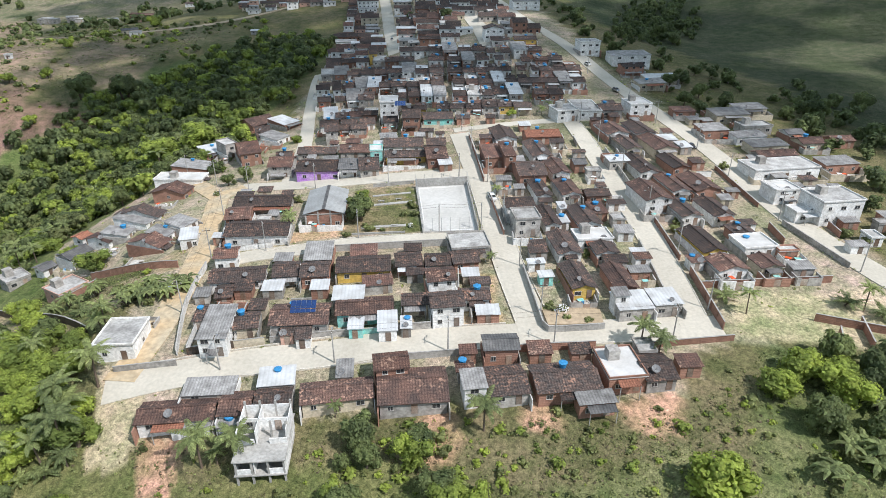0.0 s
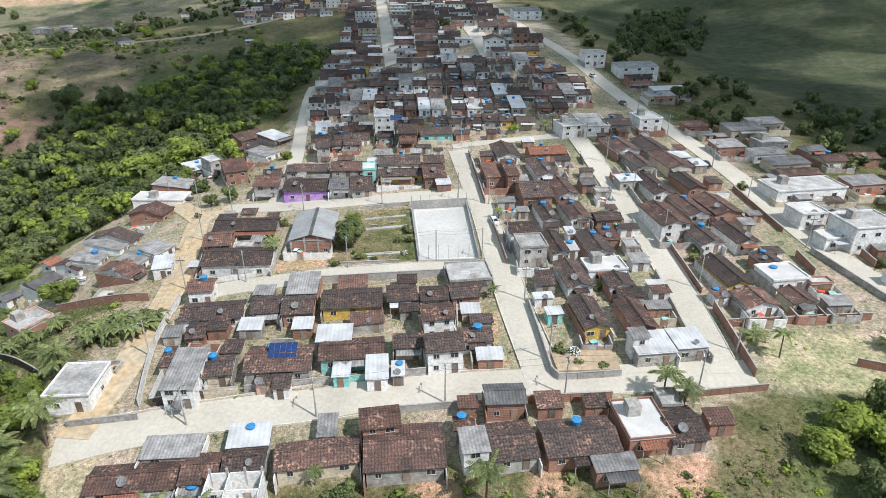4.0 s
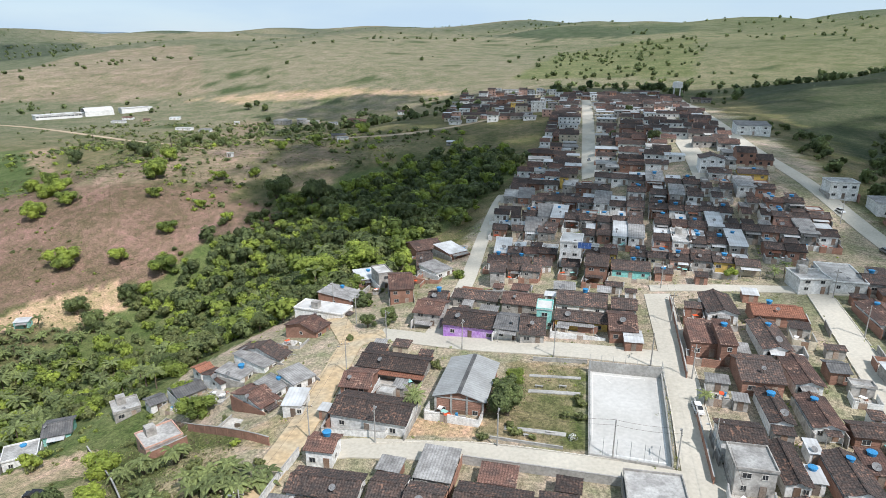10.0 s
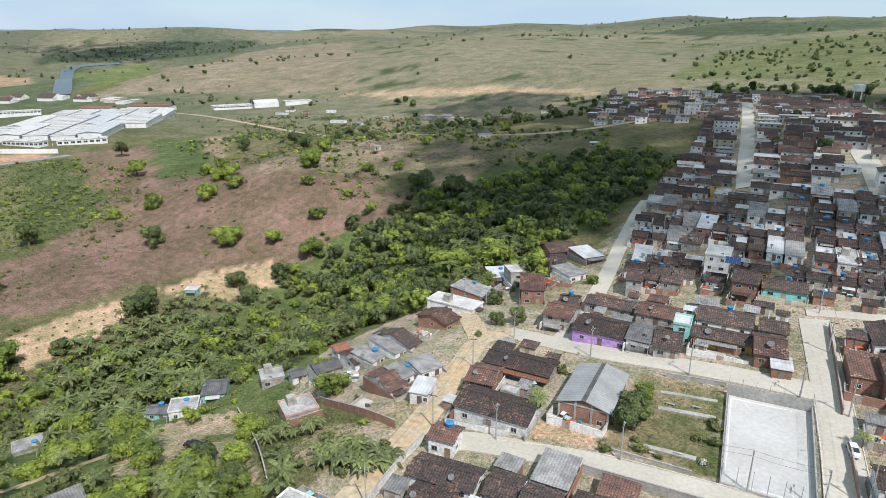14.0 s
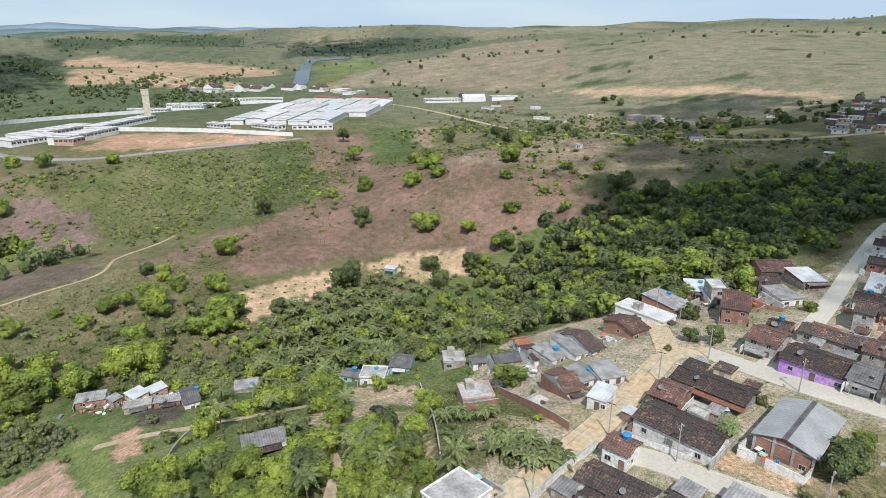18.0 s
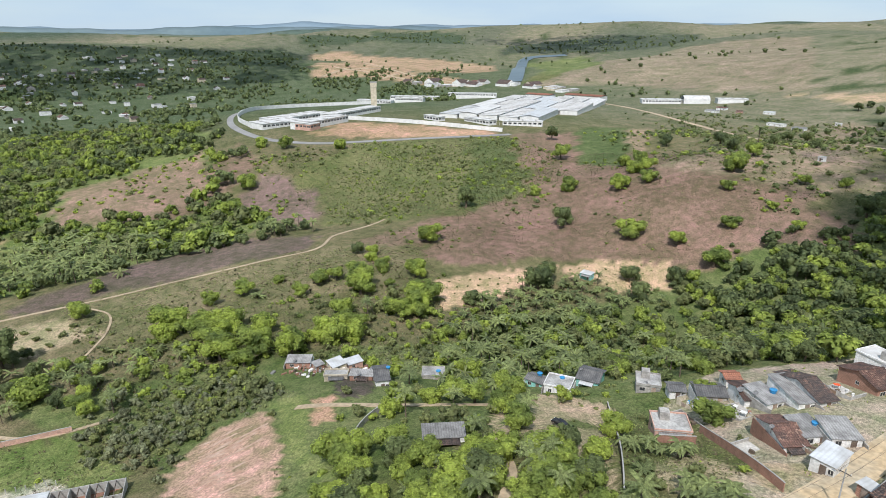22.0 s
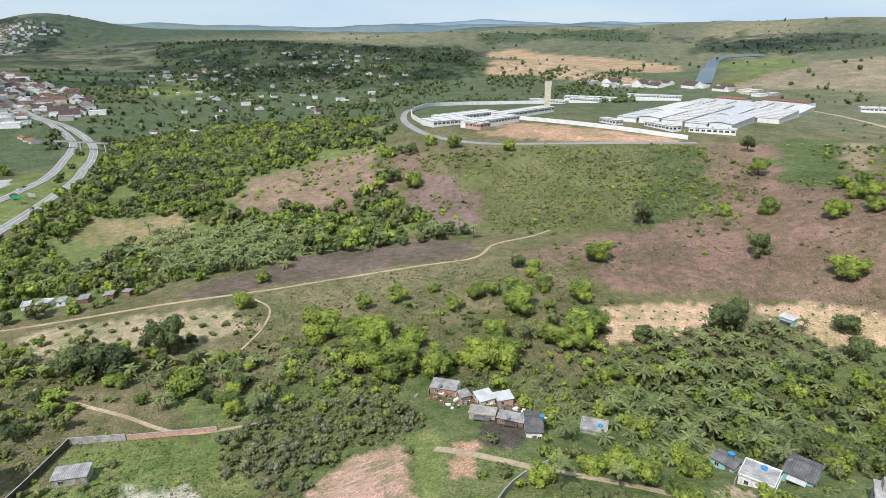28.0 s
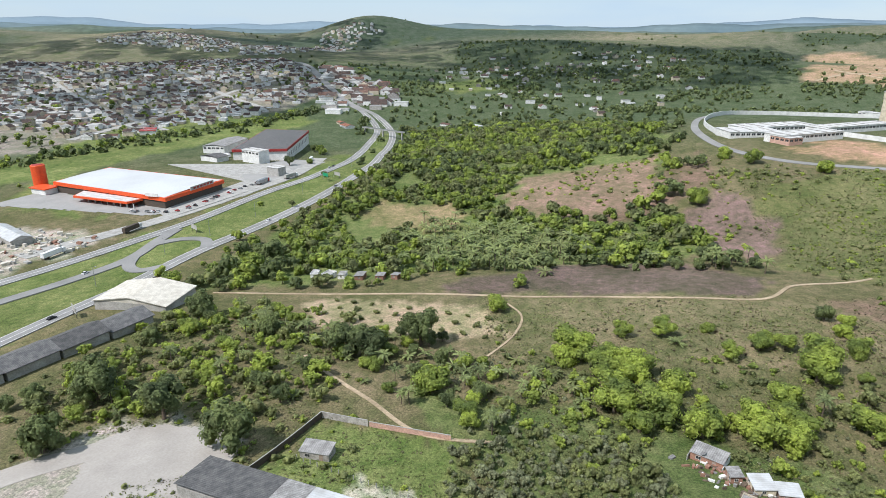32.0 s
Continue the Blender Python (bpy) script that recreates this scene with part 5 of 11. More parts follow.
house(-14.2, 251.6, 4.5, 6.3, 3, 1, "dBx")
house(-14.7, 257.2, 2.7, 4.1, 3, 1, "sWx", "annex")
house(-9.4, 250.0, 4.7, 5.9, 3, 1, "dYx")
house(-9.3, 255.3, 3.9, 3.9, 3, 1, "uGx", "annex")
house(-0.1, 247.9, 4.6, 6.4, 3, 1, "dWx")
house(0.5, 253.6, 2.7, 4.2, 3, 1, "tGx", "annex")
house(6.1, 246.3, 6.3, 5.9, 3, 1, "dCx")
house(6.5, 251.6, 5.3, 3.9, 3, 1, "sBx", "annex")
house(12.4, 244.3, 6.2, 6.7, 3, 1, "dKx")
house(13.6, 250.2, 3.7, 4.4, 3, 1, "uBx", "annex")
house(18.6, 244.4, 6.1, 6.2, 3, 1, "dGx")
house(18.7, 249.9, 5.8, 4.1, 3, 1, "tBx", "annex")
house(24.7, 243.7, 5.9, 5.8, 3, 1, "dYx")
house(23.7, 248.8, 3.4, 3.8, 3, 1, "tWx", "annex")
house(30.8, 242.1, 6.2, 6.5, 3, 1, "dCx")
house(29.8, 247.8, 3.9, 4.2, 3, 1, "wBx", "annex")
house(-54.4, 285.3, 5.3, 7.8, 9, 1, "dBx")
house(-54.1, 292.2, 4.4, 5.1, 9, 1, "wGx", "annex")
house(-46.3, 281.7, 4.4, 7.4, 9, 1, "dCx")
house(-45.7, 288.3, 3.2, 4.9, 9, 1, "wWx", "annex")
house(-40.7, 283.5, 6.0, 16.0, 9, 1, "gWy")
house(-34.1, 277.1, 6.2, 7.7, 3, 1, "dGx")
house(-33.5, 283.9, 4.7, 5.0, 3, 1, "tGx", "annex")
house(-18.0, 270.8, 4.2, 8.1, 3, 1, "dGx")
house(-18.1, 278.0, 2.9, 5.3, 3, 1, "wBx", "annex")
house(-12.5, 269.5, 4.4, 7.0, 3, 1, "dBx")
house(-12.1, 275.7, 3.3, 4.6, 3, 1, "tWx", "annex")
house(-7.1, 270.0, 4.6, 15.0, 3, 1, "wWy")
house(-1.5, 267.6, 5.1, 12.9, 3, 1, "gWy")
house(7.2, 262.1, 5.6, 7.9, 3, 1, "dKx")
house(7.1, 269.1, 5.2, 5.2, 3, 1, "wGx", "annex")
house(12.7, 263.1, 5.5, 14.9, 3, 1, "sWy")
house(18.3, 259.6, 5.5, 7.8, 3, 1, "dWx")
house(18.4, 266.5, 3.5, 5.1, 3, 1, "wGx", "annex")
house(23.9, 259.8, 5.6, 6.8, 3, 1, "dWx")
house(23.2, 265.8, 3.8, 4.5, 3, 1, "tGx", "annex")
house(29.5, 261.1, 5.2, 14.9, 3, 1, "wGy")
house(40.3, 257.7, 5.6, 7.4, 3, 1, "dBx")
house(39.8, 264.2, 3.6, 4.8, 3, 1, "sGx", "annex")
house(46.0, 257.3, 5.2, 7.9, 3, 1, "dBx")
house(46.1, 264.3, 4.0, 5.2, 3, 1, "tBx", "annex")
house(-58.6, 306.7, 6.0, 8.3, 9, 1, "dWx")
house(-58.7, 314.1, 5.7, 5.4, 9, 1, "tWx", "annex")
house(-50.1, 296.0, 3.3, 16.0, 9, 2, "dWx")
house(-45.2, 300.6, 6.0, 8.3, 9, 1, "dGx")
house(-44.8, 308.0, 4.4, 5.4, 9, 1, "uBx", "annex")
house(-38.6, 300.1, 5.9, 16.0, 9, 1, "gWy")
house(-32.2, 296.1, 5.8, 16.0, 3, 1, "wBy")
house(-26.0, 289.6, 5.7, 8.3, 3, 1, "dBx")
house(-25.7, 297.0, 3.2, 5.4, 3, 1, "tBx", "annex")
house(-20.0, 286.5, 5.9, 8.1, 3, 1, "dGx")
house(-20.1, 293.6, 5.6, 5.3, 3, 1, "sBx", "annex")
house(-13.6, 283.3, 4.7, 7.7, 3, 1, "dGx")
house(-14.2, 290.1, 2.9, 5.0, 3, 1, "sWx", "annex")
house(-8.2, 281.8, 4.3, 7.4, 3, 1, "dWx")
house(-7.6, 288.4, 2.6, 4.9, 3, 1, "wBx", "annex")
house(-2.4, 278.8, 4.7, 8.2, 3, 1, "dGx")
house(-2.4, 286.1, 4.4, 5.4, 3, 1, "tWx", "annex")
house(6.9, 277.1, 4.8, 7.4, 3, 1, "dGx")
house(6.9, 283.6, 4.0, 4.8, 3, 1, "tGx", "annex")
house(12.6, 275.0, 4.6, 7.7, 3, 1, "mBx")
house(13.1, 281.8, 3.1, 5.0, 3, 1, "wGx", "annex")
house(18.6, 274.1, 5.7, 7.0, 3, 1, "dKx")
house(18.4, 280.3, 3.8, 4.6, 3, 1, "tWx", "annex")
house(23.9, 276.9, 4.8, 15.1, 3, 1, "wGy")
house(29.4, 272.8, 5.1, 7.2, 3, 1, "dWx")
house(30.2, 279.2, 3.0, 4.7, 3, 1, "tGx", "annex")
house(35.1, 272.2, 5.4, 7.6, 3, 1, "dGx")
house(34.9, 278.9, 3.5, 5.0, 3, 1, "tWx", "annex")
house(40.7, 272.1, 5.2, 7.5, 3, 1, "dBx")
house(40.3, 278.8, 3.3, 4.9, 3, 1, "gWx", "annex")
house(46.3, 272.1, 5.6, 7.2, 3, 1, "dGx")
house(46.8, 278.5, 4.3, 4.7, 3, 1, "uBx", "annex")
house(52.1, 275.4, 5.5, 14.4, 3, 1, "gGy")
house(57.7, 272.5, 5.5, 7.9, 3, 1, "dWx")
house(58.0, 279.5, 4.6, 5.2, 3, 1, "wWx", "annex")
house(-61.3, 339.0, 7.0, 16.0, 9, 1, "sGy")
house(-53.3, 334.2, 7.3, 16.0, 9, 1, "gBy")
house(-44.9, 322.9, 7.0, 8.3, 9, 1, "dWx")
house(-45.0, 330.3, 5.1, 5.4, 9, 1, "uBx", "annex")
house(-37.4, 318.1, 6.8, 8.3, 9, 1, "dWx")
house(-37.5, 325.5, 5.7, 5.4, 9, 1, "tWx", "annex")
house(-30.0, 312.7, 6.5, 8.3, 3, 1, "dBx")
house(-30.0, 320.1, 6.0, 5.4, 3, 1, "tGx", "annex")
house(-22.9, 307.5, 6.5, 8.3, 3, 1, "dWx")
house(-22.5, 314.8, 4.7, 5.4, 3, 1, "wGx", "annex")
house(-16.2, 306.5, 6.6, 16.0, 3, 1, "gWy")
house(-9.7, 298.3, 5.9, 8.0, 3, 1, "dWx")
house(-10.0, 305.4, 5.1, 5.2, 3, 1, "wGx", "annex")
house(-3.0, 295.2, 5.9, 8.3, 3, 1, "dWx")
house(-3.2, 302.6, 4.5, 5.4, 3, 1, "tBx", "annex")
house(5.3, 291.5, 6.0, 7.7, 3, 1, "dBx")
house(5.0, 298.4, 4.8, 5.1, 3, 1, "tGx", "annex")
house(11.7, 289.4, 4.9, 7.1, 3, 1, "dWx")
house(11.4, 295.7, 3.7, 4.6, 3, 1, "tGx", "annex")
house(17.5, 288.2, 5.1, 7.0, 3, 1, "dWx")
house(17.2, 294.4, 3.0, 4.6, 3, 1, "wBx", "annex")
house(23.0, 288.1, 5.8, 6.4, 3, 1, "dCx")
house(22.5, 293.8, 3.8, 4.2, 3, 1, "tWx", "annex")
house(28.2, 286.9, 3.8, 7.6, 3, 1, "dWx")
house(28.4, 293.6, 3.0, 5.0, 3, 1, "tGx", "annex")
house(34.9, 286.9, 2.6, 7.6, 3, 1, "mCx")
house(34.8, 293.6, 2.3, 5.0, 3, 1, "gBx", "annex")
house(41.1, 286.8, 2.8, 7.9, 3, 1, "dWx")
house(41.5, 293.8, 1.6, 5.2, 3, 1, "gBx", "annex")
house(46.1, 285.6, 5.4, 6.6, 3, 1, "dKx")
house(45.7, 291.4, 3.4, 4.3, 3, 1, "gBx", "annex")
house(52.1, 286.4, 5.6, 6.4, 3, 1, "dWx")
house(52.8, 292.0, 3.9, 4.2, 3, 1, "tBx", "annex")
house(58.3, 287.7, 5.8, 7.9, 3, 1, "dBx")
house(58.0, 294.7, 5.2, 5.2, 3, 1, "sBx", "annex")
house(-52.7, 358.0, 8.0, 8.3, 9, 1, "dBx")
house(-44.3, 351.3, 6.7, 8.3, 9, 1, "dWx")
house(-43.9, 358.7, 5.1, 5.4, 9, 1, "wWx", "annex")
house(-33.9, 343.9, 6.3, 16.0, 3, 1, "sGy")
house(-26.3, 331.0, 6.9, 8.3, 3, 1, "dBx")
house(-26.0, 338.4, 4.5, 5.4, 3, 1, "sBx", "annex")
house(-18.4, 323.4, 7.1, 8.3, 3, 1, "dGx")
house(-19.6, 330.8, 4.4, 5.4, 3, 1, "gWx", "annex")
house(-3.5, 311.3, 6.5, 8.3, 3, 1, "dWx")
house(-3.4, 318.7, 4.2, 5.4, 3, 1, "uBx", "annex")
house(5.1, 306.4, 5.5, 7.7, 3, 1, "dGx")
house(4.9, 313.3, 3.4, 5.1, 3, 1, "wBx", "annex")
house(11.8, 305.9, 5.4, 13.8, 3, 1, "gGy")
house(18.4, 302.1, 5.4, 6.6, 3, 1, "dWx")
house(18.4, 307.9, 4.4, 4.3, 3, 1, "tGx", "annex")
house(26.1, 301.4, 3.2, 7.4, 3, 1, "dWx")
house(26.1, 307.9, 2.9, 4.8, 3, 1, "gWx", "annex")
house(38.0, 297.2, 3.4, 7.4, 3, 1, "dGx")
house(38.2, 303.7, 2.1, 4.8, 3, 1, "tGx", "annex")
house(45.3, 298.0, 5.5, 6.2, 3, 1, "mBx")
house(44.6, 303.5, 3.3, 4.1, 3, 1, "gGx", "annex")
house(51.8, 299.2, 6.0, 7.2, 3, 1, "dGx")
house(52.4, 305.6, 3.8, 4.7, 3, 1, "tWx", "annex")
house(-39.0, 356.7, 3.9, 16.0, 9, 2, "dYx")
house(-19.1, 344.0, 7.4, 8.3, 3, 1, "dWx")
house(-19.6, 351.4, 4.2, 5.4, 3, 1, "sGx", "annex")
house(-11.2, 334.7, 7.2, 8.3, 3, 1, "dWx")
house(-11.2, 342.1, 6.5, 5.4, 3, 1, "sBx", "annex")
house(-3.9, 327.8, 7.1, 8.3, 3, 1, "dGx")
house(-3.8, 335.2, 6.7, 5.4, 3, 1, "wGx", "annex")
house(3.2, 324.4, 6.8, 15.1, 3, 1, "gBy")
house(10.6, 317.4, 5.6, 7.9, 3, 1, "dCx")
house(10.7, 324.4, 5.3, 5.1, 3, 1, "wBx", "annex")
house(17.4, 315.4, 5.7, 7.6, 3, 1, "dGx")
house(17.1, 322.1, 4.3, 5.0, 3, 1, "tBx", "annex")
house(22.8, 311.3, 3.3, 8.3, 3, 1, "dWx")
house(22.8, 318.7, 2.7, 5.4, 3, 1, "sGx", "annex")
house(29.8, 309.9, 4.0, 8.3, 3, 1, "dGx")
house(30.0, 317.3, 3.2, 5.4, 3, 1, "sBx", "annex")
house(36.8, 314.2, 6.6, 14.1, 3, 1, "gWy")
house(43.5, 310.6, 6.7, 7.2, 3, 1, "dBx")
house(43.0, 317.0, 5.5, 4.7, 3, 1, "sBx", "annex")
house(-7.2, 356.1, 10.6, 6.7, 3, 1, "dBx")
house(3.9, 350.2, 9.4, 7.9, 3, 1, "dWx")
house(4.4, 357.1, 6.6, 5.1, 3, 1, "gGx", "annex")
house(28.7, 327.8, 8.6, 6.1, 3, 1, "dWx")
house(28.2, 333.2, 7.4, 4.0, 3, 1, "tBx", "annex")
house(26.1, 340.9, 10.0, 9.7, 3, 2, "dWy")
house(41.1, 328.1, 11.0, 7.1, 3, 1, "dYx")
house(41.5, 334.4, 9.6, 4.7, 3, 1, "gBx", "annex")




# ---- the far end of the village, past counting ----
FAR = Shape()
ROOF_SLOT, WALL_SLOT = {c: k for k, c in enumerate("dromgDwsS")}, {c: 9 + k for k, c in enumerate("WCGBYTPK")}


def far_house(x, y, w, d, rot, storeys, style):
    """A house at the far end: walls, openings and a shallow gable, into the joint mesh."""
    z = ground_z(x, y) + 0.3
    m = pose(x, y, z, 0, 0, rot)
    h = 2.8 * storeys
    d = min(d, 11)
    FAR.box(-w / 2, -d / 2, -3, w / 2, d / 2, h, WALL_SLOT[style[1]], m)
    e = 0.24 * d if style[0] in "drom" else 0.25
    q = [m @ Vector(p) for p in ((-w / 2 - 0.4, -d / 2 - 0.4, h + 0.05), (w / 2 + 0.4, -d / 2 - 0.4, h + 0.05), (w / 2 + 0.4, 0, h + e), (-w / 2 - 0.4, 0, h + e), (w / 2 + 0.4, d / 2 + 0.4, h + 0.05), (-w / 2 - 0.4, d / 2 + 0.4, h + 0.05))]
    r = ROOF_SLOT[style[0]]
    FAR.face([q[0], q[1], q[2], q[3]], r)
    FAR.face([q[3], q[2], q[4], q[5]], r)
    FAR.face([q[0], q[3], q[5]], WALL_SLOT[style[1]])
    FAR.face([q[1], q[4], q[2]], WALL_SLOT[style[1]])
    n = max(2, int(w / 3.5))
    for s in range(storeys):
        for k in range(n):
            px = (k + 0.5) / n * w - w / 2
            FAR.box(px - 0.55, -d / 2 - 0.06, 0.9 + s * 2.8, px + 0.55, -d / 2 - 0.005, 2.0 + s * 2.8, 17, m)
    BUILT.append((x, y, w / 2 + 0.5, d / 2 + 0.5, z + h))


far_house(-62.4, 366.9, 8.2, 8.3, 9, 1, "dG")
far_house(-62.6, 374.3, 5.5, 5.4, 9, 1, "sB")
far_house(-52.6, 365.4, 7.1, 5.4, 9, 1, "sG")
far_house(-67.8, 402.5, 7.8, 8.3, 9, 1, "dW")
far_house(-68.3, 409.9, 6.6, 5.4, 9, 1, "sG")
far_house(-59.3, 400.3, 7.3, 16.0, 9, 1, "sW")
far_house(-49.8, 386.2, 7.4, 16.0, 9, 1, "gB")
far_house(-48.5, 423.7, 11.3, 8.3, 9, 1, "dW")
far_house(-46.9, 431.1, 7.8, 5.4, 9, 1, "dW")
far_house(-52.0, 456.3, 13.2, 8.3, 9, 1, "dB")
far_house(-52.2, 463.7, 7.5, 5.4, 9, 1, "gB")
far_house(-55.4, 491.0, 15.7, 16.0, 9, 1, "gG")
far_house(-57.4, 517.3, 13.8, 16.0, 9, 2, "dC")
far_house(-62.9, 556.2, 14.6, 13.1, 9, 1, "sW")
far_house(-64.2, 569.4, 17.5, 13.1, 9, 2, "dW")
far_house(-71.2, 620.2, 20.5, 8.3, 9, 1, "dC")
far_house(-70.4, 627.6, 18.3, 5.4, 9, 1, "rG")
far_house(-77.0, 665.9, 18.0, 8.3, 9, 1, "dG")
far_house(-76.0, 673.3, 15.2, 5.4, 9, 1, "wB")
far_house(-67.4, 451.7, 14.1, 16.0, 9, 1, "sW")
far_house(-72.3, 473.3, 13.5, 8.3, 9, 1, "dB")
far_house(-71.5, 480.7, 12.0, 5.4, 9, 1, "rW")
far_house(-20.5, 378.5, 9.7, 14.2, 3, 1, "sG")
far_house(-22.6, 405.8, 10.3, 7.5, 3, 1, "dW")
far_house(-21.6, 412.5, 8.2, 4.9, 3, 1, "wG")
far_house(-24.8, 440.1, 12.7, 16.0, 3, 1, "wB")
far_house(-27.2, 472.0, 12.3, 8.3, 3, 1, "dG")
far_house(-27.2, 479.4, 11.0, 5.4, 3, 1, "dG")
far_house(-29.3, 503.4, 15.4, 16.0, 3, 1, "sC")
far_house(-32.2, 538.2, 14.1, 8.3, 3, 1, "dW")
far_house(-32.7, 545.6, 11.1, 5.4, 3, 1, "gG")
far_house(-34.4, 565.3, 14.7, 16.0, 3, 1, "wG")
far_house(-37.6, 601.2, 15.7, 16.0, 9, 1, "wC")
far_house(-41.9, 649.6, 20.8, 8.3, 9, 1, "dW")
far_house(-41.9, 657.0, 16.8, 5.4, 9, 1, "sB")
far_house(-5.5, 362.0, 7.1, 4.4, 3, 1, "rG")
far_house(-8.2, 374.8, 12.2, 7.2, 3, 1, "dB")
far_house(-8.5, 381.2, 11.4, 4.7, 3, 1, "gB")
far_house(-8.9, 397.3, 13.0, 8.3, 3, 1, "mW")
far_house(-8.5, 404.7, 8.4, 5.4, 3, 1, "dB")
far_house(-10.1, 428.9, 14.7, 8.3, 3, 1, "dW")
far_house(-9.0, 436.3, 10.9, 5.4, 3, 1, "gW")
far_house(-11.7, 464.3, 14.6, 8.3, 3, 1, "dG")
far_house(-9.4, 471.7, 9.5, 5.4, 3, 1, "rG")
far_house(-13.3, 508.5, 15.9, 8.3, 3, 1, "dB")
far_house(-12.0, 515.9, 12.8, 5.4, 3, 1, "dB")
far_house(-14.4, 530.8, 15.2, 8.3, 3, 1, "dB")
far_house(-14.4, 538.2, 11.8, 5.4, 3, 1, "dG")
far_house(-15.9, 559.5, 17.7, 8.3, 3, 1, "dC")
far_house(-17.6, 566.9, 11.5, 5.4, 3, 1, "gB")
far_house(-17.6, 595.3, 15.2, 16.0, 3, 1, "sB")
far_house(-20.3, 651.8, 18.0, 8.3, 3, 1, "dC")
far_house(-20.7, 659.2, 15.4, 5.4, 3, 1, "rB")
far_house(3.9, 372.5, 11.9, 7.2, 3, 1, "dW")
far_house(3.6, 378.9, 10.8, 4.7, 3, 1, "dG")
far_house(3.4, 399.0, 10.3, 16.0, 3, 1, "sW")
far_house(3.0, 477.5, 14.8, 7.9, 3, 1, "dB")
far_house(3.7, 484.5, 9.7, 5.1, 3, 1, "dB")
far_house(2.0, 521.8, 14.8, 8.3, 3, 1, "dW")
far_house(3.3, 529.2, 11.2, 5.4, 3, 1, "dG")
far_house(0.6, 581.9, 19.6, 16.0, 3, 1, "wC")
far_house(-0.8, 667.1, 18.4, 6.5, 3, 1, "dG")
far_house(-0.3, 672.8, 16.6, 4.2, 3, 1, "dG")
far_house(26.8, 398.0, 11.2, 7.9, 3, 1, "dG")
far_house(26.5, 404.9, 9.4, 5.1, 3, 1, "dB")
far_house(26.6, 429.4, 12.9, 8.3, 3, 1, "dG")
far_house(26.7, 436.8, 10.4, 5.4, 3, 1, "wB")
far_house(25.7, 461.8, 14.3, 8.2, 3, 1, "dW")
far_house(25.5, 469.0, 10.7, 5.4, 3, 1, "dW")
far_house(25.3, 512.7, 14.5, 8.3, 3, 1, "dG")
far_house(27.5, 520.1, 9.5, 5.4, 3, 1, "gB")
far_house(24.5, 570.0, 14.9, 8.3, 3, 1, "dB")
far_house(24.9, 577.4, 12.8, 5.4, 3, 1, "sG")
far_house(38.0, 365.5, 11.1, 14.9, 3, 1, "gG")
far_house(37.3, 390.0, 9.6, 7.7, 3, 1, "mG")
far_house(38.5, 396.9, 5.9, 5.1, 3, 1, "dB")
far_house(37.1, 433.9, 3.6, 8.3, 3, 1, "dW")
far_house(37.8, 441.3, 2.1, 5.4, 3, 1, "gG")
far_house(36.1, 467.7, 3.9, 8.3, 3, 1, "dG")
far_house(36.1, 475.1, 3.5, 5.4, 3, 1, "dG")
far_house(34.7, 503.7, 4.2, 8.3, 3, 1, "dB")
far_house(34.7, 511.1, 2.8, 5.4, 3, 1, "gG")
far_house(34.2, 563.2, 4.6, 8.3, 3, 1, "mC")
far_house(34.3, 570.6, 3.2, 5.4, 3, 1, "dB")
far_house(13.2, 445.9, 14.4, 8.2, 3, 1, "dW")
far_house(12.4, 453.2, 12.3, 5.4, 3, 1, "dG")
far_house(12.5, 492.7, 14.5, 7.9, 3, 1, "dW")
far_house(12.6, 499.7, 10.9, 5.1, 3, 1, "rG")
far_house(11.6, 552.6, 18.1, 8.3, 3, 1, "dW")
far_house(10.5, 560.0, 14.9, 5.4, 3, 1, "rB")
far_house(10.9, 657.0, 19.4, 12.5, 3, 1, "gW")
far_house(-168.0, 637.1, 12.0, 8.3, 9, 1, "dC")
far_house(-169.9, 644.5, 7.6, 5.4, 9, 1, "dG")
far_house(-153.3, 625.5, 11.7, 8.3, 9, 1, "dC")
far_house(-153.7, 632.9, 10.4, 5.4, 9, 1, "rB")
far_house(-134.1, 594.3, 9.5, 16.0, 9, 2, "dW")
far_house(-124.4, 601.2, 9.7, 8.3, 9, 1, "dK")
far_house(-124.9, 608.6, 5.8, 5.4, 9, 1, "wW")
far_house(-113.2, 597.1, 11.1, 8.3, 9, 1, "dG")
far_house(-113.3, 604.5, 10.3, 5.4, 9, 1, "dW")
far_house(-100.7, 591.5, 10.8, 16.0, 9, 1, "gW")
far_house(-188.9, 729.2, 13.7, 8.3, 9, 1, "dC")
far_house(-189.5, 736.6, 11.0, 5.4, 9, 1, "dW")
far_house(-169.7, 707.4, 13.6, 8.3, 9, 1, "dB")
far_house(-171.1, 714.8, 10.7, 5.4, 9, 1, "dG")
far_house(-151.0, 684.8, 13.0, 8.3, 9, 1, "dC")
far_house(-151.7, 692.2, 10.7, 5.4, 9, 1, "dG")
far_house(-135.0, 670.4, 12.5, 8.3, 9, 1, "dC")
far_house(-133.3, 677.8, 8.1, 5.4, 9, 1, "dB")
far_house(-119.8, 657.5, 12.3, 8.3, 9, 1, "dB")
far_house(-119.0, 664.9, 8.1, 5.4, 9, 1, "sB")
far_house(-105.9, 648.3, 12.1, 8.3, 9, 1, "dK")
far_house(-107.8, 655.7, 7.0, 5.4, 9, 1, "rB")
far_house(-201.8, 816.8, 16.9, 8.3, 9, 1, "dC")
far_house(-201.1, 824.2, 15.0, 5.4, 9, 1, "sG")
far_house(-185.1, 820.5, 16.2, 16.0, 9, 1, "gG")
far_house(-151.5, 741.5, 14.7, 16.0, 9, 2, "dB")
far_house(-129.8, 707.0, 14.2, 16.0, 9, 2, "dC")
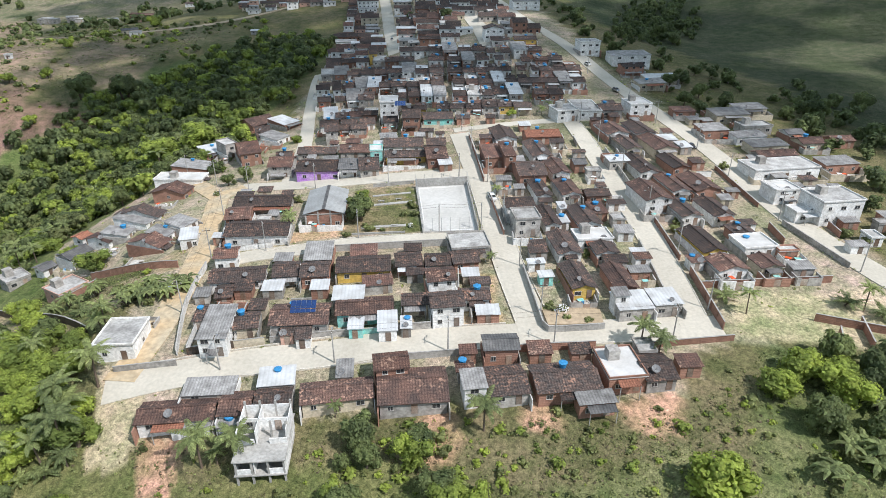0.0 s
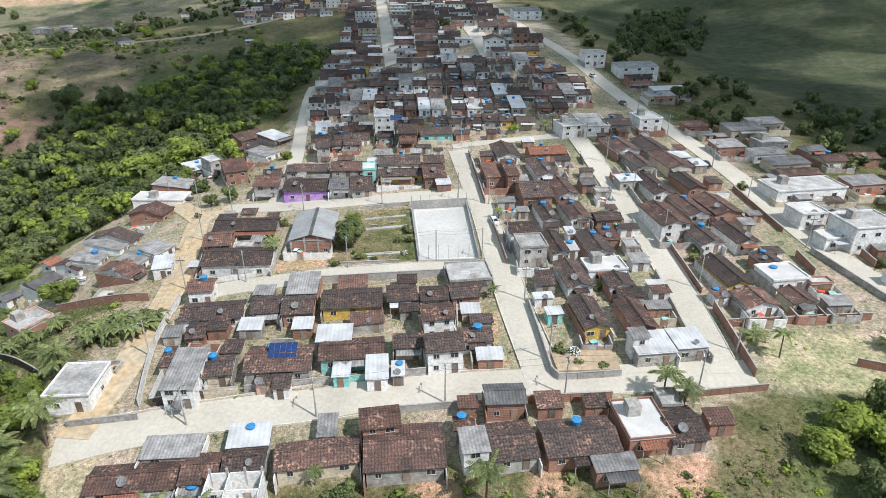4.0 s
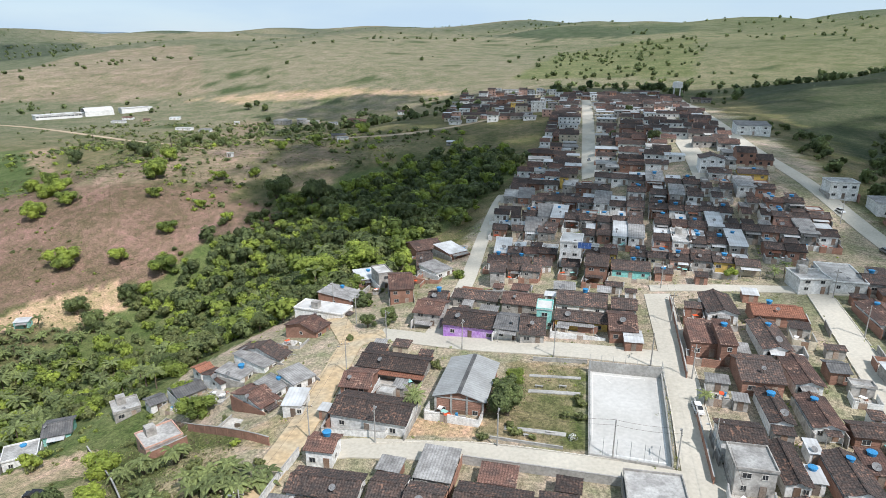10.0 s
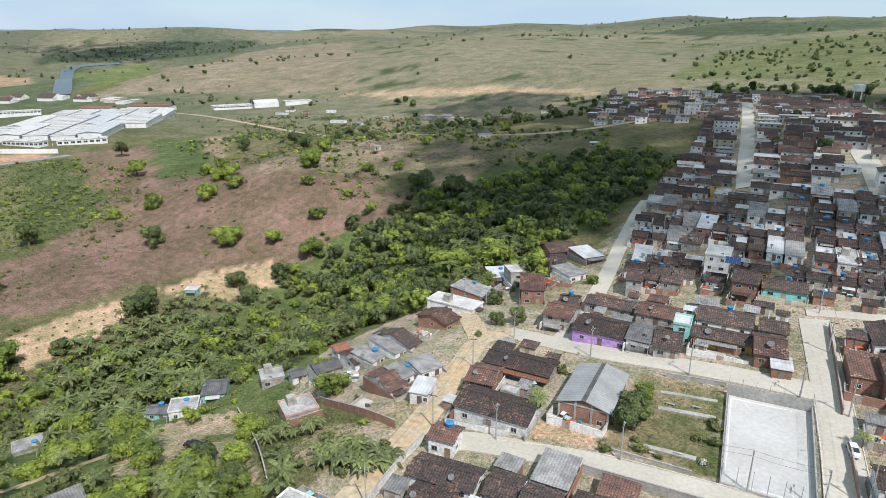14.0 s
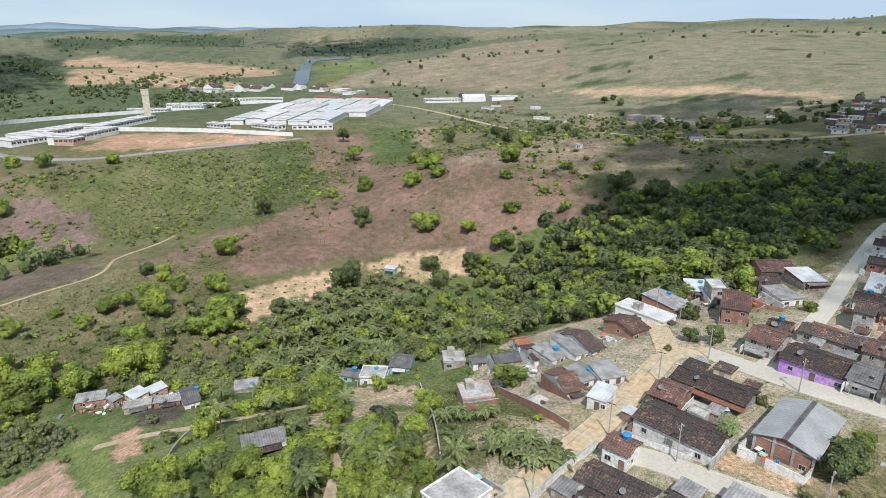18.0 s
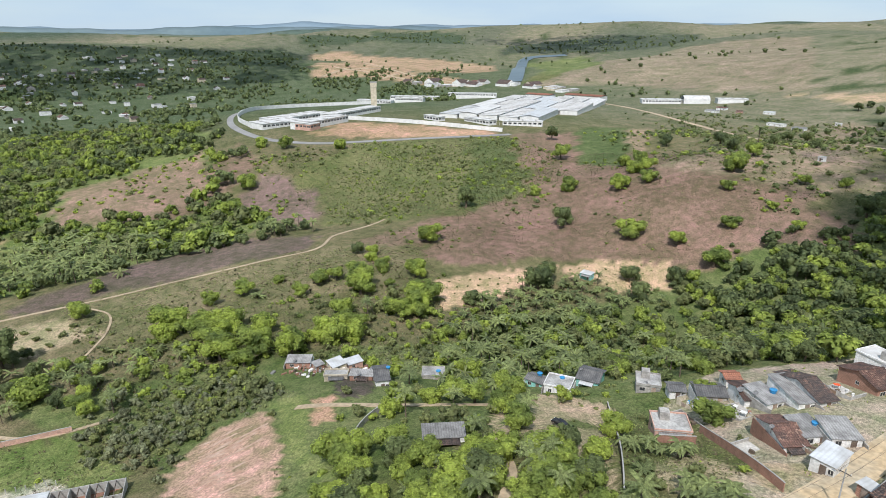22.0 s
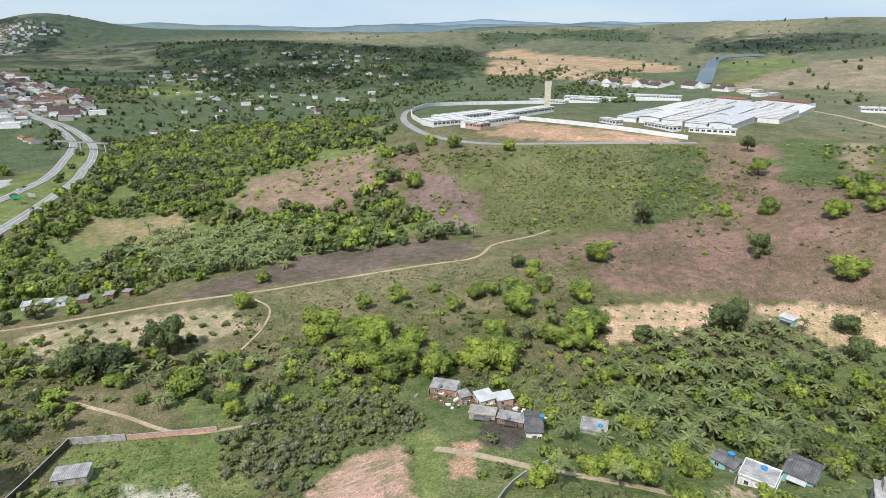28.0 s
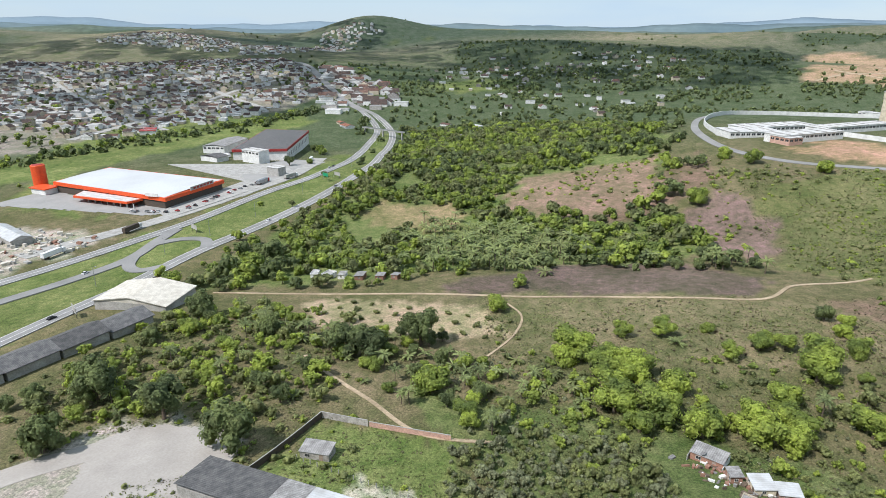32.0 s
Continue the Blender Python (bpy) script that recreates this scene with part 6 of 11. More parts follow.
far_house(-119.2, 728.0, 14.3, 16.0, 9, 1, "wW")
far_house(-47.4, 780.2, 14.2, 8.3, 9, 1, "dB")
far_house(-46.7, 787.6, 12.7, 5.4, 9, 1, "wG")
far_house(-33.0, 798.3, 14.6, 16.0, 3, 1, "gW")
far_house(-18.1, 808.3, 15.0, 8.3, 3, 1, "dW")
far_house(-19.4, 815.7, 12.3, 5.4, 3, 1, "dB")
far_house(-3.0, 831.1, 16.0, 16.0, 3, 1, "sB")
far_house(39.3, 725.6, 8.8, 8.3, 3, 1, "dC")
far_house(39.4, 733.0, 5.7, 5.4, 3, 1, "rG")
far_house(48.0, 712.9, 8.5, 8.3, 3, 1, "dG")
far_house(47.8, 720.3, 7.8, 5.4, 3, 1, "gB")
far_house(-201.0, 887.6, 22.5, 16.0, 9, 2, "sG")
far_house(-183.1, 909.1, 23.2, 16.0, 9, 1, "gW")
rv = random.Random(12)


def packed(x, y, w, d):
    """Sets a far house where neither a street nor another house stands."""
    if any(abs(x - a) < c + w / 2 - 0.9 and abs(y - b) < min(e, 6) + d / 2 - 0.9 for a, b, c, e, _ in BUILT):
        return
    if any((np.hypot(line[:, 0] - x, line[:, 1] - y) < half + w / 2).any() for line, half in ROADS):
        return
    far_house(x, y, w, d, 5, 2 if rv.random() < 0.10 else 1, rv.choice("dddddmgswwr") + rv.choice("WWWGBBCGK"))


yy = 352.0
while yy < 770:
    x0, x1 = -64 - (yy - 350) * 0.075, 52 - (yy - 350) * 0.062
    xx = x0
    while xx < x1:
        ww = rv.uniform(5.5, 9.0)
        packed(xx + ww / 2, yy + rv.uniform(-2, 2), ww, rv.uniform(7, 10))
        xx += ww + 0.3
    yy += 11.5
for _ in range(150):
    q = rv.random()
    xx, yy = -185 + 120 * rv.random() - 60 * q, 590 + 290 * q
    if rv.random() < 0.35:
        far_house(xx, yy, rv.uniform(7, 11), rv.uniform(7, 9), rv.uniform(0, 12), rv.choice((1, 1, 2, 2, 3)), rv.choice("ddsswg") + rv.choice("WWKCBWG"))
    else:
        packed(xx, yy, rv.uniform(7, 11), rv.uniform(7, 9))
single("far_village_houses", FAR, [*(ROOFS[c] for c in "dromgDwsS"), *(WALLS[c] for c in "WCGBYTPK"), M_GLASS], Matrix(), "tightly packed low houses at the village's far end", "houses", kind="stuff")


# ground that is kept open: yards, lots and bare terraces
OPEN = []
OPEN.append([(-127, 114), (-112, 119), (-108, 129), (-86, 115), (-95, 106), (-108, 106)])
OPEN.append([(-226, 62), (-226, 78), (-190, 90), (-172, 98), (-164, 90), (-176, 72), (-205, 56)])
OPEN.append([(-128, -100), (-160, -99), (-180, -74), (-180, -56), (-168, -51), (-128, -84)])
OPEN.append([(-276, 150), (-280, 200), (-262, 205), (-250, 168), (-243, 143)])
OPEN.append([(-278, 222), (-262, 282), (-236, 262), (-250, 238), (-262, 228)])
OPEN.append([(-136, 31), (-157, 31), (-169, 39), (-176, 43), (-176, 56), (-163, 57), (-146, 59), (-120, 54)])
OPEN.append([(-8.5, 146), (-9, 178), (9, 178), (10, 146)])
OPEN.append([(-60, 104), (-90, 106), (-88, 118), (-60, 112)])
OPEN.append([(58, 103), (58, 120), (96, 122), (96, 104)])
OPEN.append([(-440, -480), (-400, -270), (-620, -250), (-780, -380), (-740, -480)])
OPEN.append([(-110, 168), (-74, 152), (-64, 175), (-98, 205), (-118, 190)])


def holds(poly, x, y):
    c = False
    for (x0, y0), (x1, y1) in zip(poly, poly[1:] + poly[:1]):
        if (y0 > y) != (y1 > y) and x < (x1 - x0) * (y - y0) / (y1 - y0) + x0:
            c = not c
    return c


STOCK = {}


def free(x, y, gap=1.0):
    """True where neither a road nor a house nor an open yard takes up the place."""
    if STOCK.get("n") != (len(BUILT), len(ROADS)):
        STOCK["n"] = (len(BUILT), len(ROADS))
        STOCK["b"] = np.array(BUILT)[:, :4]
        STOCK["r"] = np.concatenate([np.column_stack([line, np.full(len(line), half)]) for line, half in ROADS])
    if any(holds(poly, x, y) for poly in OPEN):
        return False
    q, r = STOCK["b"], STOCK["r"]
    if ((np.abs(q[:, 0] - x) < q[:, 2] + gap) & (np.abs(q[:, 1] - y) < q[:, 3] + gap)).any():
        return False
    return not ((r[:, 0] - x) ** 2 + (r[:, 1] - y) ** 2 < (r[:, 2] + gap) ** 2).any()


# ---- village details ----
def on(x, y, lift=0.0, rot=0.0):
    return pose(x, y, ground_z(x, y) + lift, 0, 0, rot)


def wall_run(name, pts, h, material, label, category="wall", thick=0.18, base=1.2):
    """A free-standing wall along a line, with a coping, following the ground."""
    s = Shape()
    line = fine_line(pts, 3.5) if len(pts) > 2 else [Vector((*pts[0], 0)).lerp(Vector((*pts[1], 0)), k / max(1, int((Vector((*pts[1], 0)) - Vector((*pts[0], 0))).length / 3.5))) for k in range(max(1, int((Vector((*pts[1], 0)) - Vector((*pts[0], 0))).length / 3.5)) + 1)]
    cap = Shape()
    for j, (p, q) in enumerate(zip(line, line[1:])):
        side = Vector((p.y - q.y, q.x - p.x, 0)).normalized()
        zp, zq = Vector((0, 0, ground_z(p.x, p.y))), Vector((0, 0, ground_z(q.x, q.y)))
        for shape, half, lo, hi in ((s, thick / 2, -base, h), (cap, thick / 2 + 0.05, h + 0.004, h + 0.09)):
            e = [o + side * half * sg + g + Vector((0, 0, t)) for o, g in ((p, zp), (q, zq)) for sg in (-1, 1) for t in (lo, hi)]
            for f in ((0, 4, 5, 1), (2, 3, 7, 6), (1, 5, 7, 3), (0, 2, 6, 4), (0, 1, 3, 2), (4, 6, 7, 5)):
                shape.face([e[k] for k in f])
        if j:
            m = Matrix.Translation(p + zp) @ Matrix.Rotation(math.atan2(-side.x, side.y), 4, "Z")
            s.box(-0.11, -thick / 2 - 0.06, -base, 0.11, thick / 2 + 0.06, h - 0.02, m=m)
    ob = thing(name, Matrix(), label, category, "walls")
    part("wall", s, material, ob)
    part("coping", cap, M_CONCRETE, ob)
    return ob


def tank(x, y, z, size=1.0):
    """A blue plastic water tank with its lid."""
    ob = thing("water_tank", pose(x, y, z, 0, 0, rng.uniform(0, 90)), "round blue plastic water tank on a roof", "water tank", "water tanks")
    ob.scale = (size, size, size)
    part("barrel", Shape().tube([(0, 0, -0.25), (0, 0, 0.0), (0, 0, 0.5), (0, 0, 0.9)], [0.52, 0.55, 0.66, 0.74], 12), M_BLUE, ob)
    part("lid", Shape().tube([(0, 0, 0.9), (0, 0, 0.98), (0, 0, 1.1)], [0.8, 0.8, 0.3], 12), M_BLUE, ob)
    return ob


M_MESH = mat("dish_mesh", (0.22, 0.22, 0.22), (0.16, 0.155, 0.15), 0.7, 2.0, 8.0, bump=0.05)


def dish(x, y, z, r=0.9):
    """A mesh satellite dish on a post, turned to the north sky."""
    ob = thing("satellite_dish", pose(x, y, z, 0, 0, rng.uniform(-30, 30)), "grey mesh satellite dish on a roof", "satellite dish", "satellite dishes")
    s = Shape()
    tilt = Matrix.Translation((0, 0, 1.0)) @ Matrix.Rotation(radians(32), 4, "X")
    rings = [(0.0, -0.28), (0.45, -0.21), (0.8, -0.08), (1.0, 0.0)]
    n = 12
    for a, b in zip(rings, rings[1:]):
        for k in range(n):
            u0, u1 = 2 * math.pi * k / n, 2 * math.pi * (k + 1) / n
            s.face([tilt @ Vector((math.cos(u) * q[0] * r, math.sin(u) * q[0] * r, q[1] * r)) for u, q in ((u0, b), (u1, b), (u1, a), (u0, a))])
    part("reflector", s, M_MESH, ob)
    part("post", Shape().tube([(0, 0, -0.6), (0, 0, 0.8)], [0.06, 0.06], 6), M_DARKMETAL, ob)
    f = Shape()
    for k in range(3):
        u = 2 * math.pi * k / 3
        f.tube([tilt @ Vector((math.cos(u) * r * 0.9, math.sin(u) * r * 0.9, 0)), tilt @ Vector((0, 0, r * 0.75))], [0.02, 0.02], 4)
    part("feed_arm", f, M_DARKMETAL, ob)
    return ob


k = 0
for bx, by, bw, bd, top in list(BUILT):
    k += 1
    if by > 420:
        continue
    if rng.random() < 0.24:
        tank(bx + rng.uniform(-0.3, 0.3) * bw, by + 0.45 * bd, top - 0.45, rng.uniform(0.85, 1.15))
    if rng.random() < 0.30:
        dish(bx + rng.uniform(-0.5, 0.5) * bw, by - 0.55 * bd, top - 0.75, rng.choice((0.5, 0.6, 0.8)))


def pole(x, y, rot, h=8.5, lamp=True):
    """A concrete power pole with cross-arm, insulators and a street lamp arm."""
    ob = thing("utility_pole", on(x, y, 0, rot), "grey concrete power pole with a street lamp", "utility pole", "utility poles")
    part("post", Shape().tube([(0, 0, -0.8), (0, 0, h)], [0.17, 0.10], 8), M_CONCRETE, ob)
    part("crossarm", Shape().box(-0.95, -0.06, h - 0.9, 0.95, 0.06, h - 0.76), M_DARKMETAL, ob)
    for sx in (-0.85, 0.0, 0.85):
        part("insulator", Shape().tube([(sx, 0, h - 0.76), (sx, 0, h - 0.52)], [0.07, 0.05], 6), M_WHITE, ob)
    if lamp:
        part("lamp_arm", Shape().tube([(0.05, 0, h - 2.0), (0.7, 0, h - 1.5), (1.5, 0, h - 1.35)], [0.04, 0.035, 0.03], 5), M_METAL, ob)
        part("lamp_head", Shape().box(1.4, -0.12, h - 1.45, 1.95, 0.12, h - 1.32), M_METAL, ob)
    return ob


def cable(a, b, h, off):
    """A sagging wire between two poles."""
    za, zb = ground_z(*a) + h, ground_z(*b) + h
    s = Shape()
    pts = []
    for j in range(9):
        u = j / 8
        pts.append(Vector((a[0] + (b[0] - a[0]) * u + off[0], a[1] + (b[1] - a[1]) * u + off[1], za + (zb - za) * u - 1.6 * u * (1 - u))))
    for p, q in zip(pts, pts[1:]):
        s.face([p + Vector((0, 0, 0.02)), q + Vector((0, 0, 0.02)), q - Vector((0, 0, 0.02)), p - Vector((0, 0, 0.02))])
        s.face([p + Vector((0.02, 0.02, 0)), q + Vector((0.02, 0.02, 0)), q - Vector((0.02, 0.02, 0)), p - Vector((0.02, 0.02, 0))])
    single("power_cable", s, M_DARKMETAL, Matrix(), "thin dark power cable between poles", "cable", "power cables")


LINES = [
    ((-43, 96), (-21, 97), (1, 99.5), (22, 101), (46, 102.5)),
    ((20.5, 110), (18.2, 130), (16.2, 152), (13.6, 178), (9.5, 204), (7, 226)),
    ((56.5, 112), (57, 134), (56, 156), (54.6, 180), (53, 206), (51, 228)),
    ((97, 126), (90, 152), (86.5, 178), (85.5, 202), (80, 230), (76.5, 256), (66, 290)),
    ((-45, 140.5), (-22, 145.4), (-1, 147), (10, 147.4)),
    ((-62, 185.5), (-40, 182.5), (-17, 182.3), (5, 181.5)),
    ((-56.5, 114), (-58.6, 139), (-64, 166), (-76, 196), (-92, 212)),
]
for line in LINES:
    for j, (x, y) in enumerate(line):
        e = line[min(j + 1, len(line) - 1)] if j + 1 < len(line) else line[j - 1]
        rot = math.degrees(math.atan2(e[1] - y, e[0] - x)) + 90
        pole(x, y, rot + (180 if j + 1 == len(line) else 0))
    for a, b in zip(line, line[1:]):
        d = Vector((b[0] - a[0], b[1] - a[1])).normalized()
        for f in (-0.85, 0.85):
            cable(a, b, 7.98, (-d.y * f, d.x * f))


def car(x, y, rot, paint, label, kind="car", z=None):
    """A parked car: body, cabin with glass, four wheels with rims."""
    ob = thing("car", on(x, y, 0.42, rot) if z is None else pose(x, y, z, 0, 0, rot), label, "car", "cars")
    b = Shape()
    prof = [(-2.05, 0.32), (-2.0, 0.72), (-1.3, 0.86), (1.35, 0.90), (2.0, 0.84), (2.08, 0.35)]
    for p, q in zip(prof, prof[1:]):
        b.face([Vector((p[0], -0.82, p[1])), Vector((q[0], -0.82, q[1])), Vector((q[0], 0.82, q[1])), Vector((p[0], 0.82, p[1]))][::-1])
    for sy in (-0.82, 0.82):
        b.face([Vector((p[0], sy, p[1])) for p in prof])
    b.face([Vector((-2.05, -0.82, 0.32)), Vector((2.08, -0.82, 0.35)), Vector((2.08, 0.82, 0.35)), Vector((-2.05, 0.82, 0.32))])
    part("body", b, paint, ob)
    g = Shape()
    lo, hi = [(-1.15, -0.76), (1.75, -0.76), (1.75, 0.76), (-1.15, 0.76)], [(-0.45, -0.62), (1.2, -0.62), (1.2, 0.62), (-0.45, 0.62)]
    for j in range(4):
        a, c = j, (j + 1) % 4
        g.face([Vector((*lo[a], 0.87)), Vector((*lo[c], 0.87)), Vector((*hi[c], 1.38)), Vector((*hi[a], 1.38))])
    part("glass", g, M_GLASS, ob, "dark glass")
    part("roof", Shape().prism(hi, 1.38, 1.43), paint, ob)
    for sx in (-1.3, 1.3):
        for sy in (-0.78, 0.78):
            w = part("wheel", Shape().tube([(0, 0, -0.1), (0, 0, 0.1)], [0.31, 0.31], 10), M_DARKMETAL, ob)
            w.matrix_local = pose(sx, sy, 0.31, 90, 0, 0)
            if x > -150:
                part("rim", Shape().tube([(0, 0, -0.11), (0, 0, 0.11)], [0.17, 0.17], 8), M_METAL, w)
    for sy in (-0.55, 0.55):
        part("headlight", Shape().box(-2.06, sy - 0.16, 0.6, -1.98, sy + 0.16, 0.72), M_WHITE, ob)
    return ob


P_WHITE = mat("white_car_paint", (0.72, 0.72, 0.71), (0.68, 0.68, 0.68), 0.25, 1.0, 4.0, bump=0.0)
P_BLACK = mat("black_car_paint", (0.02, 0.02, 0.022), None, 0.2, 1.0, 4.0, bump=0.0)
P_RED = mat("red_car_paint", (0.35, 0.03, 0.03), None, 0.25, 1.0, 4.0, bump=0.0)
P_GREY = mat("silver_car_paint", (0.35, 0.36, 0.37), None, 0.25, 1.0, 4.0, metal=0.4, bump=0.0)
car(14.2, 166, 100, P_WHITE, "small white hatchback parked on the street")
car(-111, 119.5, 20, P_BLACK, "black car parked on the earth yard")
car(84, 203, 96, P_BLACK, "black car parked beside a house")
car(100, 185, 15, P_WHITE, "white car parked in a yard")
car(74, 268, 105, P_GREY, "silver car parked on the street")
car(-33, 420, 98, P_GREY, "grey car parked on the far street")
car(68, 300, 105, P_WHITE, "white car parked on the street")


# the ball court
def court():
    c = [(-8.2, 176.5), (7.2, 176.5), (9.2, 147), (-5.2, 147)]
    zc = [ground_z(*p) + 0.35 for p in c]
    ob = thing("ball_court", Matrix(), "pale concrete ball court with worn white lines and low walls", "court")
    P = [Vector((*p, z)) for p, z in zip(c, zc)]
    s = Shape()
    s.face([P[3], P[2], P[1], P[0]])
    for a, b in zip(P, P[1:] + P[:1]):
        s.face([a, b, b - Vector((0, 0, 1.5)), a - Vector((0, 0, 1.5))])
    part("slab", s, M_COURT, ob)

    def at(u, v, up=0.0):
        return P[3].lerp(P[2], u).lerp(P[0].lerp(P[1], u), v) + Vector((0, 0, up))

    ln = Shape()
    for a, b, w in (((0.05, 0.04), (0.95, 0.04), 0.006), ((0.05, 0.96), (0.95, 0.96), 0.006), ((0.05, 0.5), (0.95, 0.5), 0.006)):
        ln.face([at(a[0], a[1] - w, 0.012), at(b[0], b[1] - w, 0.012), at(b[0], b[1] + w, 0.012), at(a[0], a[1] + w, 0.012)])
    for u in (0.05, 0.95):
        ln.face([at(u - 0.008, 0.04, 0.016), at(u + 0.008, 0.04, 0.016), at(u + 0.008, 0.96, 0.016), at(u - 0.008, 0.96, 0.016)])
    for v0 in (0.04, 0.96):
        pts = [at(0.5 + 0.28 * math.cos(math.pi * j / 12) , v0 + (0.13 if v0 < 0.5 else -0.13) * math.sin(math.pi * j / 12), 0.02) for j in range(13)]
        for p, q in zip(pts, pts[1:]):
            d = (q - p).normalized().cross(Vector((0, 0, 1))) * 0.05
            ln.face([p - d, q - d, q + d, p + d])
    part("line_marking", ln, M_WHITE, ob, "worn white lines")
    for a, b, hh in ((0, 1, 2.6), (1, 2, 1.3), (3, 0, 0.5), (2, 3, 0.35)):
        w = Shape()
        d = (P[b] - P[a]).normalized()
        o = Vector((d.y, -d.x, 0)) * 0.12
        p, q = P[a] - d * 0.12, P[b] + d * 0.12
        lo, up = Vector((0, 0, -1.0)), Vector((0, 0, hh))
        c8 = [p - o + lo, q - o + lo, q + o + lo, p + o + lo, p - o + up, q - o + up, q + o + up, p + o + up]
        for f in ((4, 5, 6, 7), (0, 1, 5, 4), (1, 2, 6, 5), (2, 3, 7, 6), (3, 0, 4, 7)):
            w.face([c8[k] for k in f])
        part("court_wall", w.weld(), M_CONCRETE, ob, "stained concrete wall")
    for a, b, n in ((0, 1, 6), (1, 2, 9), (2, 3, 6), (3, 0, 9)):
        for j in range(n):
            p = P[a].lerp(P[b], j / n)
            part("fence_post", Shape().tube([p, p + Vector((0, 0, 4.2))], [0.05, 0.05], 5), M_METAL, ob)
        for hh in (1.5, 2.1, 2.7, 3.3, 3.9, 4.2):
            up = Vector((0, 0, hh))
            part("fence_wire", Shape().tube([P[a] + up, P[b] + up], [0.012, 0.012], 4), M_METAL, ob)


court()


# the hall with brick front and grey two-part roof
M_HALL = mat("pale_grey_sheet_roof", (0.34, 0.345, 0.335), (0.25, 0.25, 0.24), 0.6, 0.2, 2.0, bump=0.3, stripes=(("Y", 0.4, 0.2),), grain=(0.85, 1.1))


def hall():
    x, y, w, d, h = -32.8, 162.4, 10.4, 16.5, 4.8
    z = ground_z(x, y - 9) - 1.2
    ob = thing("brick_hall", pose(x, y, z, 0, 0, 4), "tall brick hall with a grey sheet gable roof", "hall")
    part("wall", Shape().prism([(-w / 2, -d / 2), (w / 2, -d / 2), (w / 2, d / 2), (-w / 2, d / 2)], -2, h), WALLS["B"], ob)
    g = Shape()
    for sy in (-d / 2, d / 2 - 0.2):
        q = [Vector((-w / 2, sy, h)), Vector((w / 2, sy, h)), Vector((0, sy, h + 1.5))]
        g.face(q)
        g.face([p + Vector((0, 0.2, 0)) for p in reversed(q)])
    part("gable", g, WALLS["B"], ob)
    for k in range(4):
        xx = -w / 2 + 0.2 + k * (w - 0.4) / 3
        part("pillar", Shape().box(xx - 0.22, -d / 2 - 0.14, -2, xx + 0.22, -d / 2 + 0.05, h + (1.0 if k in (1, 2) else 0.1)), M_CONCRETE, ob)
    part("beam", Shape().box(-w / 2 - 0.05, -d / 2 - 0.11, h - 0.2, w / 2 + 0.05, -d / 2 + 0.04, h + 0.08), M_CONCRETE, ob)
    for side in (1, -1):
        r = Shape()
        n = 16
        for j in range(n):
            y0, y1 = -d / 2 - 0.5 + (d + 1) * j / n, -d / 2 - 0.5 + (d + 1) * (j + 1) / n
            p = [Vector((side * 0.35, y0, h + 1.62)), Vector((side * (w / 2 + 0.5), y0, h + 0.12)), Vector((side * (w / 2 + 0.5), y1, h + 0.12)), Vector((side * 0.35, y1, h + 1.62))]
            if side > 0:
                p.reverse()
            r.face(p[::-1])
            r.face([q - Vector((0, 0, 0.08)) for q in p])
        part("roof", r.weld(), M_HALL, ob)
    part("roof_ridge", Shape().box(-0.45, -d / 2 - 0.5, h + 1.55, 0.45, d / 2 + 0.5, h + 1.68), ROOFS["D"], ob, "dark ridge strip")
    add_door(ob, 0, -d / 2, 0.05, 0, 2.4, label="wide dark door")
    for xx in (-3.4, 3.4):
        add_window(ob, xx, -d / 2, 1.5, 0, 1.2, 1.0)
    for j in range(3):
        add_window(ob, w / 2, -5 + j * 5, 2.6, 90, 1.2, 1.0)
    BUILT.append((x, y, 6, 9, z + 6.5))


hall()


# the unfinished white frame house on stilts
def frame_house():
    x, y = -29.5, 77.0
    z = ground_z(x, y - 3)
    ob = thing("unfinished_building", pose(x, y, z, 0, 0, 4), "unfinished white two-storey building on concrete stilts with open rooms", "building")
    for fx in (-3.8, -1.3, 1.3, 3.8):
        for fy in (-5, 0, 5):
            part("column", Shape().box(fx - 0.16, fy - 0.16, -3.5, fx + 0.16, fy + 0.16, 8.0 if fy > -4 else 4.6), M_CONCRETE, ob)
    for zz in (1.4, 4.4):
        part("floor_slab", Shape().box(-4.2, -5.4, zz, 4.2, 5.4, zz + 0.22), M_CONCRETE, ob)
    for zz, hh, y0 in ((1.62, 2.7, -5), (4.62, 2.6, -1.5)):
        for q in ((-4.0, y0, -3.85, 5), (3.85, y0, 4.0, 5), (-4, 4.85, 4, 5), (-1.0, y0, -0.85, 5), (-4, 1.5, 4, 1.65)):
            part("partition", Shape().box(q[0], q[1], zz, q[2], q[3], zz + hh * (1.0 if q[1] > -2 else 0.9)), WALLS["W"], ob)
        part("parapet", Shape().box(-4, y0 - 0.15, zz, -1.2, y0, zz + 1.1), WALLS["W"], ob)
        part("parapet", Shape().box(1.2, y0 - 0.15, zz, 4, y0, zz + 1.1), WALLS["W"], ob)
        add_window(ob, -2.4, 1.5, zz + 1.0, 0, 1.2, 1.0)
        add_door(ob, 2.2, 1.5, zz, 0, 0.95)
    for j in range(9):
        part("stair_step", Shape().box(1.4, 0.9 - j * 0.3, 1.62 + j * 0.3, 2.6, 1.2 - j * 0.3, 1.8 + j * 0.3), M_CONCRETE, ob)
    BUILT.append((x, y, 5, 6.5, z + 8))


frame_house()


